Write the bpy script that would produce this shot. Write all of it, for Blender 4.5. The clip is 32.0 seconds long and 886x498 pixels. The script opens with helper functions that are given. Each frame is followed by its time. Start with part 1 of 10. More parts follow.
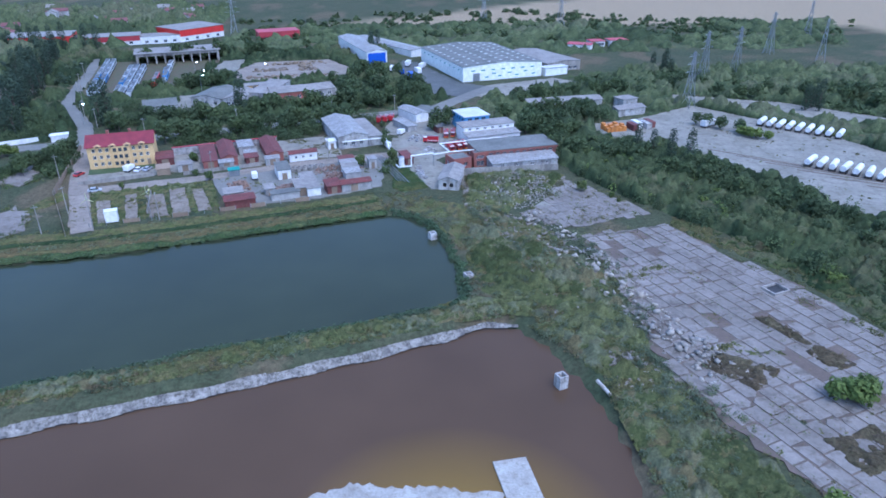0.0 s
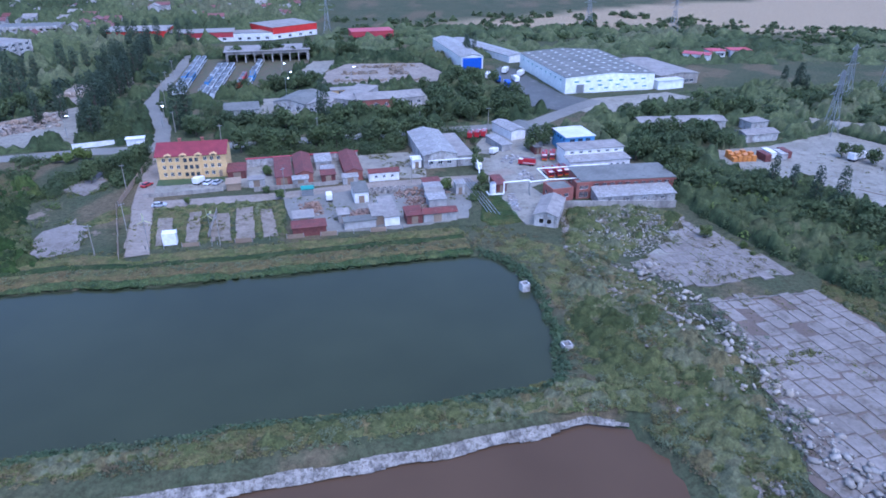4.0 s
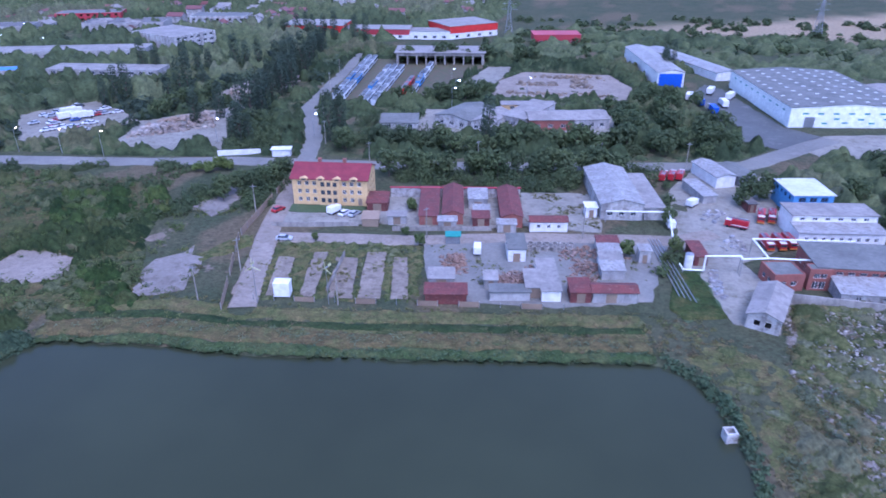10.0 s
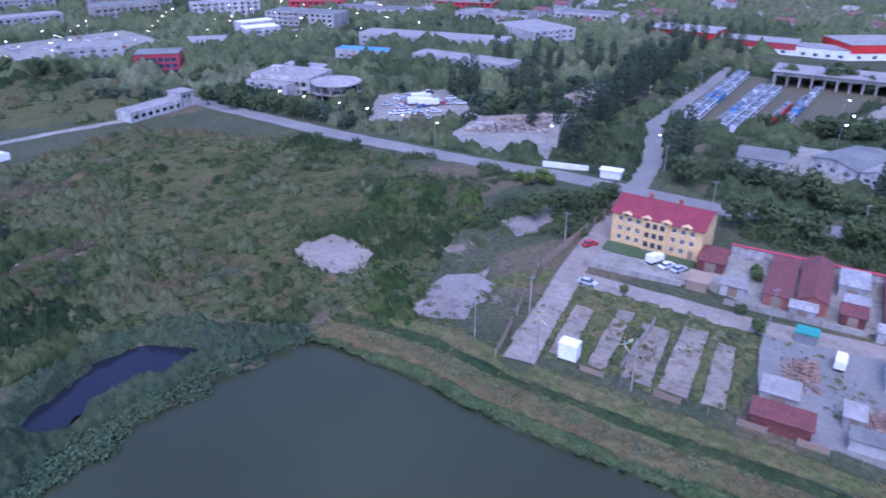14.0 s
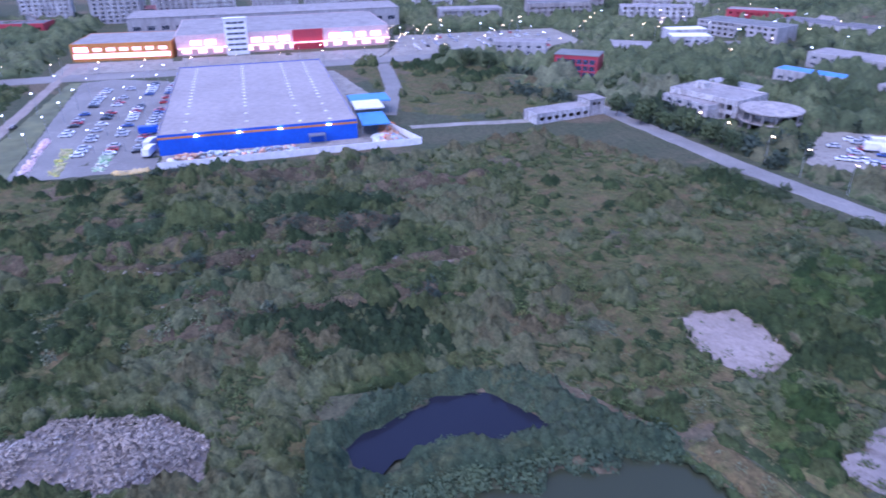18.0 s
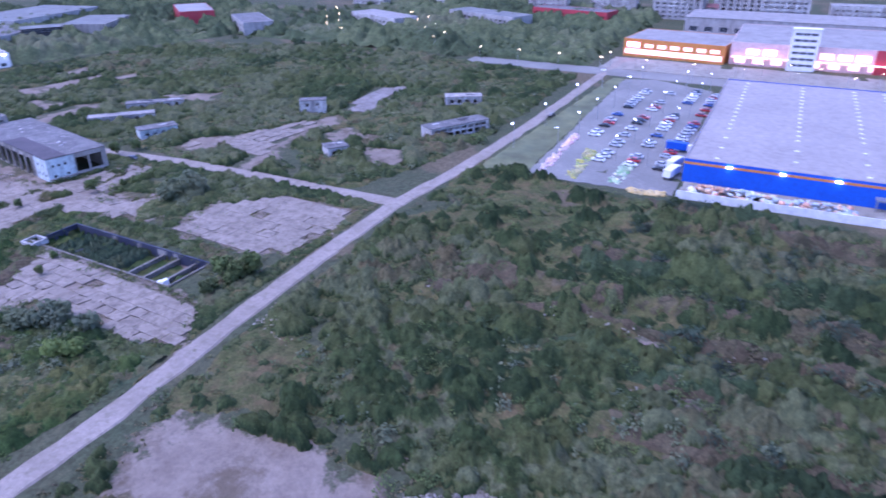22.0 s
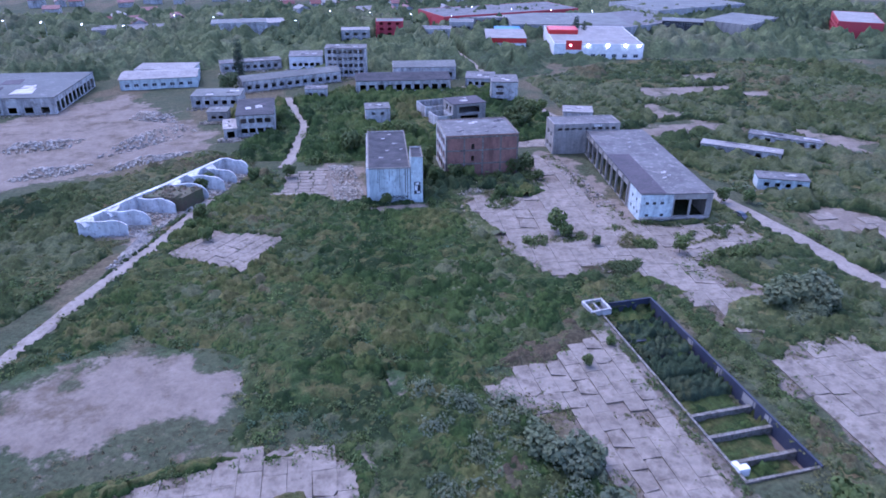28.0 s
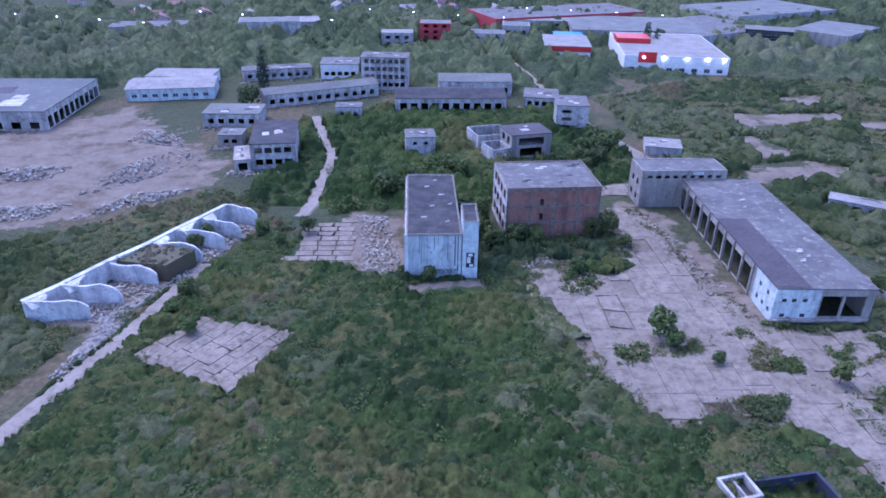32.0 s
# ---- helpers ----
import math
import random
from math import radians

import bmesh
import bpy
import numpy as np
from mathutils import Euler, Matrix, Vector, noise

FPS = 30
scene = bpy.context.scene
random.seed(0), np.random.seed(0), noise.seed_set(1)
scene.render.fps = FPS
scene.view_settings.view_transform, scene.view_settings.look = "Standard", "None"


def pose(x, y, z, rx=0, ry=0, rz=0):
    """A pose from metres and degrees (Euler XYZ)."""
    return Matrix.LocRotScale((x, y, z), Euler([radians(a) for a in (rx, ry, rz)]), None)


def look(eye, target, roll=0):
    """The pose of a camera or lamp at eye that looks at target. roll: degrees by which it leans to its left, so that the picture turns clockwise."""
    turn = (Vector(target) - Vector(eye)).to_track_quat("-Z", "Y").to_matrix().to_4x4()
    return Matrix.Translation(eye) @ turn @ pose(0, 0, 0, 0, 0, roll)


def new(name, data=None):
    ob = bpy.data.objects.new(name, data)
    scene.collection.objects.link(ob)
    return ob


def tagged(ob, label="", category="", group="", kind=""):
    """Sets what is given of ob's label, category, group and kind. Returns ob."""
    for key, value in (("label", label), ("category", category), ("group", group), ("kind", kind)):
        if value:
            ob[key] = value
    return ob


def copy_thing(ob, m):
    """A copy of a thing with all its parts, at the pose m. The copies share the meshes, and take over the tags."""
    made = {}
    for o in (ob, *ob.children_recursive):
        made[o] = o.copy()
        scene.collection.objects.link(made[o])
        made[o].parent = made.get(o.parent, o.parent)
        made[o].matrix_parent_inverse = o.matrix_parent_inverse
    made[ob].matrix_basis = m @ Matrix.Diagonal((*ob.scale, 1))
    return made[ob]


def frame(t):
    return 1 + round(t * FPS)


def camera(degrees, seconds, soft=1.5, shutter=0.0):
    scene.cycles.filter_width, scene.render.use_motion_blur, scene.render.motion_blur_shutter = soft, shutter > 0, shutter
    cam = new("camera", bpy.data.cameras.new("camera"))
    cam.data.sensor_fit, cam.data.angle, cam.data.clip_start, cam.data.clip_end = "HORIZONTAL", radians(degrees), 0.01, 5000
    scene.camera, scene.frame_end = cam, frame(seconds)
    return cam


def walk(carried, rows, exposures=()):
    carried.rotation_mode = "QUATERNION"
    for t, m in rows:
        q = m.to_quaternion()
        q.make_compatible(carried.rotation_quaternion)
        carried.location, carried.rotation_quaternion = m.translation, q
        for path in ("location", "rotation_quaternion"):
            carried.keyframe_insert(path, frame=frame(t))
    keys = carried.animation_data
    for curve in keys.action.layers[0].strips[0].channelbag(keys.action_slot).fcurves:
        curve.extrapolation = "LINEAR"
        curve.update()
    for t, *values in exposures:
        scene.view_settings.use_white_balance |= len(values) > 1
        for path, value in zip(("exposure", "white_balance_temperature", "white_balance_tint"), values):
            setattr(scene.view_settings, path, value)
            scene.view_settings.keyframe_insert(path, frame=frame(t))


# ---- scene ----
cam = camera(65.5, 32.0, soft=1.7, shutter=0.5)
PATH = [
    (0, (-6.254, -48.976, 82.668), (-6.046, -47.19, 81.793), -0.1),
    (1, (-5.954, -40.527, 82.345), (-5.746, -38.742, 81.468), -0.1),
    (2, (-5.757, -32.342, 82.041), (-5.579, -30.553, 81.165), -0.0),
    (3, (-5.652, -24.056, 81.793), (-5.578, -22.262, 80.913), 0.1),
    (3.5, (-5.642, -20.499, 81.628), (-5.631, -18.704, 80.747), 0.1),
    (5.5, (-6.395, -4.963, 80.834), (-6.47, -3.169, 79.952), 0.1),
    (6, (-6.742, -0.941, 80.662), (-6.824, 0.852, 79.779), 0.1),
    (7, (-7.493, 6.973, 80.393), (-7.583, 8.765, 79.508), -0.0),
    (8, (-8.453, 14.687, 80.25), (-8.6, 16.473, 79.361), -0.0),
    (9, (-9.256, 22.146, 80.149), (-9.583, 23.905, 79.256), 0.0),
    (10, (-10.322, 29.841, 79.794), (-10.813, 31.56, 78.898), -0.0),
    (11, (-12.215, 37.492, 79.321), (-12.846, 39.165, 78.424), -0.1),
    (12, (-15.681, 44.742, 78.739), (-16.449, 46.355, 77.84), -0.0),
    (12.5, (-17.442, 48.243, 78.456), (-18.333, 49.791, 77.556), -0.0),
    (13, (-19.132, 51.561, 78.179), (-20.163, 53.02, 77.278), -0.2),
    (13.5, (-21.286, 54.636, 77.88), (-22.434, 56.003, 76.977), -0.3),
    (14, (-23.808, 57.243, 77.508), (-25.065, 58.511, 76.607), -0.2),
    (14.5, (-27.005, 59.587, 77.006), (-28.361, 60.751, 76.108), -0.2),
    (16.5, (-42.15, 67.331, 74.474), (-43.779, 68.08, 73.588), -1.0),
    (17, (-46.123, 68.286, 74.008), (-47.794, 68.939, 73.124), -1.1),
    (17.5, (-50.265, 68.681, 73.706), (-51.976, 69.221, 72.824), -0.9),
    (18, (-54.243, 68.633, 73.545), (-55.996, 69.018, 72.664), -0.8),
    (18.5, (-58.668, 68.376, 73.46), (-60.45, 68.595, 72.578), -0.7),
    (19, (-63.153, 67.656, 73.368), (-64.947, 67.717, 72.486), -0.6),
    (20, (-71.901, 65.192, 73.137), (-73.677, 64.931, 72.257), -0.6),
    (21, (-80.325, 61.137, 73.018), (-82.029, 60.565, 72.141), -0.5),
    (22, (-89.325, 55.569, 72.925), (-90.894, 54.693, 72.046), -0.5),
    (22.5, (-93.627, 52.285, 72.851), (-95.099, 51.257, 71.969), -0.5),
    (23, (-97.618, 48.587, 72.734), (-98.976, 47.412, 71.854), -0.4),
    (23.5, (-100.821, 44.596, 72.581), (-102.062, 43.297, 71.701), -0.4),
    (24, (-103.353, 40.069, 72.394), (-104.441, 38.639, 71.515), -0.3),
    (24.5, (-105.997, 35.073, 72.162), (-106.904, 33.522, 71.282), -0.2),
    (25, (-108.531, 30.066, 71.934), (-109.207, 28.403, 71.053), -0.1),
    (25.5, (-110.814, 25.191, 71.726), (-111.375, 23.486, 70.843), -0.0),
    (27.5, (-116.088, 3.126, 71.025), (-116.548, 1.395, 70.135), 0.3),
    (28, (-116.997, -2.901, 70.926), (-117.437, -4.635, 70.033), 0.3),
    (29, (-118.433, -14.794, 70.802), (-118.839, -16.533, 69.901), 0.5),
    (30, (-119.971, -26.749, 70.528), (-120.345, -28.492, 69.621), 0.5),
    (31, (-121.18, -38.493, 70.065), (-121.535, -40.238, 69.155), 0.9),
    (32, (-123.056, -50.018, 69.506), (-123.399, -51.764, 68.593), 1.0),
]
walk(
    cam,
    [(t, look(eye, target, roll)) for t, eye, target, roll in PATH],
    [(0, 1.26, 4820, 14), (6, 1.33, 4760, 28), (11, 1.33, 4780, 34), (17, 1.4, 4890, 40), (20, 1.44, 4840, 44), (24, 1.52, 4880, 38), (32, 1.47, 4910, 34)],
)

# ---- world and light ----
world = bpy.data.worlds.new("dusk_sky")
scene.world = world
world.use_nodes = True
wn = world.node_tree
sky = wn.nodes.new("ShaderNodeTexSky")
sky.sky_type = "NISHITA"
sky.sun_disc = False
sky.sun_elevation = radians(62)
sky.sun_rotation = radians(145)
sky.air_density, sky.dust_density, sky.ozone_density = 1.0, 2.0, 2.0
wn.links.new(sky.outputs[0], wn.nodes["Background"].inputs[0])
wn.nodes["Background"].inputs[1].default_value = 0.15
sun = new("sun", bpy.data.lights.new("sun", "SUN"))
sun.data.energy, sun.data.angle, sun.data.color = 0.6, radians(50), (1.0, 0.97, 0.94)
sun.matrix_world = look((86, -123, 282), (0, 0, 0))


# ---- materials ----
def nodes_of(name):
    m = bpy.data.materials.new(name)
    m.use_nodes = True
    return m, m.node_tree, m.node_tree.nodes["Principled BSDF"]


def add(nt, kind, **props):
    n = nt.nodes.new(kind)
    for k, v in props.items():
        if k in n.inputs:
            n.inputs[k].default_value = v
    return n


def noise_at(nt, scale, detail=4.0, rough=0.6):
    pos = nt.nodes.new("ShaderNodeNewGeometry")
    n = add(nt, "ShaderNodeTexNoise", Scale=scale, Detail=detail, Roughness=rough)
    nt.links.new(pos.outputs["Position"], n.inputs["Vector"])
    return n.outputs["Fac"]


def ramp(nt, fac, lo, hi, a=(0, 0, 0), b=(1, 1, 1)):
    r = nt.nodes.new("ShaderNodeValToRGB")
    r.color_ramp.elements[0].position, r.color_ramp.elements[1].position = lo, hi
    r.color_ramp.elements[0].color, r.color_ramp.elements[1].color = (*a, 1), (*b, 1)
    nt.links.new(fac, r.inputs[0])
    return r.outputs[0]


def mixc(nt, fac, a, b, kind="MIX"):
    m = nt.nodes.new("ShaderNodeMix")
    m.data_type, m.blend_type = "RGBA", kind
    for sock, v in ((m.inputs[0], fac), (m.inputs[6], a), (m.inputs[7], b)):
        if isinstance(v, (int, float)):
            sock.default_value = v
        elif isinstance(v, tuple):
            sock.default_value = (*v, 1)
        else:
            nt.links.new(v, sock)
    return m.outputs[2]


def mat(name, a, b=None, rough=0.8, metal=0.0, big=0.15, small=2.5, stain=None, stain_at=(0.55, 0.75), bump=0.15, rand=0.0, spec=0.3, streak=0.0):
    """A surface of two tones in large patches and fine grain, with stains and a little difference from piece to piece."""
    b = b or tuple(c * 0.75 for c in a)
    m, nt, p = nodes_of(name)
    c = mixc(nt, ramp(nt, noise_at(nt, big), 0.35, 0.65), a, b)
    grain = noise_at(nt, small, 6.0, 0.7)
    c = mixc(nt, 0.55, c, ramp(nt, grain, 0.25, 0.75, (0.45, 0.45, 0.45), (1.25, 1.25, 1.25)), "MULTIPLY")
    if stain:
        c = mixc(nt, ramp(nt, noise_at(nt, big * 3.7, 6.0, 0.75), *stain_at), c, stain)
    if streak:
        pos = nt.nodes.new("ShaderNodeNewGeometry")
        tall = nt.nodes.new("ShaderNodeVectorMath")
        tall.operation, tall.inputs[1].default_value = "MULTIPLY", (0.42, 0.42, 0.05)
        nt.links.new(pos.outputs["Position"], tall.inputs[0])
        run = add(nt, "ShaderNodeTexNoise", Scale=1.0, Detail=6.0, Roughness=0.7)
        nt.links.new(tall.outputs[0], run.inputs["Vector"])
        c = mixc(nt, 1.0, c, ramp(nt, run.outputs["Fac"], 0.36, 0.56, (1 - streak, 1 - streak, 1 - 0.96 * streak), (1.06, 1.06, 1.06)), "MULTIPLY")
    if rand:
        oi = nt.nodes.new("ShaderNodeObjectInfo")
        c = mixc(nt, 1.0, c, ramp(nt, oi.outputs["Random"], 0.0, 1.0, (1 - rand,) * 3, (1 + rand,) * 3), "MULTIPLY")
    nt.links.new(c, p.inputs["Base Color"])
    p.inputs["Roughness"].default_value, p.inputs["Metallic"].default_value = rough, metal
    p.inputs["Specular IOR Level"].default_value = spec
    if bump:
        bn = add(nt, "ShaderNodeBump", Strength=bump, Distance=0.1)
        nt.links.new(grain, bn.inputs["Height"])
        nt.links.new(bn.outputs[0], p.inputs["Normal"])
    return m


def leaf_mat(name, a, b, rough=0.7, zone=None, thin=0.0):
    """Foliage: tone by clump of leaves and by place."""
    m, nt, p = nodes_of(name)
    g = nt.nodes.new("ShaderNodeNewGeometry")
    c = mixc(nt, g.outputs["Random Per Island"], a, b)
    c = mixc(nt, ramp(nt, noise_at(nt, 0.09, 3.0), 0.35, 0.65), c, zone or tuple(x * 0.6 for x in b))
    c = mixc(nt, 0.6, c, ramp(nt, noise_at(nt, 0.05, 5.0, 0.7), 0.35, 0.65, (0.6, 0.66, 0.7), (1.35, 1.25, 1.0)), "MULTIPLY")
    nt.links.new(c, p.inputs["Base Color"])
    p.inputs["Roughness"].default_value = rough
    p.inputs["Specular IOR Level"].default_value = 0.15
    if thin:
        tr = nt.nodes.new("ShaderNodeBsdfTranslucent")
        nt.links.new(c, tr.inputs["Color"])
        ms = nt.nodes.new("ShaderNodeMixShader")
        ms.inputs[0].default_value = thin
        nt.links.new(p.outputs[0], ms.inputs[1])
        nt.links.new(tr.outputs[0], ms.inputs[2])
        nt.links.new(ms.outputs[0], nt.nodes["Material Output"].inputs[0])
    return m


def glow(name, color, strength):
    m, nt, p = nodes_of(name)
    p.inputs["Base Color"].default_value = (*color, 1)
    p.inputs["Emission Color"].default_value = (*color, 1)
    p.inputs["Emission Strength"].default_value = strength
    return m


M = {
    "concrete": mat("old_concrete", (0.37, 0.335, 0.29), (0.28, 0.252, 0.217), stain=(0.16, 0.15, 0.13), small=1.5, streak=0.4),
    "greyplaster": mat("grey_plaster", (0.40, 0.38, 0.35), (0.32, 0.302, 0.278), big=0.08, small=0.8, stain=(0.23, 0.215, 0.195), streak=0.3),
    "slab": mat("concrete_slab", (0.25, 0.22, 0.188), (0.18, 0.156, 0.13), stain=(0.115, 0.095, 0.072), stain_at=(0.50, 0.64), big=0.07, small=0.9, rand=0.06),
    "court": mat("court_concrete", (0.265, 0.221, 0.168), (0.20, 0.164, 0.123), stain=(0.125, 0.10, 0.072), stain_at=(0.47, 0.62), big=0.12, small=0.9, rand=0.05),
    "yard": mat("yard_concrete", (0.285, 0.265, 0.215), (0.21, 0.193, 0.153), stain=(0.135, 0.122, 0.088), stain_at=(0.50, 0.66), big=0.08, small=0.8),
    "asphalt": mat("worn_asphalt", (0.113, 0.117, 0.108), (0.085, 0.088, 0.082), big=0.05, small=1.0, stain=(0.2, 0.19, 0.18)),
    "greyroad": mat("dusty_asphalt", (0.213, 0.205, 0.176), (0.158, 0.151, 0.13), big=0.05, small=1.0, stain=(0.26, 0.236, 0.205)),
    "track": mat("dusty_track", (0.29, 0.244, 0.195), (0.22, 0.182, 0.143), big=0.12, small=1.2, stain=(0.155, 0.128, 0.09), stain_at=(0.5, 0.68)),
    "rubble": mat("broken_concrete", (0.52, 0.49, 0.46), (0.36, 0.33, 0.30), big=0.3, small=3.0, rand=0.2),
    "plaster": mat("dirty_white_plaster", (0.54, 0.515, 0.475), (0.40, 0.375, 0.34), big=0.18, small=0.9, stain=(0.19, 0.165, 0.135), stain_at=(0.5, 0.66), streak=0.45),
    "paleblue": mat("pale_blue_plaster", (0.60, 0.66, 0.63), (0.48, 0.525, 0.505), big=0.25, small=0.9, stain=(0.2, 0.2, 0.185), stain_at=(0.55, 0.7), streak=0.4),
    "white": mat("white_cladding", (0.78, 0.76, 0.725), (0.70, 0.68, 0.645), big=0.05, small=0.6, bump=0.03, rough=0.5),
    "yellow": mat("yellow_render", (0.68, 0.46, 0.21), (0.60, 0.41, 0.19), big=0.2, small=1.5, bump=0.05),
    "redtile": mat("red_tile_roof", (0.235, 0.038, 0.046), (0.18, 0.03, 0.038), big=0.3, small=3.0, rough=0.5),
    "rust": mat("rusty_sheet", (0.17, 0.05, 0.042), (0.115, 0.042, 0.036), big=0.4, small=2.0, stain=(0.22, 0.14, 0.11), rough=0.7),
    "townroof": mat("faded_tile_roof", (0.20, 0.08, 0.07), (0.15, 0.065, 0.06), big=0.3, small=3.0, rough=0.6),
    "brick": mat("red_brick", (0.32, 0.115, 0.085), (0.25, 0.095, 0.072), big=0.3, small=3.0, stain=(0.22, 0.12, 0.1)),
    "oldbrick": mat("weathered_brick", (0.30, 0.15, 0.11), (0.23, 0.12, 0.09), big=0.3, small=2.0, stain=(0.14, 0.1, 0.085), streak=0.35),
    "greyroof": mat("grey_felt_roof", (0.185, 0.185, 0.165), (0.132, 0.132, 0.118), big=0.12, small=0.9, stain=(0.08, 0.076, 0.072), rough=0.85),
    "ruinroof": mat("weathered_roof", (0.155, 0.145, 0.135), (0.098, 0.09, 0.084), big=0.16, small=0.9, stain=(0.27, 0.25, 0.225), stain_at=(0.54, 0.68)),
    "palefelt": mat("pale_roof", (0.30, 0.275, 0.245), (0.22, 0.20, 0.178), big=0.15, small=0.7, stain=(0.15, 0.138, 0.122), stain_at=(0.52, 0.68)),
    "darkroof": mat("black_felt_roof", (0.045, 0.044, 0.046), (0.085, 0.08, 0.08), big=0.3, small=1.5, stain=(0.2, 0.19, 0.185), stain_at=(0.62, 0.72), spec=0.1),
    "brownfelt": mat("brown_felt_roof", (0.075, 0.066, 0.07), (0.10, 0.085, 0.088), big=0.2, small=1.2, stain=(0.15, 0.14, 0.14), stain_at=(0.6, 0.72), spec=0.15),
    "storeroof": mat("store_roof_sheet", (0.31, 0.275, 0.245), (0.27, 0.24, 0.214), big=0.04, small=0.5, stain=(0.22, 0.205, 0.20), stain_at=(0.58, 0.7), bump=0.03),
    "lightblue": mat("light_blue_cladding", (0.15, 0.35, 0.60), (0.13, 0.30, 0.52), big=0.1, small=1.0, rough=0.5, bump=0.03),
    "metalroof": mat("galvanised_sheet", (0.37, 0.355, 0.33), (0.27, 0.255, 0.235), stain=(0.19, 0.165, 0.14), stain_at=(0.50, 0.6), big=0.3, small=1.5, rough=0.55, metal=0.1, bump=0.05),
    "blue": mat("blue_cladding", (0.03, 0.10, 0.48), (0.025, 0.085, 0.42), big=0.1, small=1.0, rough=0.45, bump=0.03),
    "midblue": mat("mid_blue_cladding", (0.08, 0.25, 0.52), (0.07, 0.21, 0.44), big=0.1, small=1.0, rough=0.5, bump=0.03),
    "orange": mat("orange_paint", (0.58, 0.23, 0.05), (0.50, 0.19, 0.045), big=0.2, rough=0.45, bump=0.03),
    "red": mat("red_paint", (0.60, 0.04, 0.035), (0.5, 0.035, 0.03), big=0.3, rough=0.4, bump=0.02),
    "darkred": mat("dull_red_cladding", (0.42, 0.05, 0.06), (0.36, 0.05, 0.06), big=0.1, rough=0.5, bump=0.02),
    "black": mat("dark_paint", (0.03, 0.03, 0.035), big=0.3, rough=0.5, bump=0.02),
    # Shade of openings as a colour, for window sheets and pit floors.
    "holeshade": mat("painted_hole_shade", (0.05, 0.05, 0.05), (0.035, 0.035, 0.035), bump=0),
    "glass": mat("window_glass", (0.05, 0.06, 0.075), (0.04, 0.05, 0.06), rough=0.08, spec=0.6, bump=0),
    "steel": mat("grey_steel", (0.38, 0.39, 0.40), rough=0.4, metal=0.6, bump=0.02),
    "wood": mat("grey_timber", (0.30, 0.22, 0.15), (0.22, 0.16, 0.11), small=4.0),
    "soil": mat("dark_soil", (0.16, 0.12, 0.09), (0.11, 0.085, 0.065)),
    "foam": mat("pale_scum", (0.42, 0.395, 0.345), (0.30, 0.275, 0.235), big=0.3, stain=(0.2, 0.17, 0.13), stain_at=(0.5, 0.7)),
    "kerb": mat("weathered_kerb", (0.25, 0.225, 0.19), (0.17, 0.152, 0.128), big=0.4, small=1.5, stain=(0.09, 0.08, 0.06), stain_at=(0.45, 0.6)),
    "turf": mat("turf_and_soil", (0.085, 0.095, 0.042), (0.12, 0.085, 0.055), big=0.3, small=1.5, bump=0.8),
    "firered": mat("fire_engine_paint", (0.44, 0.026, 0.034), (0.36, 0.022, 0.03), big=0.3, rough=0.35, bump=0.02),
    "cleanwhite": mat("clean_white_cladding", (0.86, 0.86, 0.80), (0.80, 0.80, 0.74), big=0.05, small=0.6, bump=0.02, rough=0.5),
    "whitefelt": mat("white_roof_coating", (0.60, 0.60, 0.56), (0.50, 0.50, 0.46), big=0.2, small=0.8, stain=(0.36, 0.35, 0.32), stain_at=(0.56, 0.7), bump=0.03),
    "tramroof": mat("tram_roof", (0.16, 0.165, 0.165), (0.11, 0.115, 0.115), rough=0.5, bump=0.02),
    "bark": mat("bark", (0.13, 0.10, 0.075), small=5.0),
    "green": mat("green_paint", (0.05, 0.30, 0.24), rough=0.5, bump=0.02),
    "tree": leaf_mat("tree_leaves", (0.078, 0.108, 0.048), (0.108, 0.142, 0.060), zone=(0.08, 0.104, 0.05), thin=0.35),
    "poplar": leaf_mat("poplar_leaves", (0.05, 0.07, 0.048), (0.078, 0.108, 0.07), thin=0.3),
    "bush": leaf_mat("bush_leaves", (0.076, 0.116, 0.038), (0.13, 0.175, 0.056), zone=(0.095, 0.115, 0.045), thin=0.35),
    "brightbush": leaf_mat("young_leaves", (0.15, 0.21, 0.06), (0.22, 0.28, 0.08), thin=0.35),
    "olive": leaf_mat("silver_green_leaves", (0.12, 0.142, 0.086), (0.185, 0.205, 0.13), zone=(0.115, 0.14, 0.08), thin=0.3),
    "weed": leaf_mat("weed_leaves", (0.10, 0.12, 0.046), (0.16, 0.175, 0.068), zone=(0.13, 0.118, 0.055), thin=0.3),
    "dry": leaf_mat("dry_grass", (0.15, 0.128, 0.07), (0.20, 0.17, 0.095), zone=(0.13, 0.105, 0.062), thin=0.3),
    "reed": leaf_mat("reed_leaves", (0.065, 0.108, 0.058), (0.105, 0.15, 0.076), zone=(0.082, 0.115, 0.064), thin=0.3),
    "lamp": glow("lamp_light", (1.0, 0.62, 0.25), 14.0),
    "coldlamp": glow("cold_lamp_light", (0.85, 0.92, 1.0), 12.0),
    "shoplight": glow("shop_light", (1.0, 0.56, 0.46), 0.95),
    "pinksign": glow("lit_sign", (1.0, 0.3, 0.42), 4.0),
    "bluesign": glow("lit_blue_sign", (0.2, 0.45, 1.0), 3.0),
}


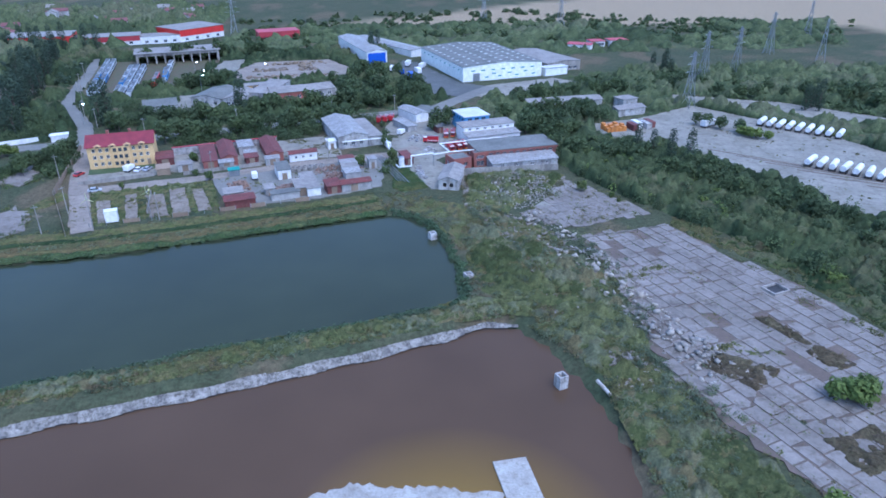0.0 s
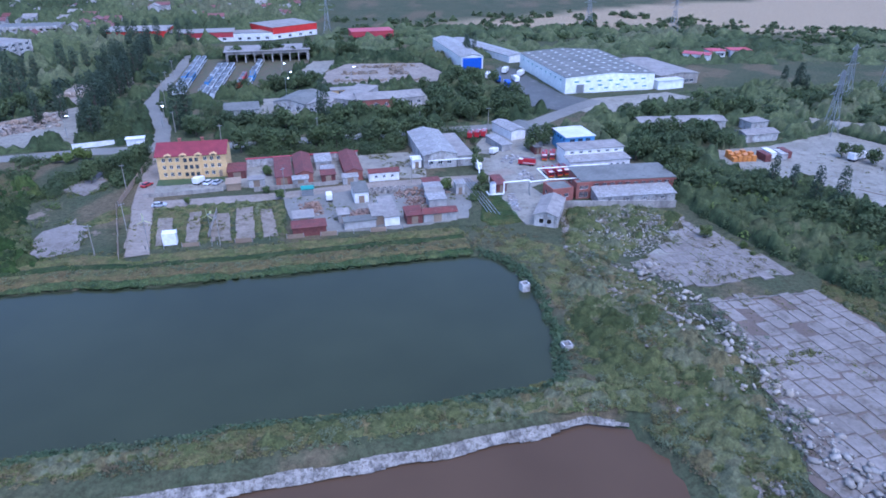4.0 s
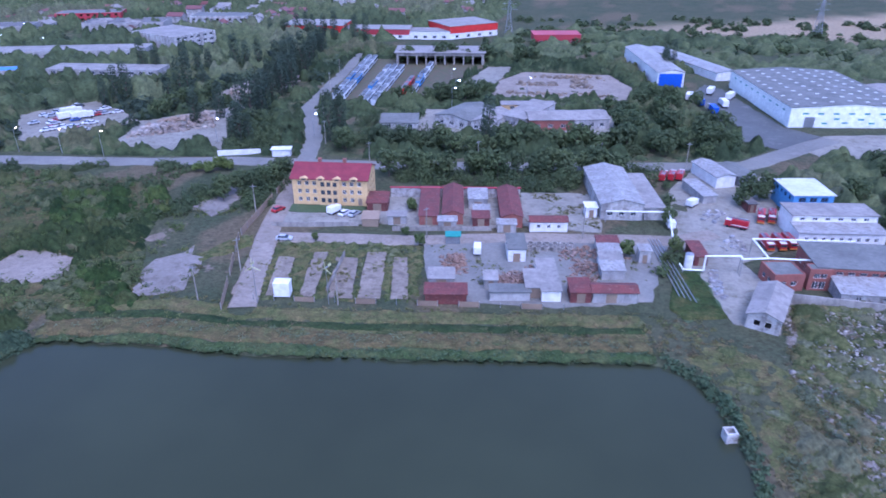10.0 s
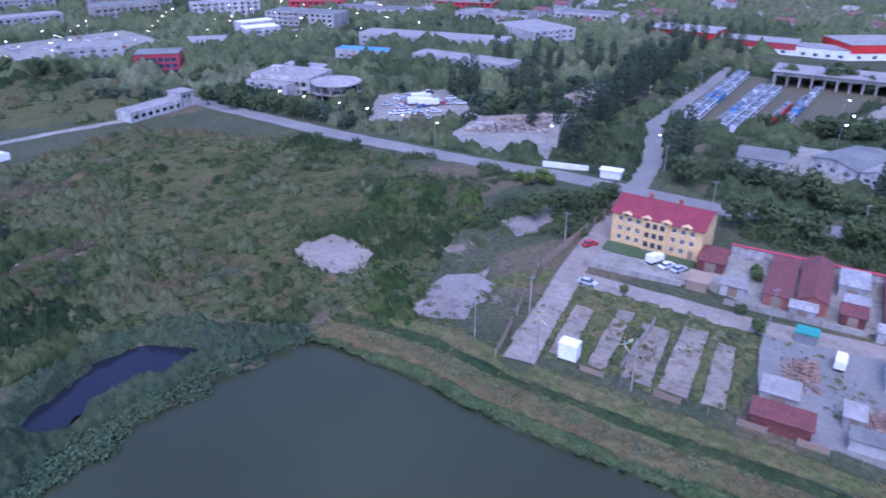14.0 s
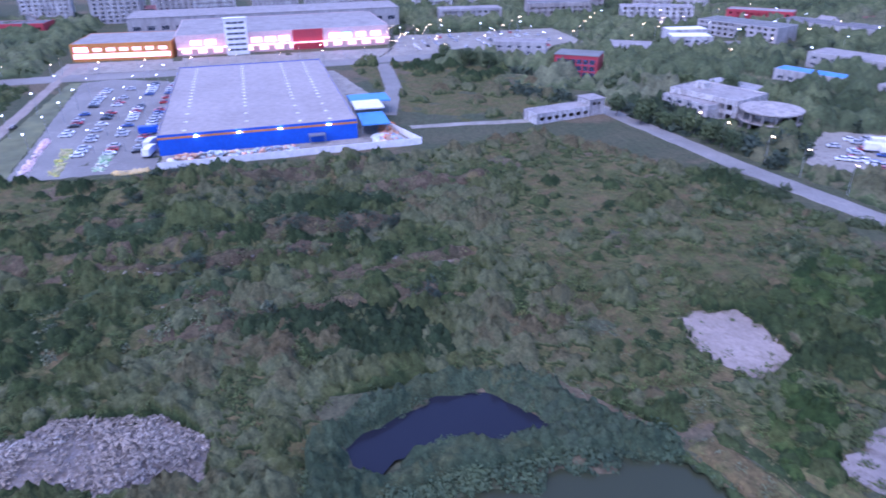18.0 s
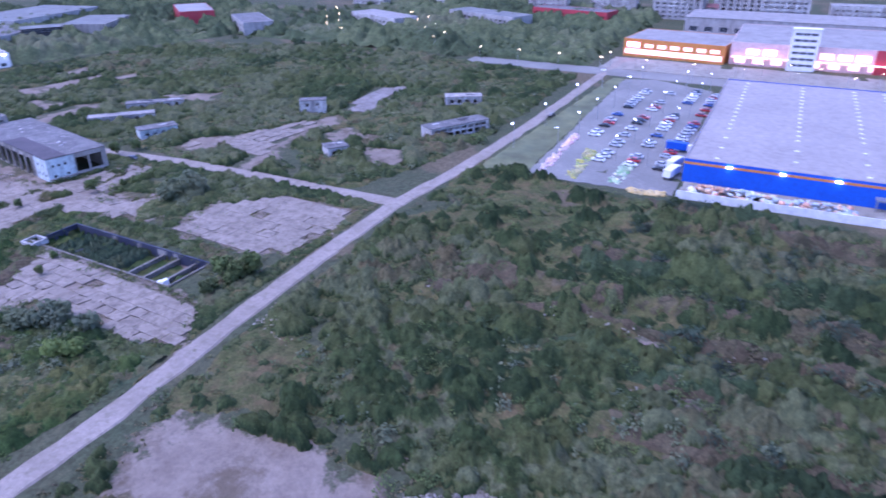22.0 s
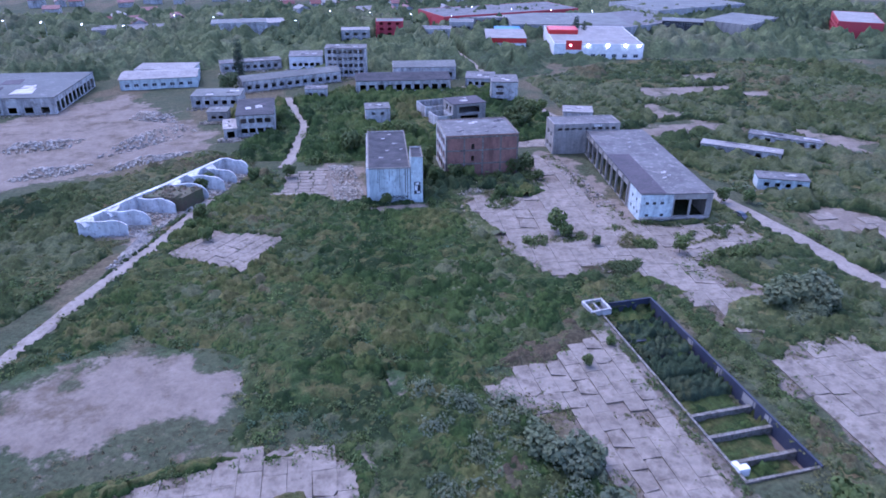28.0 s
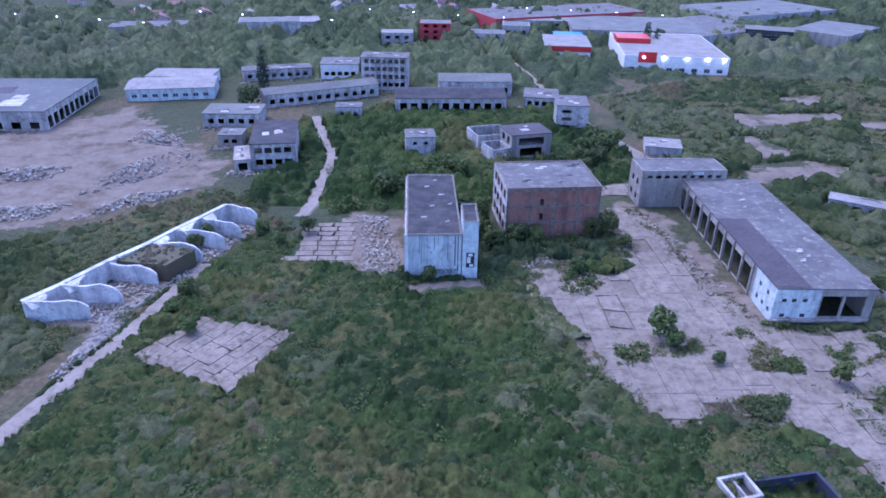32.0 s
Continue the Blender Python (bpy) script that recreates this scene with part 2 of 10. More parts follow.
# ---- mesh helpers ----
class Geo:
    """Collects vertices and faces of one mesh."""

    def __init__(self):
        self.v, self.f = [], []

    def face(self, *pts):
        n = len(self.v)
        self.v += [tuple(p) for p in pts]
        self.f.append(tuple(range(n, n + len(pts))))
        return self

    def box(self, x0, y0, z0, x1, y1, z1):
        n = len(self.v)
        self.v += [(x, y, z) for z in (z0, z1) for x, y in ((x0, y0), (x1, y0), (x1, y1), (x0, y1))]
        self.f += [tuple(n + i for i in q) for q in ((3, 2, 1, 0), (4, 5, 6, 7), (0, 1, 5, 4), (1, 2, 6, 5), (2, 3, 7, 6), (3, 0, 4, 7))]
        return self

    def prism(self, poly, z0, z1):
        n, k = len(self.v), len(poly)
        self.v += [(x, y, z0) for x, y in poly] + [(x, y, z1) for x, y in poly]
        self.f += [tuple(range(n + k - 1, n - 1, -1)), tuple(range(n + k, n + 2 * k))]
        self.f += [(n + i, n + (i + 1) % k, n + k + (i + 1) % k, n + k + i) for i in range(k)]
        return self

    def tube(self, a, b, r, r2=None, sides=8):
        a, b = Vector(a), Vector(b)
        z = (b - a).normalized()
        x = z.orthogonal().normalized()
        y = z.cross(x)
        n = len(self.v)
        for c, q in ((a, r), (b, r if r2 is None else r2)):
            self.v += [tuple(c + q * (math.cos(i * math.tau / sides) * x + math.sin(i * math.tau / sides) * y)) for i in range(sides)]
        self.f += [(n + i, n + (i + 1) % sides, n + sides + (i + 1) % sides, n + sides + i) for i in range(sides)]
        self.f += [tuple(range(n + sides - 1, n - 1, -1)), tuple(range(n + sides, n + 2 * sides))]
        return self

    def gable(self, x0, y0, x1, y1, z0, h, along="x", over=0.4, thick=0.18):
        """A pitched roof skin of some thickness over a rectangle."""
        x0, y0, x1, y1 = x0 - over, y0 - over, x1 + over, y1 + over
        if along == "x":
            m = (y0 + y1) / 2
            prof = [(y0, z0), (m, z0 + h), (y1, z0), (y1, z0 - thick), (m, z0 + h - thick), (y0, z0 - thick)]
            pts = [[(x, p, z) for p, z in prof] for x in (x0, x1)]
        else:
            m = (x0 + x1) / 2
            prof = [(x0, z0), (m, z0 + h), (x1, z0), (x1, z0 - thick), (m, z0 + h - thick), (x0, z0 - thick)]
            pts = [[(p, y, z) for p, z in prof] for y in (y1, y0)]
        n = len(self.v)
        self.v += pts[0] + pts[1]
        for i in range(6):
            j = (i + 1) % 6
            self.f.append((n + i, n + 6 + i, n + 6 + j, n + j))
        for k, s in ((n, 1), (n + 6, -1)):
            for q in ((0, 1, 4, 5), (1, 2, 3, 4)):
                self.f.append(tuple(k + i for i in q[::s]))
        return self

    def mesh(self, name, material):
        me = bpy.data.meshes.new(name)
        me.from_pydata(self.v, [], self.f)
        me.materials.append(material)
        return me


def part(name, geo, material, parent, label=""):
    ob = new(name, geo.mesh(name, material) if isinstance(geo, Geo) else geo)
    ob.parent = parent
    return tagged(ob, label) if label else ob


def place(name, x, y, rz=0.0, z=0.0, label="", category="", group="", kind=""):
    ob = new(name)
    ob.matrix_world = pose(x, y, z, 0, 0, rz)
    return tagged(ob, label, category, group, kind)


def solo(name, geo, material, label="", category="", kind="", group=""):
    ob = new(name, geo.mesh(name, material) if isinstance(geo, Geo) else geo)
    return tagged(ob, label, category, group, kind)


def span(a, b):
    """Length and heading in degrees from a to b."""
    return math.dist(a, b), math.degrees(math.atan2(b[1] - a[1], b[0] - a[0]))


def wall(geo, a, b, z0, z1, holes=(), thick=0.3):
    """A wall from a to b (inside on its left) with rectangular openings (u0, u1, h0, h1) and their reveals."""
    L, hd = span(a, b)
    c, s = math.cos(radians(hd)), math.sin(radians(hd))

    def P(u, w, z):
        return (a[0] + u * c - w * s, a[1] + u * s + w * c, z)

    us = sorted({0.0, L, *(max(0, min(L, h[i])) for h in holes for i in (0, 1))})
    zs = sorted({z0, z1, *(h[i] for h in holes for i in (2, 3))})
    for u0, u1 in zip(us, us[1:]):
        for k0, k1 in zip(zs, zs[1:]):
            um, zm = (u0 + u1) / 2, (k0 + k1) / 2
            if any(h[0] < um < h[1] and h[2] < zm < h[3] for h in holes):
                continue
            geo.face(P(u0, 0, k0), P(u1, 0, k0), P(u1, 0, k1), P(u0, 0, k1))
            geo.face(P(u1, thick, k0), P(u0, thick, k0), P(u0, thick, k1), P(u1, thick, k1))
    for h in holes:
        u0, u1, k0, k1 = h
        geo.face(P(u0, 0, k0), P(u0, thick, k0), P(u1, thick, k0), P(u1, 0, k0))
        geo.face(P(u0, 0, k1), P(u1, 0, k1), P(u1, thick, k1), P(u0, thick, k1))
        geo.face(P(u0, 0, k0), P(u0, 0, k1), P(u0, thick, k1), P(u0, thick, k0))
        geo.face(P(u1, 0, k0), P(u1, thick, k0), P(u1, thick, k1), P(u1, 0, k1))
    geo.face(P(0, 0, z1), P(L, 0, z1), P(L, thick, z1), P(0, thick, z1))
    return P


def row_holes(L, n, w, sill, head, m=1.0):
    """n openings evenly along a wall of length L, from the margin m."""
    if n <= 0:
        return []
    step = (L - 2 * m) / n
    return [(m + step * (i + 0.5) - w / 2, m + step * (i + 0.5) + w / 2, sill, head) for i in range(n)]


# ---- ground ----
# Outlines of the ponds on the plan, as open chains of corners.
POND_GREEN = [(-122, 121), (-102, 126), (-86, 127.2), (-62, 132), (-24, 141.5), (0, 147.5), (6, 145), (9, 139), (13, 128), (15.5, 113), (15, 96), (10, 91), (-9, 86.2), (-38, 80), (-80, 69.6), (-118, 60.5), (-119.5, 70), (-120, 79.6), (-123.4, 83), (-124.7, 90.5), (-122.2, 97.9), (-126, 100.5), (-123.1, 109.1), (-125.8, 111.5), (-123.2, 119.6)]
POND_BROWN = [(26.5, 80.6), (30, 73.5), (35.5, 55), (37, 41), (34.5, 29), (30, 10), (22, -2), (-40, -8), (-84, -4), (-88, 40), (-75, 57), (-36, 65.7), (-9.4, 73), (18.8, 82)]
POND_SMALL = [(-138.2, 70.3), (-143.7, 82.4), (-146.9, 87.2), (-146.1, 95.4), (-139, 102), (-134.6, 104.4), (-134.2, 94.3), (-136.2, 87), (-135.1, 80.9), (-130.5, 76.2), (-133, 72.1)]
SAND = [
    [(-152, -4), (-153, 12), (-146, 16), (-136, 12), (-126, 4), (-122, -8), (-128, -26), (-150, -30)],
    [(-70, -106), (-85, -116), (-98, -113), (-107, -107), (-107, -96), (-103, -87), (-88, -88), (-76, -84), (-66, -92)],
    [(-30, -200), (-60, -208), (-97, -230), (-100, -245), (-86, -270), (-60, -312), (-36, -300), (-24, -285), (0, -240)],
    [(-132, -104), (-138, -98), (-136, -88), (-130, -86), (-127, -96)],
    [(-137, 165), (-128, 180), (-124, 183), (-126, 168), (-132, 160)],
    [(-112, 146), (-104, 150), (-102, 158), (-110, 160)],
    [(-206, 26), (-204, 44), (-186, 50), (-182, 44), (-192, 28)],
    [(-188, 84), (-194, 112), (-206, 114), (-206, 86)],
    [(-170, 112), (-182, 116), (-186, 128), (-172, 124)],
    [(-238, -108), (-263, -112), (-296, -118), (-310, -116), (-304, -104), (-287, -106), (-259, -100), (-239, -96)],
    [(-244, -140), (-257, -143), (-270, -130), (-260, -116), (-243, -127)],
    [(-278, -82), (-283, -66), (-266, -56), (-260, -70)],
    [(-282, -105), (-298, -100), (-288, -86), (-273, -94)],
    [(-298, -208), (-316, -184), (-302, -171), (-287, -190)],
    [(-273, -250), (-277, -274), (-314, -270), (-316, -256), (-291, -257)],
    [(-255, -224), (-264, -226), (-272, -232), (-267, -250), (-256, -250)],
    [(-240, -208), (-252, -206), (-274, -208), (-280, -217), (-268, -225), (-252, -224), (-241, -217)],
    [(-308, -262), (-328, -258), (-322, -245), (-308, -248)],
    [(-303, -294), (-328, -295), (-316, -278), (-301, -278)],
    [(-268, -276), (-280, -274), (-278, -250), (-267, -250)],
]
LUSH = [(-72, -112), (-88, -118), (-108, -106), (-112, -92), (-126, -88), (-138, -62), (-150, -44), (-158, -60), (-146, -92), (-172, -104), (-176, -118), (-164, -136), (-160, -172), (-132, -174), (-112, -200), (-100, -186), (-86, -160)]
DUSTY = [  # the slab yards of the ruined works, in dust
    [(-195, -146), (-204, -143), (-204, -199), (-197, -199)],
    [(-128, -178), (-138, -168), (-156, -165), (-157, -170), (-139, -172), (-139, -204), (-131, -205)],
    [(-69, -165), (-84, -160), (-111, -202), (-102, -207)],
    [(-146, -90), (-161, -95), (-167, -101), (-173, -100), (-173.5, -62), (-173, -50), (-161, -40), (-156, -50), (-158, -66), (-159, -80), (-147, -86)],
    [(-163, -168), (-165, -137), (-172, -120), (-186, -124), (-199, -96), (-207, -92), (-213, -104), (-200, -119), (-228, -128), (-228, -136), (-203, -142), (-199, -150), (-200, -196), (-192, -196), (-188, -170), (-176, -168)],
    [(-197, -85), (-213, -88), (-229, -74), (-230, -52), (-222, -49), (-201, -47), (-197, -60)],
    [(-83, -76), (-94, -80), (-107, -82), (-122, -80), (-124, -66), (-122, -46), (-104, -49), (-82, -56)],
]
RUBBLE_AREAS = [
    [(-155, 27), (-152, 43), (-144, 51), (-135, 52), (-134, 38), (-141, 16), (-149, 16)],
    [(34, 170), (30, 150), (46, 128), (50, 100), (48, 70), (54, 40), (44, 44), (36, 84), (34, 110), (24, 150), (26, 176), (48, 182), (62, 172), (48, 160)],
    [(-70, -230), (-82, -240), (-92, -232), (-84, -222)],
]


def inside(px, py, poly):
    odd = np.zeros(px.shape, bool)
    for (x0, y0), (x1, y1) in zip(poly, poly[1:] + poly[:1]):
        cross = (y0 > py) != (y1 > py)
        odd ^= cross & (px < (x1 - x0) * (py - y0) / (y1 - y0 + 1e-9) + x0)
    return odd


def edge_distance(px, py, poly):
    """Distance to an outline, negative inside."""
    best = np.full(px.shape, 1e9)
    for (x0, y0), (x1, y1) in zip(poly, poly[1:] + poly[:1]):
        dx, dy = x1 - x0, y1 - y0
        t = np.clip(((px - x0) * dx + (py - y0) * dy) / (dx * dx + dy * dy), 0, 1)
        best = np.minimum(best, np.hypot(px - x0 - t * dx, py - y0 - t * dy))
    return np.where(inside(px, py, poly), -best, best)


def wave(px, py, size, seed):
    """Smooth uneven values from -1 to 1."""
    rng = np.random.RandomState(seed)
    out = np.zeros(px.shape)
    for _ in range(7):
        a, k, ph = rng.uniform(0, math.tau), math.tau / (size * rng.uniform(0.6, 1.7)), rng.uniform(0, math.tau)
        out += np.sin(k * (px * math.cos(a) + py * math.sin(a)) + ph)
    return out / 3.2


def smooth(x, lo, hi):
    t = np.clip((x - lo) / (hi - lo), 0, 1)
    return t * t * (3 - 2 * t)


RIDGES = [  # earth banks across the waste field: line, height, half width
    ((-254.5, 16), (-263, 95), 3.4, 3.4), ((-240, 86), (-245, 126), 3.2, 3.2), ((-211, -8), (-220, 95), 3.0, 3.2), ((-232, 10), (-233, 84), 2.2, 3.0),
    ((-201, -12), (-206.5, 78), 2.4, 2.2), ((-191, 40), (-197, 112), 1.8, 2.6), ((-176, 30), (-182, 96), 1.2, 3.0), ((-270, 18), (-262, 60), 2.2, 3.0),
]
BASIN = (-187.05, -175.15, -108.85, -61.05)  # inner edges of the sunken basin


def ground_z(px, py):
    px, py = np.asarray(px, float), np.asarray(py, float)
    z = 0.10 * wave(px, py, 18, 3) - 0.12
    for k, ((x0, y0), (x1, y1), h_, w_) in enumerate(RIDGES):
        t = (py - y0) / (y1 - y0)
        off = px - x0 - (x1 - x0) * t + 1.2 * wave(px, py, 34, 50 + k)
        z = z + h_ * (1 + 0.45 * wave(px, py, 22, 40 + k)) * np.exp(-((off / w_) ** 2)) * smooth(t, -0.08, 0.08) * (1 - smooth(t, 0.9, 1.08))
    for poly, deep in ((POND_GREEN, 2.2), (POND_BROWN, 3.4), (POND_SMALL, 2.0)):
        d = edge_distance(px, py, poly) + 0.8 * wave(px, py, 9, 11)
        z = np.where(d < 3.5, z - deep * (1 - smooth(d, -2.5, 3.5)), z)
    return np.where((px > BASIN[0]) & (px < BASIN[1]) & (py > BASIN[2]) & (py < BASIN[3]), -2.6, z)


# One sheet: a fine grid over the place, stretched out to the horizon.
def axis_of(lo, hi, step, far):
    inner = np.arange(lo, hi + step, step)
    out = [25.0 * k for k in range(1, 17)] + [far * f for f in (0.25, 0.5, 1.0)]
    return np.concatenate([[lo - o for o in out[::-1]], inner, [hi + o for o in out]])


gx, gy = axis_of(-470, 210, 3.0, 2600), axis_of(-470, 480, 3.0, 2600)
gx = np.union1d(gx, [-187.1, -187.0, -175.2, -175.1])
gy = np.union1d(gy, [-108.9, -108.8, -61.1, -61.0])
GX, GY = np.meshgrid(gx, gy)
GZ = ground_z(GX, GY)
me = bpy.data.meshes.new("ground")
nx, ny = len(gx), len(gy)
idx = np.arange(nx * ny).reshape(ny, nx)
quads = np.stack([idx[:-1, :-1], idx[:-1, 1:], idx[1:, 1:], idx[1:, :-1]], -1).reshape(-1, 4)
me.from_pydata(np.stack([GX, GY, GZ], -1).reshape(-1, 3).tolist(), [], quads.tolist())
me.polygons.foreach_set("use_smooth", np.ones(len(quads), bool))
bare, dry, stony = np.zeros(GX.shape), np.zeros(GX.shape), np.zeros(GX.shape)
for poly in SAND:
    bare = np.maximum(bare, 1 - smooth(edge_distance(GX, GY, poly) + 3.5 * wave(GX, GY, 14, 5) + 1.5 * wave(GX, GY, 5, 55), -11, 6))
for poly in DUSTY:
    bare = np.maximum(bare, 0.75 * (1 - smooth(edge_distance(GX, GY, poly) + 2.5 * wave(GX, GY, 12, 35), -1, 5)))
for poly in RUBBLE_AREAS:
    stony = np.maximum(stony, 1 - smooth(edge_distance(GX, GY, poly) + 2 * wave(GX, GY, 10, 6), -3, 3))
dry = smooth(wave(GX, GY, 60, 8) + 0.4 * wave(GX, GY, 22, 9), 0.0, 0.9)
lush = 1 - smooth(edge_distance(GX, GY, LUSH) + 5 * wave(GX, GY, 16, 15), -8, 6)
TAN = [(-72, 560), (30, 590), (190, 700), (420, 760), (620, 620), (420, 500), (300, 500), (60, 540)]
tan = np.maximum(1 - smooth(edge_distance(GX, GY, TAN), -10, 6), (GX + 0.35 * GY > 560) * 1.0)
lush_a = me.attributes.new("lush", "FLOAT", "POINT")
lush_a.data.foreach_set("value", lush.reshape(-1).astype(np.float32))
tan_a = me.attributes.new("tan", "FLOAT", "POINT")
tan_a.data.foreach_set("value", tan.reshape(-1).astype(np.float32))
cover = me.color_attributes.new("cover", "FLOAT_COLOR", "POINT")
cover.data.foreach_set("color", np.stack([bare, dry, stony, np.ones(GX.shape)], -1).reshape(-1).astype(np.float32))
m, nt, p = nodes_of("ground_cover")
att = nt.nodes.new("ShaderNodeAttribute")
att.attribute_name = "cover"
sep = nt.nodes.new("ShaderNodeSeparateColor")
nt.links.new(att.outputs["Color"], sep.inputs[0])


def broken(channel, scale, lo, hi):
    """A cover mask with its edge broken up by noise."""
    n = nt.nodes.new("ShaderNodeMath")
    n.operation = "ADD"
    nt.links.new(sep.outputs[channel], n.inputs[0])
    k = nt.nodes.new("ShaderNodeMath")
    k.operation, k.inputs[1].default_value = "MULTIPLY_ADD", 1.9
    k.inputs[2].default_value = -0.95
    nt.links.new(noise_at(nt, scale, 8.0, 0.7), k.inputs[0])
    nt.links.new(k.outputs[0], n.inputs[1])
    return ramp(nt, n.outputs[0], lo, hi)


def attr(name):
    a = nt.nodes.new("ShaderNodeAttribute")
    a.attribute_name = name
    return a.outputs["Fac"]


c = mixc(nt, ramp(nt, noise_at(nt, 0.06, 6.0, 0.65), 0.35, 0.65), (0.056, 0.070, 0.036), (0.085, 0.086, 0.048))
c = mixc(nt, broken(1, 0.15, 0.3, 0.9), c, (0.12, 0.10, 0.06))
c = mixc(nt, attr("lush"), c, mixc(nt, ramp(nt, noise_at(nt, 0.12, 5.0, 0.65), 0.4, 0.6), (0.042, 0.072, 0.028), (0.06, 0.088, 0.036)))
c = mixc(nt, attr("tan"), c, (0.32, 0.25, 0.155))
c = mixc(nt, 0.75, c, ramp(nt, noise_at(nt, 0.55, 8.0, 0.8), 0.3, 0.7, (0.35, 0.35, 0.35), (1.45, 1.45, 1.45)), "MULTIPLY")
c = mixc(nt, broken(2, 0.3, 0.4, 0.6), c, mixc(nt, ramp(nt, noise_at(nt, 0.8, 6.0, 0.8), 0.4, 0.6), (0.15, 0.125, 0.095), (0.26, 0.235, 0.21)))
c = mixc(nt, broken(0, 0.25, 0.4, 0.6), c, mixc(nt, ramp(nt, noise_at(nt, 0.085, 8.0, 0.72), 0.5, 0.63), mixc(nt, ramp(nt, noise_at(nt, 0.2, 8.0, 0.7), 0.35, 0.65), (0.24, 0.198, 0.156), (0.168, 0.136, 0.105)), (0.12, 0.096, 0.065)))
c = mixc(nt, 0.6, c, ramp(nt, noise_at(nt, 1.1, 8.0, 0.8), 0.3, 0.7, (0.6, 0.59, 0.57), (1.2, 1.2, 1.2)), "MULTIPLY")
nt.links.new(c, p.inputs["Base Color"])
p.inputs["Roughness"].default_value, p.inputs["Specular IOR Level"].default_value = 0.95, 0.1
bn = add(nt, "ShaderNodeBump", Strength=0.6, Distance=0.4)
nt.links.new(noise_at(nt, 0.9, 8.0, 0.75), bn.inputs["Height"])
nt.links.new(bn.outputs[0], p.inputs["Normal"])
me.materials.append(m)
ground = tagged(new("ground", me), "rough grass, weeds and bare soil of waste land", "ground", kind="structure")


# ---- water ----
def water_mat(name, color, rough, silt=None, gloss=0.32):
    """Still water; silt: the middle, reach and colour of a cloud of mud in it."""
    m, nt, p = nodes_of(name)
    c = mixc(nt, ramp(nt, noise_at(nt, 0.02, 3.0), 0.35, 0.65), color, tuple(x * 0.8 for x in color))
    if silt:
        pos = nt.nodes.new("ShaderNodeNewGeometry")
        far = nt.nodes.new("ShaderNodeVectorMath")
        far.operation, far.inputs[1].default_value = "DISTANCE", silt[0]
        nt.links.new(pos.outputs["Position"], far.inputs[0])
        n = add(nt, "ShaderNodeMath")
        n.operation, n.inputs[1].default_value = "DIVIDE", silt[1]
        nt.links.new(far.outputs["Value"], n.inputs[0])
        c = mixc(nt, ramp(nt, n.outputs[0], 0.25, 1.0), silt[2], c)
    nt.links.new(c, p.inputs["Base Color"])
    p.inputs["Roughness"].default_value = rough
    p.inputs["IOR"].default_value = 1.33
    p.inputs["Specular IOR Level"].default_value = gloss
    bn = add(nt, "ShaderNodeBump", Strength=0.12, Distance=0.05)
    nt.links.new(noise_at(nt, 1.6, 3.0), bn.inputs["Height"])
    nt.links.new(bn.outputs[0], p.inputs["Normal"])
    return m


def sheet(name, poly, z, material, label, grow=3.0):
    cx, cy = sum(p[0] for p in poly) / len(poly), sum(p[1] for p in poly) / len(poly)
    g = Geo()
    g.face(*[(x + grow * (x - cx) / math.hypot(x - cx, y - cy), y + grow * (y - cy) / math.hypot(x - cx, y - cy), z) for x, y in poly[::-1]])
    ob = solo(name, g, material, label, "pond", "structure")
    bm = bmesh.new()
    bm.from_mesh(ob.data)
    bmesh.ops.recalc_face_normals(bm, faces=bm.faces)
    if bm.faces[:][0].normal.z < 0:
        bmesh.ops.reverse_faces(bm, faces=bm.faces)
    bmesh.ops.triangulate(bm, faces=bm.faces)
    bm.to_mesh(ob.data)
    bm.free()
    return ob


sheet("water_green", POND_GREEN, -1.2, water_mat("pond_water", (0.040, 0.047, 0.024), 0.13), "still grey-green water of a settling pond")
sheet("water_brown", POND_BROWN, -2.1, water_mat("brown_water", (0.092, 0.058, 0.034), 0.12, ((4, 22, -2.1), 28.0, (0.20, 0.125, 0.03)), 0.23), "still brown water of a settling pond")
sheet("water_small", POND_SMALL, -1.1, water_mat("dark_water", (0.018, 0.02, 0.028), 0.05), "small dark pool among reeds")


# ---- roads ----
def strip(name, line, width, material, label, z=0.06, wobble=0.25, step=4.0, kind="structure", category="road"):
    """A road along a line, with slightly uneven edges and a little thickness."""
    pts = []
    for (x0, y0), (x1, y1) in zip(line, line[1:]):
        n = max(1, int(math.dist((x0, y0), (x1, y1)) / step))
        pts += [(x0 + (x1 - x0) * i / n, y0 + (y1 - y0) * i / n) for i in range(n)]
    pts.append(line[-1])
    g = Geo()
    rng = random.Random(name)
    for i, (x, y) in enumerate(pts):
        a, b = pts[max(0, i - 1)], pts[min(len(pts) - 1, i + 1)]
        L = math.dist(a, b)
        nx_, ny_ = -(b[1] - a[1]) / L, (b[0] - a[0]) / L
        wl, wr = (width / 2 + rng.uniform(-wobble, wobble) for _ in "ab")
        g.v += [(x + nx_ * (wl + 0.5), y + ny_ * (wl + 0.5), z - 0.3), (x + nx_ * wl, y + ny_ * wl, z), (x, y, z + 0.03), (x - nx_ * wr, y - ny_ * wr, z), (x - nx_ * (wr + 0.5), y - ny_ * (wr + 0.5), z - 0.3)]
        if i:
            k = 5 * i
            g.f += [(k - 5 + j, k - 4 + j, k + 1 + j, k + j) for j in range(4)]
    return solo(name, g, material, label, category, kind)


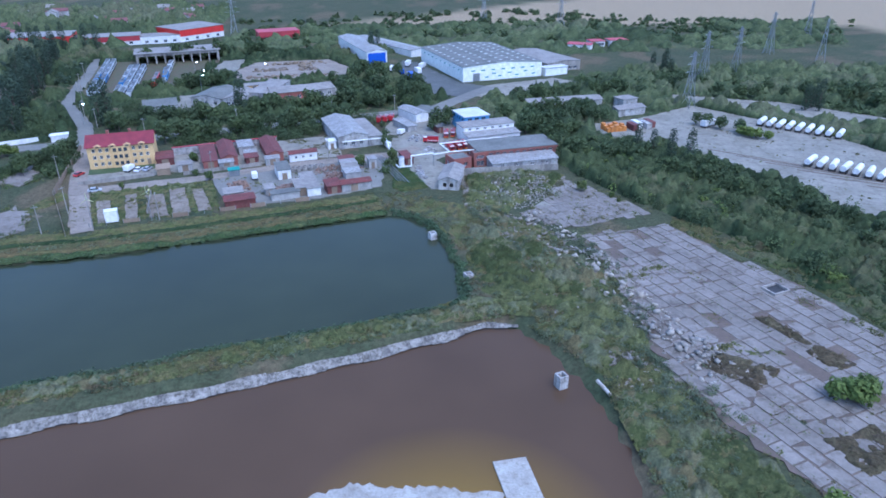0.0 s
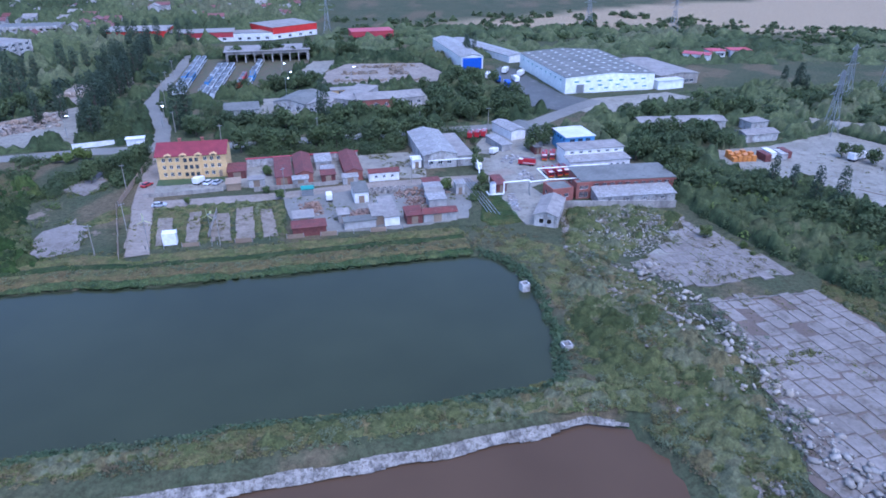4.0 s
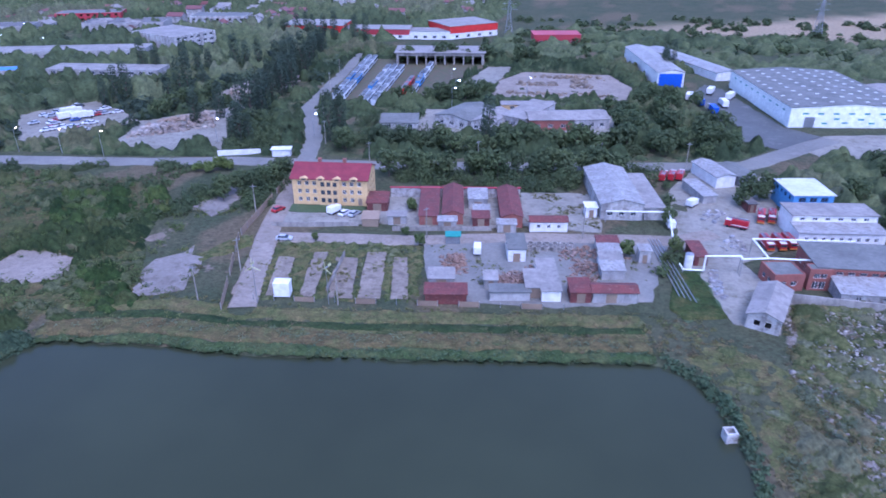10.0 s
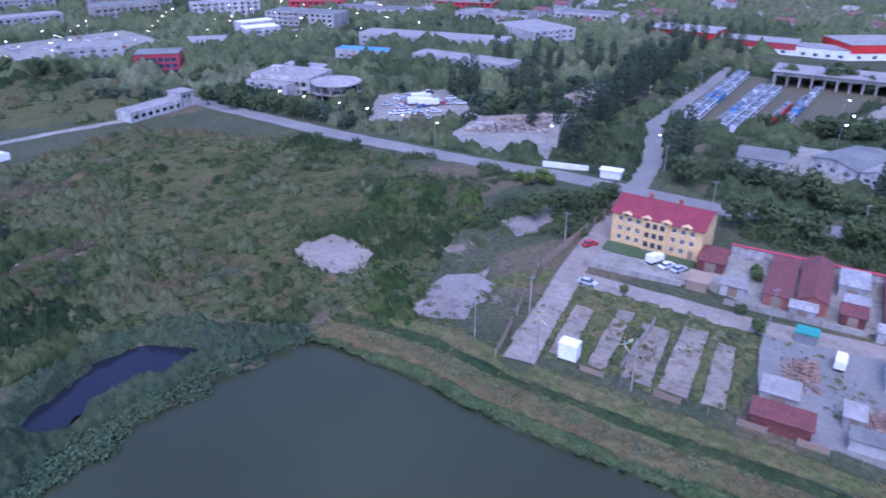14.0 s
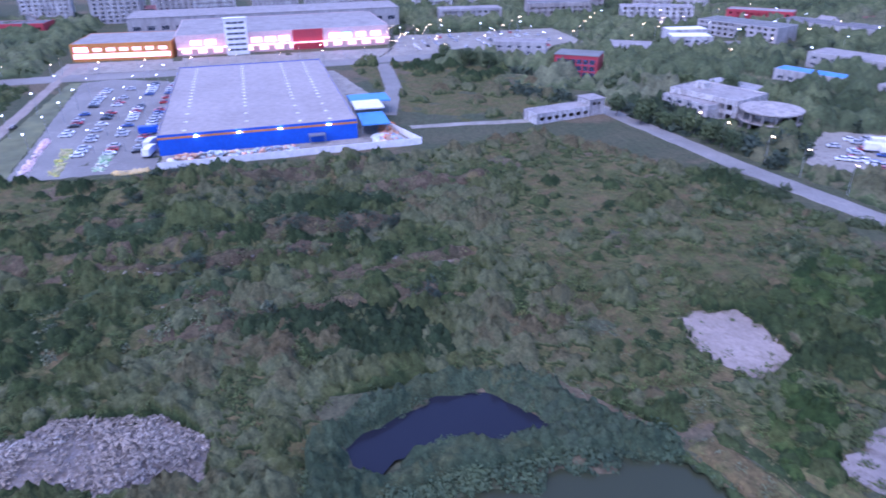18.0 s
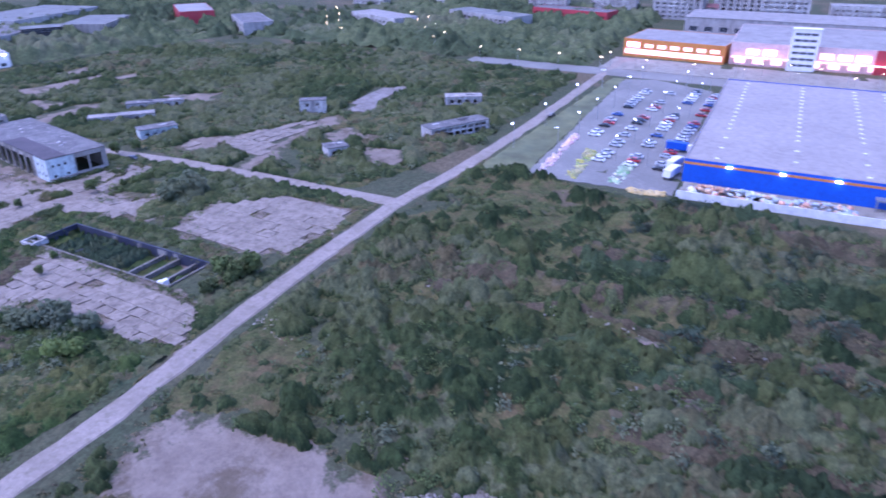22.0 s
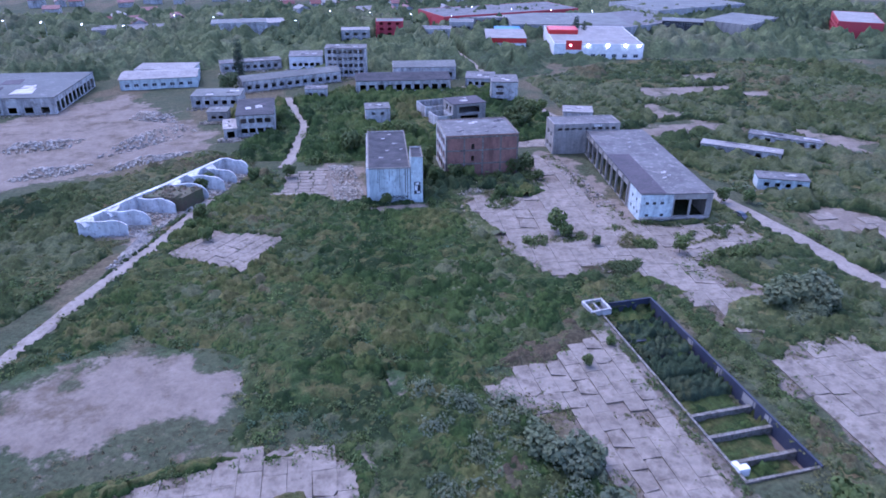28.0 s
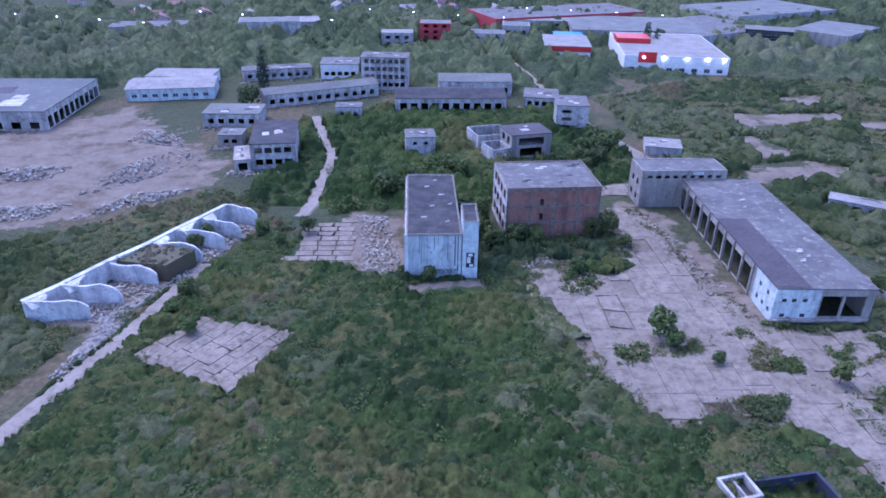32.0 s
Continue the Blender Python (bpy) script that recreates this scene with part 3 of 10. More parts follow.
strip("road_north", [(-330, 190), (-230, 206), (-170, 220), (-143, 229), (-91, 239), (-15, 259), (28, 272), (48, 296), (62, 312)], 7.5, M["greyroad"], "dusty grey asphalt road past the compounds")
strip("road_depot", [(-118, 234), (-128, 262), (-149, 300), (-163, 375), (-172, 420)], 6, M["greyroad"], "worn asphalt road into the tram depot", z=0.05)
strip("track_hostel", [(-89, 143), (-102, 178), (-110, 205), (-116, 232)], 5.5, M["track"], "dusty track beside the hostel fence")
strip("track_compound", [(-101, 177.5), (-62, 186), (-37, 195), (5, 205), (14, 212)], 5.5, M["track"], "dusty track between the garages", z=0.075)
strip("track_main", [(-60, -27), (-100, -33), (-140.8, -35.1), (-167.8, -38), (-201, -41), (-239.5, -42.7), (-277, -40), (-330, -40), (-391, -42), (-470, -44)], 4.4, M["track"], "pale dusty road across the waste land")
strip("track_cross", [(-239.5, -43.7), (-238, -92), (-236, -127), (-232, -157), (-225, -200), (-214, -273), (-217, -366), (-222, -460)], 4.6, M["track"], "pale concrete road past the ruined works")
strip("track_west", [(-60, -103), (-67.4, -116.5), (-75.4, -134), (-82, -147), (-88.5, -160), (-95, -175.5), (-99, -184)], 2.8, M["track"], "dirt road beside the open vaults")
strip("path_ruins", [(-118, -205), (-121, -212), (-128, -246), (-126, -262), (-124, -290)], 2.7, M["track"], "pale dirt path between ruins", wobble=0.5, step=2.5)


# ---- buildings ----
BUILT = []

def window_of(parent, P, u0, u1, k0, k1, thick, glass, frame_mat):
    """A framed window set back in its opening."""
    g = Geo()
    d = thick * 0.45
    t = 0.09
    c = [P(u0, d, k0), P(u1, d, k0), P(u1, d, k1), P(u0, d, k1)]
    i = [P(u0 + t, d, k0 + t), P(u1 - t, d, k0 + t), P(u1 - t, d, k1 - t), P(u0 + t, d, k1 - t)]
    for a in range(4):
        b = (a + 1) % 4
        g.face(c[a], c[b], i[b], i[a])
    um = (u0 + u1) / 2
    g.face(P(um - t / 2, d - 0.01, k0), P(um + t / 2, d - 0.01, k0), P(um + t / 2, d - 0.01, k1), P(um - t / 2, d - 0.01, k1))
    w = part("window", g, frame_mat, parent)
    g2 = Geo().face(P(u0, d + 0.04, k0), P(u1, d + 0.04, k0), P(u1, d + 0.04, k1), P(u0, d + 0.04, k1))
    part("pane", g2, glass, w)
    return w


def building(name, a, b, depth, h, wmat, rmat, roof="flat", rise=1.5, holes=None, glazed=True, label="", category="building", group="", over=0.4, thick=0.3, parapet=0.0, floors=(), frame_mat=None, base=0.0, glass=None):
    """Walls with real openings on the rectangle whose front runs from a to b and that reaches depth behind it, and a roof of its kind."""
    L, hd = span(a, b)
    BUILT.append(name)
    h += 0.011 * (len(BUILT) % 9)
    root = place(name, a[0], a[1], hd, base, label, category, group)
    corners = [(0, 0), (L, 0), (L, depth), (0, depth)]
    g = Geo()
    holes = holes or {}
    for i, side in enumerate(("front", "right", "back", "left")):
        c0, c1 = corners[i], corners[(i + 1) % 4]
        hs = holes.get(side, [])
        P = wall(g, c0, c1, -0.3, h + parapet, hs, thick)
        if glazed:
            for hole in hs:
                window_of(root, P, *hole, thick, glass or M["glass"], frame_mat or M["white"])
    top = h
    if roof.startswith("gable"):
        m = roof[-1]
        if m == "x":
            for x in (0, L - thick):
                g.face((x, 0, h), (x, depth, h), (x, depth / 2, h + rise))
                g.face((x + thick, depth, h), (x + thick, 0, h), (x + thick, depth / 2, h + rise))
        else:
            for y in (0, depth - thick):
                g.face((0, y, h), (L, y, h), (L / 2, y, h + rise))
                g.face((L, y + thick, h), (0, y + thick, h), (L / 2, y + thick, h + rise))
    part("wall", g, wmat, root)
    r = Geo()
    if roof == "flat":
        o = -thick if parapet else over
        r.box(-o, -o, h - 0.02, L + o, depth + o, h + 0.22)
    elif roof.startswith("gable"):
        r.gable(0, 0, L, depth, h + 0.12, rise * 1.0, roof[-1], over)
    elif roof == "mono":
        z0, z1 = h + 0.1, h + rise
        v = [(-over, -over), (L + over, -over), (L + over, depth + over), (-over, depth + over)]
        zs = (z0, z0, z1, z1)
        n = len(r.v)
        r.v += [(x, y, z) for (x, y), z in zip(v, zs)] + [(x, y, z - 0.2) for (x, y), z in zip(v, zs)]
        r.f += [(n, n + 1, n + 2, n + 3), (n + 7, n + 6, n + 5, n + 4)] + [(n + i, n + 4 + i, n + 4 + (i + 1) % 4, n + (i + 1) % 4) for i in range(4)]
        g3 = Geo()
        g3.face((0, depth, h), (0, depth, h + rise - 0.2), (0, 0, h))
        g3.face((L, 0, h), (L, depth, h + rise - 0.2), (L, depth, h))
        g3.face((L, depth, h), (L, depth, h + rise - 0.2), (0, depth, h + rise - 0.2), (0, depth, h))
        part("gable_wall", g3, wmat, root)
    if roof:
        part("roof", r, rmat, root)
    for z in floors:
        part("floor_slab", Geo().box(thick, thick, z, L - thick, depth - thick, z + 0.25), M["concrete"], root)
    return root


def rim_cap(root, L, W, z, material):
    """Worn coping on the parapet of a flat roof."""
    part("roof_rim", Geo().box(-0.04, -0.04, z, L + 0.04, 0.32, z + 0.06).box(-0.04, W - 0.32, z, L + 0.04, W + 0.04, z + 0.06).box(-0.04, 0.32, z, 0.32, W - 0.32, z + 0.06).box(L - 0.32, 0.32, z, L + 0.04, W - 0.32, z + 0.06), material, root)


# ---- yards and sheets of concrete ----
BLOCKED = []  # outlines where nothing grows


def patch(name, poly, material, label, z=0.03, category="ground", rag=0.5):
    """A flat sheet of paving with a broken edge."""
    rng = random.Random(name)
    out = []
    for (x0, y0), (x1, y1) in zip(poly, poly[1:] + poly[:1]):
        n = max(1, int(math.dist((x0, y0), (x1, y1)) / 3.0))
        out += [(x0 + (x1 - x0) * i / n + rng.uniform(-rag, rag), y0 + (y1 - y0) * i / n + rng.uniform(-rag, rag)) for i in range(n)]
    bm = bmesh.new()
    f = bm.faces.new([bm.verts.new((x, y, z)) for x, y in out])
    f.normal_update()
    if f.normal.z < 0:
        f.normal_flip()
    ext = bmesh.ops.extrude_face_region(bm, geom=[f])
    bmesh.ops.translate(bm, vec=(0, 0, -0.35), verts=[v for v in ext["geom"] if isinstance(v, bmesh.types.BMVert)])
    bmesh.ops.recalc_face_normals(bm, faces=bm.faces)
    bmesh.ops.triangulate(bm, faces=bm.faces)
    me = bpy.data.meshes.new(name)
    bm.to_mesh(me)
    bm.free()
    me.materials.append(material)
    BLOCKED.append(poly)
    return tagged(new(name, me), label, category, kind="structure")


patch("yard_works", [(5, 205), (2, 240), (10, 262), (34, 262), (33, 244), (33, 210), (20, 196), (26, 182), (24, 164), (15, 166), (8, 188)], M["yard"], "grey concrete yard of the fire-engine works")
patch("yard_lot", [(-37, 203), (-42, 227), (-20, 232), (-17, 216), (-15, 204)], M["yard"], "empty concrete lot with faint rails")
patch("yard_garages", [(-78, 194), (-80, 212), (-41, 223), (-37, 201), (-62, 193)], M["yard"], "concrete yard between rusty garages")
patch("yard_south", [(-50, 157), (-60, 184), (-36, 193), (2, 201), (-2, 170), (-22, 162)], M["greyroad"], "grey trodden yard among sheds")
patch("yard_warehouse", [(30, 300), (22, 330), (14, 372), (20, 392), (28, 384), (47, 324), (60, 314), (44, 292)], M["asphalt"], "dark asphalt yard beside the white warehouse")
patch("yard_warehouse_front", [(47, 300), (60, 316), (100, 330), (112, 318), (80, 296), (56, 284)], M["yard"], "pale concrete apron before the white warehouse")
patch("yard_east", [(92, 218), (90, 236), (116, 242), (150, 262), (182, 214), (196, 176), (190, 130), (152, 112), (138, 140), (116, 186)], M["yard"], "wide pale concrete yard with sunken rails")
patch("yard_east_far", [(140, 270), (150, 284), (196, 262), (230, 226), (222, 214), (186, 240)], M["yard"], "far strip of pale concrete yard")
patch("yard_depot", [(-146, 312), (-166, 392), (-158, 408), (-92, 408), (-98, 350), (-108, 318)], M["turf"], "weedy ballast yard of the tram depot", category="yard")
patch("yard_depot_east", [(-96, 345), (-92, 404), (-76, 408), (-82, 346)], M["yard"], "pale concrete yard beside the tram depot")
patch("yard_scrap", [(-196, 232), (-206, 262), (-178, 296), (-160, 268), (-154, 238), (-172, 232)], M["yard"], "pale gravel yard with scrap and rubble piles", category="yard")
patch("yard_scrap_far", [(-200, 300), (-204, 340), (-178, 360), (-170, 320), (-182, 296)], M["track"], "dusty yard with scrap heaps", category="yard")
patch("yard_park", [(-232, 224), (-262, 256), (-246, 286), (-206, 262), (-218, 236)], M["yard"], "pale yard full of parked vehicles", category="car park")
patch("yard_timber", [(-76, 340), (-79, 372), (-70, 397), (-26, 401), (-13, 374), (-15, 346)], M["track"], "dusty storage yard with timber stacks", category="yard")
patch("yard_low_sheds", [(-96, 280), (-98, 312), (-20, 322), (-14, 290)], M["yard"], "grey yard among low workshop halls", category="yard")
patch("plot_slab_road", [(-132, 187), (-131, 208), (-126, 208), (-120, 190), (-124, 186)], M["slab"], "pale concrete pad among weeds", rag=1.2)
patch("plot_slab_white", [(-160, 139), (-159, 152.6), (-150, 154), (-140, 152.6), (-136, 142), (-147, 136.5)], M["track"], "pale bare pad of old concrete among weeds", rag=1.7)
patch("plot_slab_split", [(-116.5, 140), (-122, 155), (-117, 166), (-109, 158), (-106.5, 145)], M["slab"], "cracked concrete pad beside a fence", rag=1.3)
for i, x in enumerate((-94.5, -86.5, -79, -72.5, -66, -58.5)):
    w = (3.2, 4.0, 3.4, 5.5, 5.0, 3.6)[i]
    patch(f"plot_strip_{i + 1}", [(x, 147.5 + i * 1.6), (x - 6.3, 168.5 + i * 1.9 - 3 * (i % 2)), (x - 6.3 + w, 169.5 + i * 1.9 - 3 * (i % 2)), (x + w, 148.5 + i * 1.6)], M["court"], "cracked concrete strip of an empty plot", rag=0.18)

# ---- the compound and the works north of the green pond ----
h = {"front": [q for z in (0.9, 3.4, 5.9) for q in row_holes(22, 9, 1.15, z, z + 1.35, 1.0)], "right": [q for z in (0.9, 3.4, 5.9) for q in row_holes(13, 4, 1.1, z, z + 1.35)], "left": [q for z in (0.9, 3.4, 5.9) for q in row_holes(13, 3, 1.1, z, z + 1.35)]}
hostel = building("hostel", (-105, 200), (-83.2, 204.2), 13, 7.9, M["yellow"], M["redtile"], "gable_x", 2.9, h, label="yellow three-storey hostel with a red tiled roof and dormers", over=0.6)
for i in range(4):
    x = 2.6 + i * 4.9
    d = Geo().prism([(x, -0.7), (x + 2.2, -0.7), (x + 2.2, 0.8), (x, 0.8)], 7.7, 8.25)
    d.gable(x, -0.7, x + 2.2, 1.4, 8.3, 0.35, "y", 0.12, 0.08)
    dm = part("dormer", d, M["yellow"], hostel, "small pale dormer")
    part("pane", Geo().box(x + 0.5, -0.74, 7.8, x + 1.7, -0.705, 8.2), M["glass"], dm)
for x in (6.5, 14.0):
    part("chimney", Geo().box(x, 6.4, 9.8, x + 0.9, 7.3, 11.8).box(x - 0.1, 6.3, 11.8, x + 1.0, 7.4, 12.0), M["brick"], hostel)
part("bay", Geo().box(8.0, -0.6, 0, 14.0, -0.02, 7.75), M["yellow"], hostel)
for x in (8.6, 10.4, 12.2):
    for z in (0.9, 3.4, 5.9):
        part("window", Geo().box(x, -0.64, z, x + 1.15, -0.605, z + 1.35), M["glass"], hostel)
part("door", Geo().box(19.4, -0.06, 0, 20.6, -0.004, 2.2), M["wood"], hostel)



def shed(name, a, b, depth, h, wmat, rmat, roof, rise, label, group="", door=True, holes=None, category="shed"):
    r = building(name, a, b, depth, h, M["greyplaster" if wmat == "plaster" else wmat], M[rmat], roof, rise, holes or {}, True, label, category, group, 0.3, 0.2)
    if door:
        L = math.dist(a, b)
        part("door", Geo().box(L * 0.3, -0.07, 0, L * 0.3 + min(2.4, L * 0.4), -0.004, min(2.3, h - 0.2)), M["wood"], r)
    return r


def along(a, L, hd):
    return (a[0] + L * math.cos(radians(hd)), a[1] + L * math.sin(radians(hd)))


H0 = 15.0  # heading of the compound's rows
shed("rusty_shed", (-82, 200.5), along((-82, 200.5), 6, H0), 7, 2.6, "rust", "rust", "mono", 0.8, "rusty sheet-metal shed beside the yellow hostel")
shed("timber_shed", (-79.4, 190.3), along((-79.4, 190.3), 4.4, H0), 4.5, 2.2, "wood", "wood", "mono", 0.5, "brown timber shed by the track")
shed("pale_shed", (-73, 193.5), along((-73, 193.5), 5, H0), 3, 2.4, "plaster", "palefelt", "mono", 0.4, "small pale shed in a garden plot")
shed("garage_row", (-64.5, 195.5), along((-64.5, 195.5), 5.2, H0), 21, 2.7, "brick", "rust", "mono", 0.5, "long rusty-roofed garage row", "rusty garage rows")
shed("garage_row", (-58.3, 197.6), along((-58.3, 197.6), 5.6, H0), 21, 3.0, "brick", "rust", "gable_y", 1.2, "long rusty-roofed garage row with a pale gable", "rusty garage rows")
shed("garage_row", (-42.3, 200.2), along((-42.3, 200.2), 5.8, H0), 21.5, 3.0, "brick", "rust", "gable_y", 1.1, "long rusty-roofed garage row beside the empty lot", "rusty garage rows")
for x, y in ((-58.6, 196.6), (-42.6, 199.2)):
    shed("porch_shed", (x, y - 2.5), along((x, y - 2.5), 5.0, H0), 2.4, 2.4, "plaster", "metalroof", "mono", 0.6, "low porch with a pale sheet roof")
shed("tin_shed", (-54, 210), along((-54, 210), 5.4, H0), 7, 3.2, "plaster", "metalroof", "mono", 0.7, "shed with a bright sheet-metal roof")
shed("tin_shed", (-51.0, 204), along((-51.0, 204), 4.4, H0), 3, 2.6, "plaster", "metalroof", "mono", 0.5, "small shed with a bright sheet-metal roof")
shed("rusty_shed", (-50, 198.5), along((-50, 198.5), 4.6, H0), 4.5, 2.5, "rust", "rust", "mono", 0.4, "small rusty shed between the garages")
shed("cabin", (-34.3, 199.7), along((-34.3, 199.7), 10.2, H0), 4, 2.8, "white", "rust", "gable_x", 0.8, "long white cabin with a rusty roof", holes={"front": row_holes(10.2, 3, 1.0, 1.0, 2.0)}, door=False)
shed("kiosk", (-20.6, 213.2), along((-20.6, 213.2), 3.2, H0), 3.4, 3.0, "white", "white", "mono", 0.4, "white cabin beside the grey hall")
g = Geo()
wall(g, (-79, 212.6), (-41.2, 222.6), -0.3, 3.0)
bw = solo("yard_wall", g, M["plaster"], "flaking white yard wall with a red coping", "wall")
L_, hd_ = span((-79, 212.6), (-41.2, 222.6))
cap = Geo()
cap.box(-0.2, -0.25, 3.02, L_ + 0.2, 0.6, 3.25)
c_ = part("coping", cap, M["darkred"], bw)
c_.matrix_world = pose(-79, 212.6, 0, 0, 0, hd_)

building("grey_hall", (-16.5, 213), (-5.0, 216), 30, 4.6, M["plaster"], M["metalroof"], "gable_y", 1.6, {"front": row_holes(11.8, 3, 1.6, 1.2, 2.8)}, label="grey hall under a patched galvanised sheet roof")
building("grey_annex", (-4.7, 216.2), (0.6, 217.6), 27, 3.6, M["plaster"], M["palefelt"], "flat", 0, label="low annex with a pale felt roof beside the grey hall")
building("low_hall", (16.4, 247.0), (22.2, 250.0), 15, 3.6, M["white"], M["metalroof"], "gable_y", 0.9, label="low pale hall with a sheet-metal roof")
building("dark_hall", (23.2, 250.8), (28.6, 253.6), 12, 3.2, M["steel"], M["greyroof"], "gable_y", 0.7, label="low dark hall behind the works yard")

shed("long_shelter", (11.9, 232.6), (15.8, 234.5), 13, 2.5, "plaster", "metalroof", "mono", 0.5, "long low shelter with a pale sheet roof in the works yard", door=False)
shed("rusty_shelter", (8.0, 191.0), (11.0, 191.8), 8, 2.6, "rust", "rust", "mono", 0.4, "rusty sheet-metal shelter beside the white tank")
shed("site_container", (24.0, 229.6), (26.3, 230.2), 6, 2.6, "rust", "ruinroof", "flat", 0.0, "brown steel container behind the fire engines")

hb = row_holes(11.4, 3, 2.0, 1.2, 2.6) + row_holes(11.4, 3, 2.0, 4.2, 5.6)
building("blue_building", (35.4, 230.4), (46.4, 233.4), 13, 6.2, M["lightblue"], M["whitefelt"], "flat", 0, {"front": hb, "left": row_holes(13, 4, 1.4, 4.2, 5.4)}, label="two-storey blue works building with a white roof", frame_mat=M["midblue"])
building("white_building", (34.2, 210.2), (55.8, 215.4), 5.5, 3.6, M["white"], M["metalroof"], "mono", 0.6, {"front": row_holes(22, 9, 1.0, 1.3, 2.4)}, label="white building front wing with a row of windows")
building("white_hall", (33.0, 216.0), (54.5, 221.2), 8, 6.0, M["white"], M["palefelt"], "flat", 0, {"front": row_holes(22, 6, 1.4, 4.6, 5.4)}, label="white hall with a flat roof behind its front wing")
bk = building("brick_works", (34.3, 187.5), (64.5, 192.5), 13, 5.2, M["brick"], M["greyroof"], "flat", 0, {"front": row_holes(30.6, 11, 1.6, 3.5, 4.3), "left": row_holes(13, 3, 1.4, 1.2, 2.6)}, label="red brick works hall with a grey felt roof", over=0.5)
part("cornice", Geo().box(-0.55, -0.55, 4.6, 31.1, -0.31, 5.0), M["brick"], bk)
building("brick_annex", (38.4, 180.8), (63.2, 185.0), 6.4, 2.6, M["plaster"], M["metalroof"], "mono", 1.0, {"front": row_holes(25, 4, 1.2, 1.1, 1.9)}, label="low annex with a pale blue sheet roof on the brick works")
building("brick_gatehouse", (24.7, 182.9), (31.5, 185.2), 7, 3.8, M["brick"], M["greyroof"], "flat", 0, {"front": row_holes(7, 2, 1.4, 1.2, 2.4), "left": row_holes(7, 2, 1.4, 1.2, 2.4)}, label="small red brick gatehouse with a flat roof", parapet=0.4)
building("brick_porch", (32.4, 185.8), (37.2, 186.8), 3.0, 5.0, M["brick"], M["greyroof"], "flat", 0, {"front": row_holes(5, 2, 1.4, 0.3, 2.2) + row_holes(5, 2, 1.4, 3.0, 4.2)}, label="brick porch with white framed windows", parapet=0.3)
building("pale_ruin", (17.2, 165.4), (23.6, 163.6), 15, 3.2, M["plaster"], M["palefelt"], "gable_y", 1.4, {"front": row_holes(6.5, 2, 1.2, 0.9, 2.2)}, False, label="pale derelict shed at the rubble's edge")
g = Geo()
wall(g, (26, 178.5), (62, 179.6), -0.3, 2.2)
solo("works_wall", g, M["concrete"], "low plastered wall behind the brick works", "wall")

# sheds south of the compound track
shed("grey_shed", (-51.7, 162.8), along((-51.7, 162.8), 5.8, H0), 4.6, 2.4, "plaster", "palefelt", "mono", 0.5, "small shed with a pale felt roof")
shed("rusty_shed", (-50.4, 155.6), along((-50.4, 155.6), 9.2, H0), 4.2, 2.5, "rust", "rust", "mono", 0.5, "long rusty container shed at the bank", door=False)
shed("awning", (-54.0, 185.8), along((-54.0, 185.8), 3.6, H0), 2.4, 2.3, "steel", "green", "mono", 0.3, "small stall with a teal awning", door=False)
shed("grey_house", (-36.6, 180.6), along((-36.6, 180.6), 4.4, H0), 8, 3.4, "white", "greyroof", "mono", 0.6, "white cabin house with a dark grey roof")
shed("pale_shed", (-39.2, 165.6), along((-39.2, 165.6), 3, H0), 4, 2.4, "plaster", "palefelt", "mono", 0.4, "small pale shed beside the scrap")
shed("grey_shed", (-36.8, 160.8), along((-36.8, 160.8), 9.0, H0), 3.0, 2.3, "plaster", "greyroof", "mono", 0.3, "low grey shed at the bank", door=False)
shed("timber_shed", (-29.2, 164.2), along((-29.2, 164.2), 3.6, H0), 7.5, 2.8, "wood", "palefelt", "mono", 0.7, "tall timber shed with a pale board roof")
shed("long_shed", (-25.6, 163.6), along((-25.6, 163.6), 4.3, H0), 15, 2.8, "white", "palefelt", "mono", 0.4, "long shed with a pale grey roof", door=False)
shed("rusty_shed", (-19.3, 164.9), along((-19.3, 164.9), 4.6, H0), 5.4, 2.7, "rust", "rust", "mono", 0.7, "rusty shed with a low lean-to")
shed("plaster_shed", (-14.6, 166.2), along((-14.6, 166.2), 10.0, H0), 4.2, 2.6, "plaster", "rust", "gable_x", 0.8, "plastered shed with a patched rusty roof")
for i in range(4):
    a = (-13.4 - i * 0.7, 177.5 + i * 4.6)
    shed("lean_to_shed", a, along(a, 5.4, H0), 4.4, 2.5, ("plaster", "white", "wood", "plaster")[i], ("metalroof", "palefelt", "metalroof", "rust")[i], "mono", 0.5, ("lean-to with a bent sheet roof", "lean-to with a pale felt roof", "timber lean-to with a sheet roof", "plastered lean-to with a rusty roof")[i], door=False)
shed("pump_house", (-5.2, 188.6), along((-5.2, 188.6), 2.8, H0), 3, 3.4, "plaster", "metalroof", "mono", 0.4, "small pump house beside the pipe bridge")
wb_ = building("white_box", (-84.1, 148.8), (-80.6, 149.7), 2.6, 2.9, M["white"], M["white"], "flat", 0, label="white site cabin standing on stilts in the plots", category="cabin", over=0.05, base=0.5)
part("leg", Geo().box(0.2, 0.2, -0.6, 0.5, 0.5, -0.25).box(3.0, 0.2, -0.6, 3.3, 0.5, -0.25).box(0.2, 2.0, -0.6, 0.5, 2.3, -0.25).box(3.0, 2.0, -0.6, 3.3, 2.3, -0.25), M["black"], wb_)

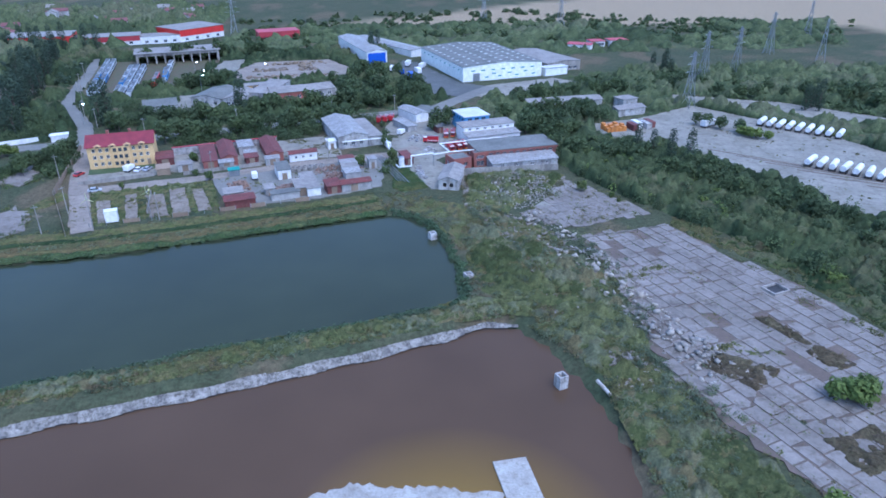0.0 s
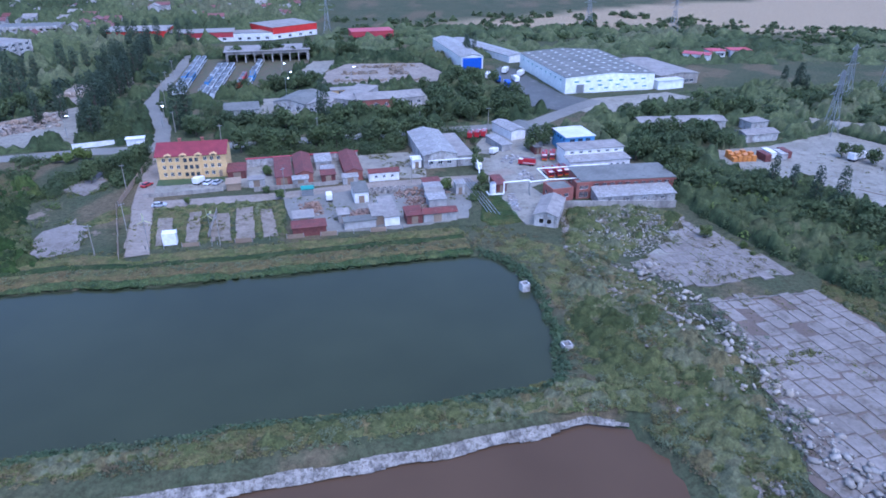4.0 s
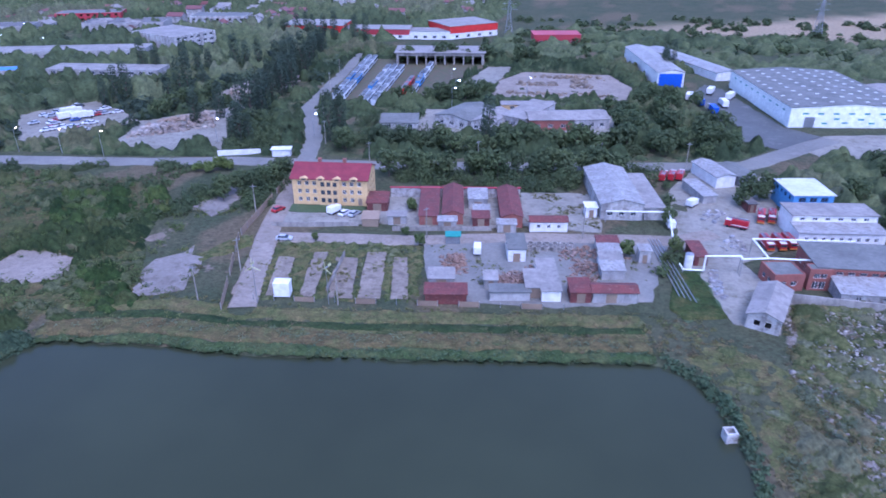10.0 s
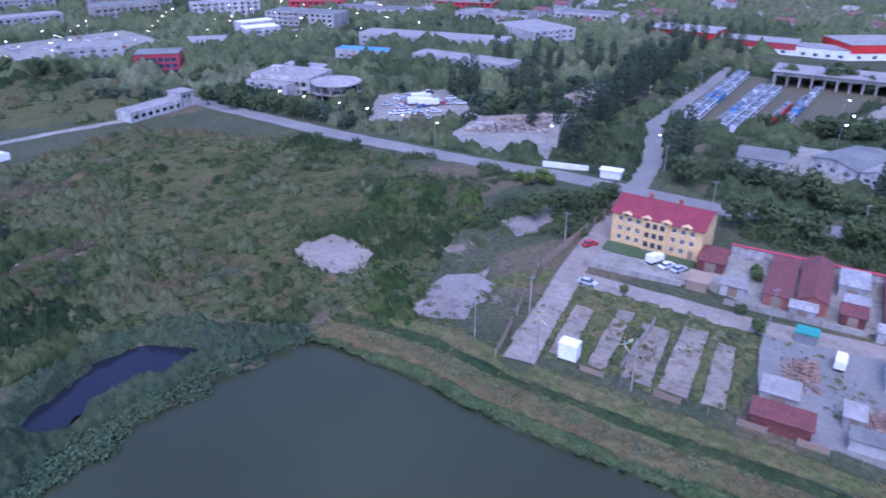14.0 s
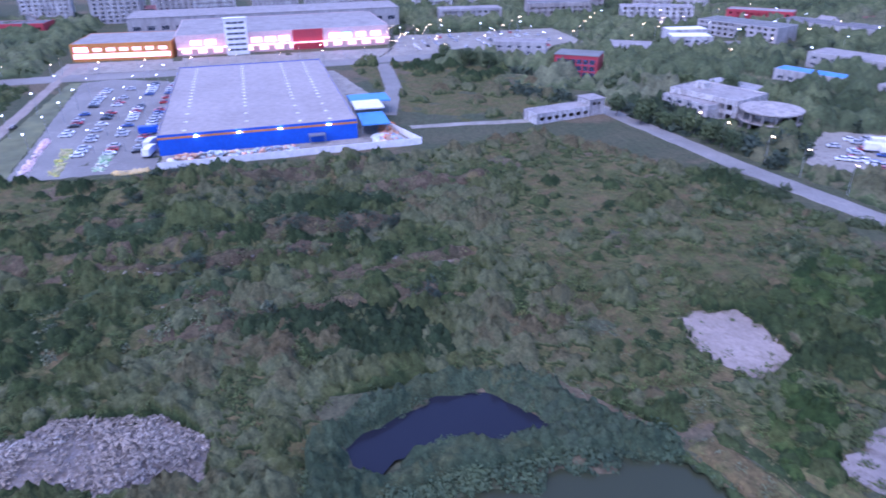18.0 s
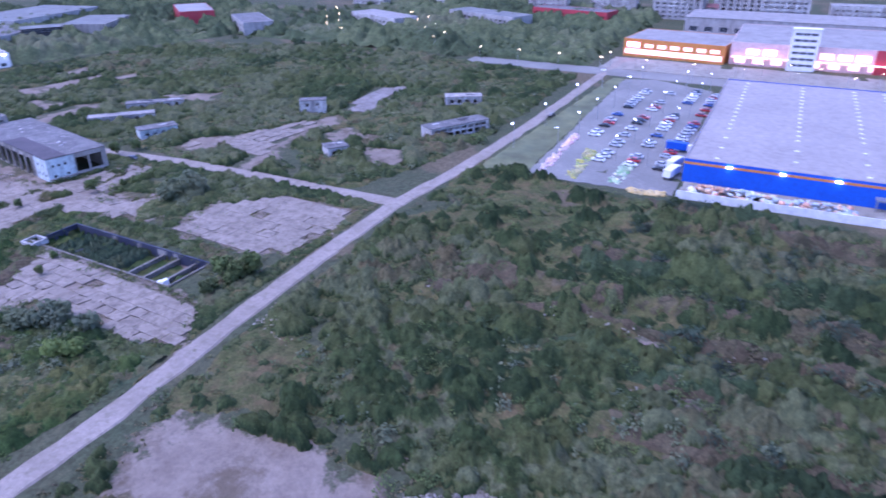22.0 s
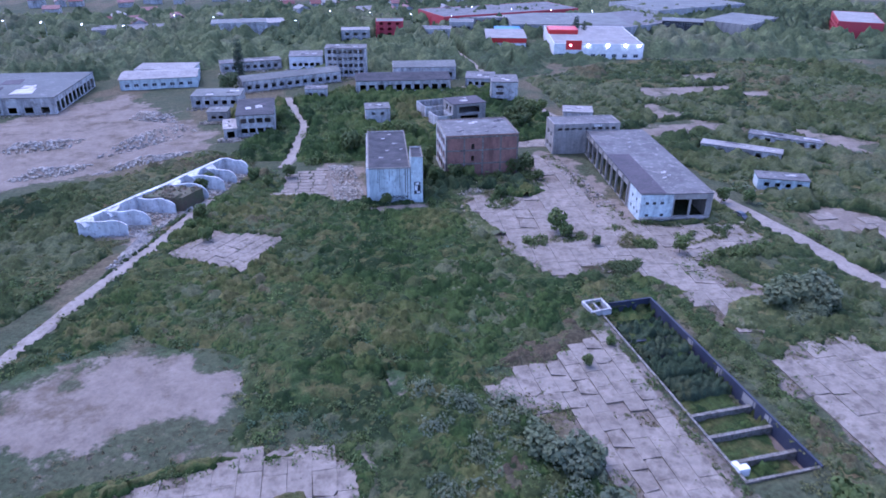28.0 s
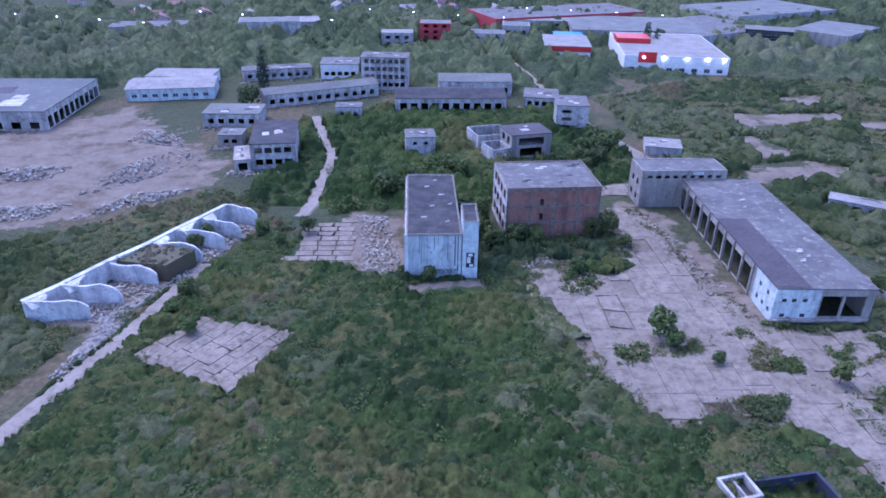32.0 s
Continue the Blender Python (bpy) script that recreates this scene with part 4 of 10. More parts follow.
# fences, lawns and low walls of the compound
def fence(name, a, b, h, step, post, panel, label, solid=1.0):
    """Posts with panels between them."""
    L, hd = span(a, b)
    root = place(name, a[0], a[1], hd, 0, label, "fence")
    n = max(1, int(L / step))
    for i in range(n + 1):
        u = L * i / n
        part("post", Geo().box(u - 0.07, -0.07, -0.4, u + 0.07, 0.07, h + 0.1), M[post], root)
        if i < n and (i * 7 + len(name)) % 11 < 11 * solid:
            part("panel", Geo().box(u + 0.075, -0.03, -0.15, u + L / n - 0.075, 0.03, h - 0.06 * (i % 3)), M[panel], root)
    return root


fence("fence_track", (-92.5, 140.5), (-108.0, 174.0), 1.9, 4.0, "concrete", "wood", "weathered dark board fence along the track", 0.8)
fence("fence_hostel", (-108.4, 176.0), (-117.0, 226.0), 2.0, 4.0, "concrete", "wood", "weathered dark board fence beside the hostel track", 0.9)
fence("fence_yard", (-103.5, 183.2), (-80.6, 190.2), 1.3, 3.5, "concrete", "concrete", "low grey panel fence before the hostel yard")
fence("fence_garages", (-70.4, 190.0), (-44.4, 197.4), 1.3, 3.6, "concrete", "concrete", "low grey panel fence along the garages")
fence("fence_plot", (-77.0, 172.6), (-73.6, 154.0), 1.5, 3.8, "wood", "concrete", "leaning panel fence between the plots")
fence("fence_bank", (-88.0, 146.6), (-20.4, 161.6), 1.3, 4.5, "steel", "wood", "thin broken fence along the bank", 0.3)
GRASS = mat("short_grass", (0.052, 0.085, 0.032), (0.072, 0.10, 0.042), big=0.2, small=1.5, stain=(0.10, 0.10, 0.055), bump=0.5)
patch("lawn_hostel", [(-107.2, 193.4), (-106.2, 199.2), (-83.4, 203.6), (-81.8, 199.0)], GRASS, "short green lawn before the hostel", category="lawn", rag=0.3)
patch("yard_hostel", [(-105.2, 185.0), (-106.8, 193.0), (-81.8, 198.6), (-79.8, 191.6)], M["yard"], "grey parking strip before the hostel", category="yard", rag=0.3)
patch("lawn_works", [(3.6, 186), (8.6, 188.6), (14.4, 168), (5.0, 163.6), (1.6, 168)], GRASS, "bright green grass strip beside the pipes", category="lawn", z=0.05, rag=1.1)

# ---- big halls to the north ----
WL = 48.2
wr = row_holes(WL, 7, 2.4, 5.2, 5.9, 3.0)
warehouse = building("warehouse", (48.4, 325), (95.1, 337), 68, 8.0, M["cleanwhite"], M["greyroof"], "gable_y", 1.6, {"front": wr, "left": row_holes(68, 9, 2.4, 5.2, 5.9, 3.0)}, label="long white clad warehouse with rows of rooflights", frame_mat=M["green"], glass=M["green"])
for i in range(7):
    for j in range(10):
        x, y = 3.5 + i * 6.9, 4 + j * 6.6
        z = 8.12 + 1.6 * (1 - abs(x - WL / 2) / (WL / 2 + 0.4)) + 0.08
        part("rooflight", Geo().box(x - 0.75, y - 0.5, z - 0.3, x + 0.75, y + 0.5, z + 0.1), M["whitefelt"], warehouse)
part("gate", Geo().box(6, -0.12, 0, 10, -0.004, 4.2), M["steel"], warehouse)
for x, z in ((13, 1.4), (17.5, 3.2), (21, 1.6), (27, 3.0), (31.5, 1.5), (37, 3.2), (42, 1.5)):
    part("lower_window", Geo().box(x, -0.08, z, x + 2.2, -0.004, z + 0.6), M["green"], warehouse)
building("warehouse_annex", (97, 335), (111, 340), 6, 4.2, M["cleanwhite"], M["whitefelt"], "flat", 0, label="low white annex beside the warehouse")
building("long_grey_hall", (100, 343), (122, 352), 44, 5.2, M["concrete"], M["palefelt"], "gable_y", 1.0, {"front": row_holes(23, 6, 2.4, 0.8, 2.4)}, label="long grey concrete hall behind the warehouse")
building("long_white_shed", (26, 402), (36, 408), 70, 4.0, M["white"], M["metalroof"], "gable_y", 0.8, label="very long low white shed")
bh_ = building("blue_end_hall", (-2.5, 378), (9.7, 381.5), 66, 7.6, M["white"], M["metalroof"], "gable_y", 1.4, label="long white hall with a blue end wall")
part("end_cladding", Geo().box(0.6, -0.12, 0.0, 11.8, -0.01, 7.0), M["blue"], bh_, "bright blue cladding")
building("depot_hall", (-141.6, 395.5), (-94.6, 407.5), 20, 6.4, M["concrete"], M["palefelt"], "flat", 0, {"front": row_holes(48.5, 9, 4.4, 0.0, 4.8, 1.0)}, False, label="open-fronted tram depot hall with a pale roof", over=1.0)
for i, (a, b, d_, hh, w_, r_, ro) in enumerate([
    ((-88, 290), (-73, 285), 22, 4.0, "plaster", "greyroof", "gable_y"), ((-72, 285.4), (-63, 284), 20, 3.8, "plaster", "palefelt", "gable_y"),
    ((-62, 296), (-52, 292), 24, 4.4, "plaster", "palefelt", "mono"), ((-50, 292), (-34, 297), 14, 4.2, "brick", "palefelt", "gable_x"),
    ((-33, 297.5), (-20, 303), 14, 4.0, "plaster", "palefelt", "gable_x"), ((-66, 316), (-44, 322), 6, 3.0, "yellow", "palefelt", "flat"),
    ((-106, 276), (-92, 280), 8, 3.2, "plaster", "greyroof", "mono")]):
    building("workshop_hall", a, b, d_, hh, M[w_], M[r_], ro, 1.6, {"front": row_holes(math.dist(a, b), 3, 1.8, 1.2, 2.6)}, label=("low workshop hall with a grey asbestos roof", "low workshop hall with a pale roof", "pale workshop hall with a sloping roof", "brick workshop hall with a pale roof", "plastered workshop hall among trees", "long low yellow workshop", "low shed with a dark roof by the depot road")[i], group="workshop halls")
for i, (a, b, d_, hh, w_) in enumerate([((-243, 457), (-203, 464), 26, 8, "red"), ((-203, 464), (-160, 474), 18, 6, "darkred"), ((-134, 480), (-108, 506), 30, 8, "red"), ((-160, 474), (-134, 480), 14, 5, "white"), ((-78, 476), (-50, 484), 16, 6, "darkred"), ((132, 414), (146, 407), 9, 4, "white"), ((152, 424), (162, 425), 9, 3.5, "white"), ((165, 424), (178, 425), 9, 4, "white")]):
    r_ = building("retail_hall", a, b, d_, hh, M["white"] if i != 4 else M["darkred"], M["palefelt"] if i < 4 else M["darkred"], "flat", 0, {"front": row_holes(math.dist(a, b), 4, 2.4, 0.6, 2.4)}, label="white retail hall with a red band" if i < 5 else "small white building with a red roof", group="far retail halls")
    if i < 5:
        L_ = math.dist(a, b)
        part("fascia", Geo().box(-0.1, -0.15, hh * 0.45, L_ + 0.1, -0.01, hh + 0.2).box(-0.15, 0, hh * 0.45, -0.01, d_, hh + 0.2).box(L_ + 0.01, 0, hh * 0.45, L_ + 0.15, d_, hh + 0.2), M[w_], r_)
building("low_hall", (70.4, 262), (107, 266), 9, 3.2, M["plaster"], M["palefelt"], "gable_x", 1.0, {"front": row_holes(36, 8, 1.6, 1.0, 2.2)}, label="long low workshop with a pale roof in the yard")
building("low_hall", (108, 246), (122, 250), 7, 3.0, M["plaster"], M["palefelt"], "gable_x", 0.9, label="low pale shed in the east yard")
building("yard_house", (116, 262), (124, 265), 7, 3.4, M["plaster"], M["palefelt"], "flat", 0, label="small flat-roofed house in the east yard")

# ---- buildings to the north-west ----
rb = building("concrete_block", (-306, 219), (-278, 231), 20, 8, M["plaster"], M["palefelt"], "flat", 0, {"front": row_holes(30, 8, 2.6, 1.0, 3.0) + row_holes(30, 8, 2.6, 4.6, 6.6), "right": row_holes(20, 4, 2.6, 1.0, 3.0) + row_holes(20, 4, 2.6, 4.6, 6.6)}, False, label="unfinished two-storey concrete building with empty windows", parapet=0.6, floors=(3.8,))
part("roof_house", Geo().box(5, 8, 8.1, 10, 12, 10.6), M["plaster"], rb)
rot = place("round_wing", -268, 238, 0, 0, "round unfinished concrete wing with open floors", "building")
for z in (0.1, 3.9, 7.6):
    part("floor_slab", Geo().prism([(11 * math.cos(k * math.tau / 28), 11 * math.sin(k * math.tau / 28)) for k in range(28)], z, z + 0.4), M["concrete"], rot)
for k in range(14):
    c, s = 10 * math.cos(k * math.tau / 14), 10 * math.sin(k * math.tau / 14)
    part("column", Geo().box(c - 0.25, s - 0.25, 0, c + 0.25, s + 0.25, 7.6), M["concrete"], rot)
part("core", Geo().prism([(5 * math.cos(k * math.tau / 16), 5 * math.sin(k * math.tau / 16)) for k in range(16)], 0, 7.6), M["plaster"], rot)
for i, (a, b, d_, hh, w_, r_) in enumerate([
    ((-296, 309), (-240, 321), 14, 6, "plaster", "palefelt"), ((-362, 327), (-279, 363), 18, 7, "plaster", "palefelt"), ((-279, 390), (-270, 420), 40, 9, "white", "palefelt"),
    ((-406, 276), (-400, 297), 14, 10, "white", "white"), ((-420, 178), (-409, 204), 12, 10, "plaster", "palefelt"), ((-306, 216), (-283, 222), 12, 6, "white", "palefelt"),
    ((-427, 286), (-424, 309), 12, 10, "white", "white"), ((-330, 250), (-300, 262), 10, 4, "plaster", "metalroof"), ((-420, 240), (-405, 262), 20, 5, "white", "palefelt"), ((-340, 292), (-312, 306), 10, 5, "plaster", "midblue")]):
    L_ = math.dist(a, b)
    rows = [q for z in np.arange(1.0, hh - 1.6, 3.0) for q in row_holes(L_, max(2, int(L_ / 5)), 2.6, float(z), float(z) + 1.5)]
    building("factory_block", a, b, d_, hh, M["greyplaster"] if w_ == "plaster" else M["plaster"], M[r_], "flat", 0, {"front": rows}, label="pale factory block with window bands and a flat roof", group="factory blocks", parapet=0.3)
building("glass_office", (-373, 195), (-361, 212), 14, 11, M["darkred"], M["greyroof"], "flat", 0, {"front": [q for z in (1, 4, 7) for q in row_holes(20.8, 6, 2.6, z, z + 2.2)], "left": [q for z in (1, 4, 7) for q in row_holes(14, 4, 2.6, z, z + 2.2)]}, label="dark red office block with blue glass", frame_mat=M["midblue"])
building("white_ruin", (-297, 159), (-303, 184), 9, 3.6, M["plaster"], M["palefelt"], "flat", 0, {"front": row_holes(25.7, 7, 2.0, 1.0, 2.4)}, False, label="low white derelict building with empty windows", parapet=0.4)
building("stair_ruin", (-303, 183), (-304.5, 190), 8, 6.2, M["plaster"], M["palefelt"], "flat", 0, {"front": row_holes(7, 2, 1.4, 4.0, 5.2)}, False, label="white derelict stair block with empty windows")
building("low_shop", (-132, 236.5), (-126, 238.5), 3, 2.4, M["white"], M["white"], "flat", 0, label="small white roadside kiosk")
g = Geo()
wall(g, (-151, 232), (-137.5, 238.2), -0.3, 1.8)
solo("gate_wall", g, M["white"], "white curved wall beside the road junction", "wall")


# ---- the store, its car park and the mall ----
store = building("store", (-293.7, 23.5), (-297.0, 91.0), 118, 6.6, M["blue"], M["storeroof"], "flat", 0, label="large blue do-it-yourself store with a pale flat roof", parapet=0.5)
SL = 67.6
rim_cap(store, SL, 118, 7.2, M["storeroof"])
part("stripe", Geo().box(-0.05, -0.08, 5.6, SL + 0.05, -0.004, 6.3), M["orange"], store, "orange stripe")
for u in (8.5, 29.5, 48.0, 58.5):
    for j in range(20):
        if j < 6 and (j + int(u)) % 2:
            continue
        part("rooflight", Geo().box(u - 0.6, 4 + j * 5.7, 6.8, u + 0.6, 4.9 + j * 5.7, 7.02), M["white"], store)
for u in (12, 26, 40, 57):
    part("wall_lamp", Geo().box(u, -0.9, 6.0, u + 1.2, -0.1, 6.25), M["coldlamp"], store)
part("porch", Geo().box(50, -3, 3.0, 56, -0.1, 3.4).box(50.2, -2.8, 0, 50.5, -2.5, 3).box(55.5, -2.8, 0, 55.8, -2.5, 3), M["steel"], store)
cn = place("drive_in_canopy", -340, 91.5, 92, 0, "blue canopy of the builders' yard beside the store", "canopy")
part("roof", Geo().box(0, -13, 5.2, 16, 0, 5.7), M["midblue"], cn)
part("upper_roof", Geo().box(0, -26, 5.9, 11, -13.4, 6.4), M["white"], cn)
part("rack_roof", Geo().box(0, -44, 4.6, 10, -27, 5.0), M["midblue"], cn)
for x in (0.4, 9.5, 15.4):
    for y in (-0.6, -12.4):
        part("post", Geo().box(x, y, 0, x + 0.3, y + 0.3, 5.2), M["steel"], cn)
        part("post", Geo().box(min(x, 9.6), y - 26, 0, min(x, 9.6) + 0.3, y - 25.7, 4.6), M["steel"], cn)
g = Geo()
wall(g, (-279.3, 24.8), (-284.6, 112.2), -0.3, 2.2, thick=0.25)
wall(g, (-284.6, 112.2), (-323, 98.6), -0.3, 2.2, thick=0.25)
solo("store_wall", g, M["white"], "white concrete panel wall round the store yard", "wall")
patch("yard_store", [(-280, 25), (-285, 111.5), (-324, 98), (-345, 108), (-420, 92), (-416, 78), (-300, 92), (-296, 24)], M["yard"], "concrete service yard behind the store", category="yard")
patch("park_store", [(-277.5, -20), (-280.5, 24), (-294, 23), (-416, 12), (-428, -16), (-424, -30)], M["greyroad"], "asphalt car park of the store", category="car park")
patch("verge_store", [(-276, -36), (-277.5, -20.5), (-424, -30.5), (-424, -36)], leaf_mat("mown_grass", (0.11, 0.13, 0.06), (0.15, 0.16, 0.08)), "mown grass verge beside the car park", category="lawn")
strip("road_store", [(-306, 112), (-305.5, 130), (-303, 158)], 4, M["yard"], "pale concrete road behind the store")
strip("road_store_side", [(-325, 106), (-372, 116), (-430, 120)], 7, M["greyroad"], "grey road along the store's side")
strip("road_city", [(-437, -120), (-437, 20), (-442, 140), (-436, 260), (-430, 340)], 16, M["greyroad"], "wide city road past the mall")
patch("park_mall", [(-446, 120), (-446, 250), (-520, 250), (-520, 140), (-490, 136)], M["yard"], "wide lit car park of the mall", category="car park")
patch("park_mall_front", [(-446, -50), (-446, 118), (-476, 134), (-478, -50)], M["yard"], "paved forecourt of the mall", category="car park")
ml = building("mall_orange", (-484, -48), (-480, 6), 40, 9, M["orange"], M["palefelt"], "flat", 0, label="orange-red shopping hall with lit fascia", parapet=0.4)
part("lit_band", Geo().box(1, -0.1, 1.4, 53, -0.01, 4.0), M["shoplight"], ml)
for u in range(6):
    part("lit_window", Geo().box(12 + u * 7, -0.12, 5.2, 16.5 + u * 7, -0.02, 7.0), M["shoplight"], ml)
part("lit_sign", Geo().box(2, -0.16, 5.0, 9, -0.02, 7.6), M["pinksign"], ml)
# Pink of the lamplight on this pale front is mixed into its base colour.
mm = building("mall_hall", (-484, 8), (-490, 132), 70, 11, mat("mall_front", (0.62, 0.46, 0.42), (0.55, 0.41, 0.38), big=0.05, small=0.6), M["palefelt"], "flat", 0, {"front": row_holes(124, 14, 5, 1, 3.4)}, label="long white shopping mall with lit shop fronts", glass=M["shoplight"], parapet=0.4)
part("red_front", Geo().box(66, -0.4, 0, 84, -0.05, 11.5), M["darkred"], mm)
# Glowing canopies added to throw light onto the mall front.
for u in range(20):
    part("lit_canopy", Geo().box(1 + u * 6.2, -2.4, 4.0, 6.4 + u * 6.2, -0.1, 4.4), M["shoplight"], mm)
for u, m_ in ((8, "shoplight"), (16, "pinksign"), (42, "shoplight"), (50, "shoplight"), (58, "pinksign"), (88, "pinksign"), (95, "bluesign"), (104, "shoplight"), (113, "shoplight")):
    part("lit_sign", Geo().box(u, -0.5, 5.6, u + 6, -0.1, 8.4), M[m_], mm)
building("sign_tower", (-480, 36), (-481, 48.5), 5, 20, M["white"], M["white"], "flat", 0, {"front": [q for z in range(2, 18, 3) for q in row_holes(12.5, 3, 3.2, z, z + 1.4)]}, label="tall white slab tower of the mall")
building("far_mall", (-556, -30), (-560, 150), 40, 13, M["greyplaster"], M["palefelt"], "flat", 0, {"front": row_holes(180, 20, 5, 5, 8)}, label="long pale hall behind the mall")


def car(colour, label):
    """A car: body with bonnet and boot, glazed cabin and four wheels."""
    root = place("car", 0, 0, 0, 0, label, "car", "parked cars")
    prof = [(-2.1, 0.35), (2.1, 0.35), (2.15, 0.7), (1.25, 0.95), (-1.75, 1.0), (-2.15, 0.8)]
    g = Geo()
    n = len(prof)
    g.v += [(x, -0.85, z) for x, z in prof] + [(x, 0.85, z) for x, z in prof]
    g.f += [tuple(range(n)), tuple(range(2 * n - 1, n - 1, -1))] + [(i, n + i, n + (i + 1) % n, (i + 1) % n) for i in range(n)]
    part("body", g, colour, root)
    cab = [(-1.7, 0.97), (1.15, 0.95), (0.45, 1.42), (-1.2, 1.44)]
    g = Geo()
    g.v += [(x, -0.74 + 0.1 * (z > 1.2), z) for x, z in cab] + [(x, 0.74 - 0.1 * (z > 1.2), z) for x, z in cab]
    g.f += [(0, 1, 2, 3), (7, 6, 5, 4), (0, 4, 5, 1), (1, 5, 6, 2), (3, 2, 6, 7), (0, 3, 7, 4)]
    part("glazing", g, M["glass"], root)
    part("roof", Geo().box(-1.18, -0.62, 1.425, 0.43, 0.62, 1.47), colour, root)
    for x in (-1.3, 1.3):
        for y in (-0.88, 0.70):
            part("wheel", Geo().tube((x, y, 0.32), (x, y + 0.18, 0.32), 0.32, sides=10), M["black"], root)
    return root


PAINT = [mat(f"car_paint_{n}", c, tuple(x * 0.95 for x in c), rough=0.3, bump=0, spec=0.5) for n, c in (("white", (0.75, 0.75, 0.76)), ("silver", (0.45, 0.46, 0.48)), ("black", (0.03, 0.03, 0.035)), ("red", (0.42, 0.03, 0.03)), ("blue", (0.05, 0.1, 0.3)))]
CARS = [car(m_, f"parked {n} car on the asphalt") for m_, n in zip(PAINT, ("white", "silver-grey", "black", "dark red", "blue"))]
rngc = random.Random(5)
used = set()


def park_car(x, y, rz, k=None):
    k = rngc.choice((0, 0, 0, 1, 1, 1, 2, 3, 4)) if k is None else k
    if k not in used:
        used.add(k)
        CARS[k].matrix_world = pose(x, y, 0.03, 0, 0, rz)
        return CARS[k]
    return copy_thing(CARS[k], pose(x, y, 0.03, 0, 0, rz))


park_car(-106.8, 193.6, 70, 3)
park_car(-87.2, 196.3, 75, 0)
park_car(-84.3, 196.6, 75, 1)
park_car(-96, 176.5, 15, 1)
park_car(-230, -140, 95, 2)
park_car(-344, -37, 178, 2)
for r_, y in enumerate((-14, -4, 6, 15)):
    for j in range(26):
        if rngc.random() < (0.5, 0.6, 0.66, 0.7)[r_]:
            park_car(-300 - j * 4.4, y + rngc.uniform(-0.4, 0.4), rngc.choice((90, 270)) + rngc.uniform(-3, 3))
for j in range(46):
    park_car(rngc.uniform(-514, -452), 146 + 7 * rngc.randrange(14), rngc.choice((0, 180)))
for j in range(34):
    x, y = rngc.uniform(-250, -216), rngc.uniform(236, 274)
    if abs((x + 233) * 0.8 + (y - 255) * 0.55) < 18:
        park_car(x, y, 60 + rngc.choice((0, 180)))


def lorry(cab, box, label, L=7.0, name="lorry", category="lorry"):
    root = place(name, 0, 0, 0, 0, label, category, "parked lorries")
    part("cargo_box", Geo().box(-L / 2, -1.2, 0.9, L / 2 - 2.1, 1.2, 3.2), box, root)
    part("cab", Geo().prism([(L / 2 - 2.0, -1.15), (L / 2, -1.1), (L / 2, 1.1), (L / 2 - 2.0, 1.15)], 0.6, 2.7), cab, root)
    part("windscreen", Geo().box(L / 2 - 0.02, -1.0, 1.6, L / 2 + 0.03, 1.0, 2.4), M["glass"], root)
    part("chassis", Geo().box(-L / 2, -0.5, 0.55, L / 2, 0.5, 0.85), M["black"], root)
    for x in (-L / 2 + 1.0, -L / 2 + 2.1, L / 2 - 1.0):
        for y in (-1.15, 0.85):
            part("wheel", Geo().tube((x, y, 0.48), (x, y + 0.3, 0.48), 0.48, sides=10), M["black"], root)
    return root


van = lorry(M["white"], M["white"], "white delivery van parked before the hostel", 5.4, "van", "van")
van.matrix_world = pose(-90.6, 196.6, 0.03, 0, 0, 72)
van.scale = (0.8, 0.8, 0.75)
copy_thing(van, pose(-45, 183.2, 0.03, 0, 0, 102))
copy_thing(van, pose(8.8, 230.2, 0.03, 0, 0, 60))
copy_thing(van, pose(2.5, 213, 0.03, 0, 0, 100))
fire = lorry(M["firered"], M["firered"], "red fire engine parked in the works yard", 7.6, "fire_engine", "fire engine")
part("ladder", Geo().box(-3.8, -0.35, 3.3, 3.2, -0.25, 3.5).box(-3.8, 0.25, 3.3, 3.2, 0.35, 3.5).box(-3.0, -0.25, 3.35, -2.9, 0.25, 3.45).box(-1.5, -0.25, 3.35, -1.4, 0.25, 3.45).box(0, -0.25, 3.35, 0.1, 0.25, 3.45).box(1.5, -0.25, 3.35, 1.6, 0.25, 3.45), M["steel"], fire)
part("stripe", Geo().box(-3.8, -1.215, 1.2, 1.6, -1.203, 1.5).box(-3.8, 1.203, 1.2, 1.6, 1.215, 1.5), M["white"], fire)
part("roof_locker", Geo().box(-3.2, -1.0, 3.2, -0.4, -0.5, 3.45), M["steel"], fire)
part("bumper", Geo().box(3.78, -1.2, 0.5, 3.95, 1.2, 0.95), M["orange"], fire)
part("cab_roof", Geo().box(1.9, -1.0, 2.7, 3.7, 1.0, 2.82), M["white"], fire)
spots = [(0.5, 250.6, 80), (3.3, 251.8, 80), (5.9, 253.0, 80), (27.0, 224.8, 263), (29.9, 225.6, 263), (20.0, 217.6, 165), (26.3, 207.0, 285), (29.4, 208.2, 285), (32.0, 209.4, 285)]
for i, (x, y, a) in enumerate(spots):
    if i:
        copy_thing(fire, pose(x, y, 0.03, 0, 0, a)).scale = (0.8, 0.8, 0.8)
    else:
        fire.matrix_world = pose(x, y, 0.03, 0, 0, a)
        fire.scale = (0.8, 0.8, 0.8)
lor = lorry(M["white"], M["white"], "white lorry parked in the yard", 8.5)
lor.matrix_world = pose(30, 366, 0.03, 0, 0, 70)
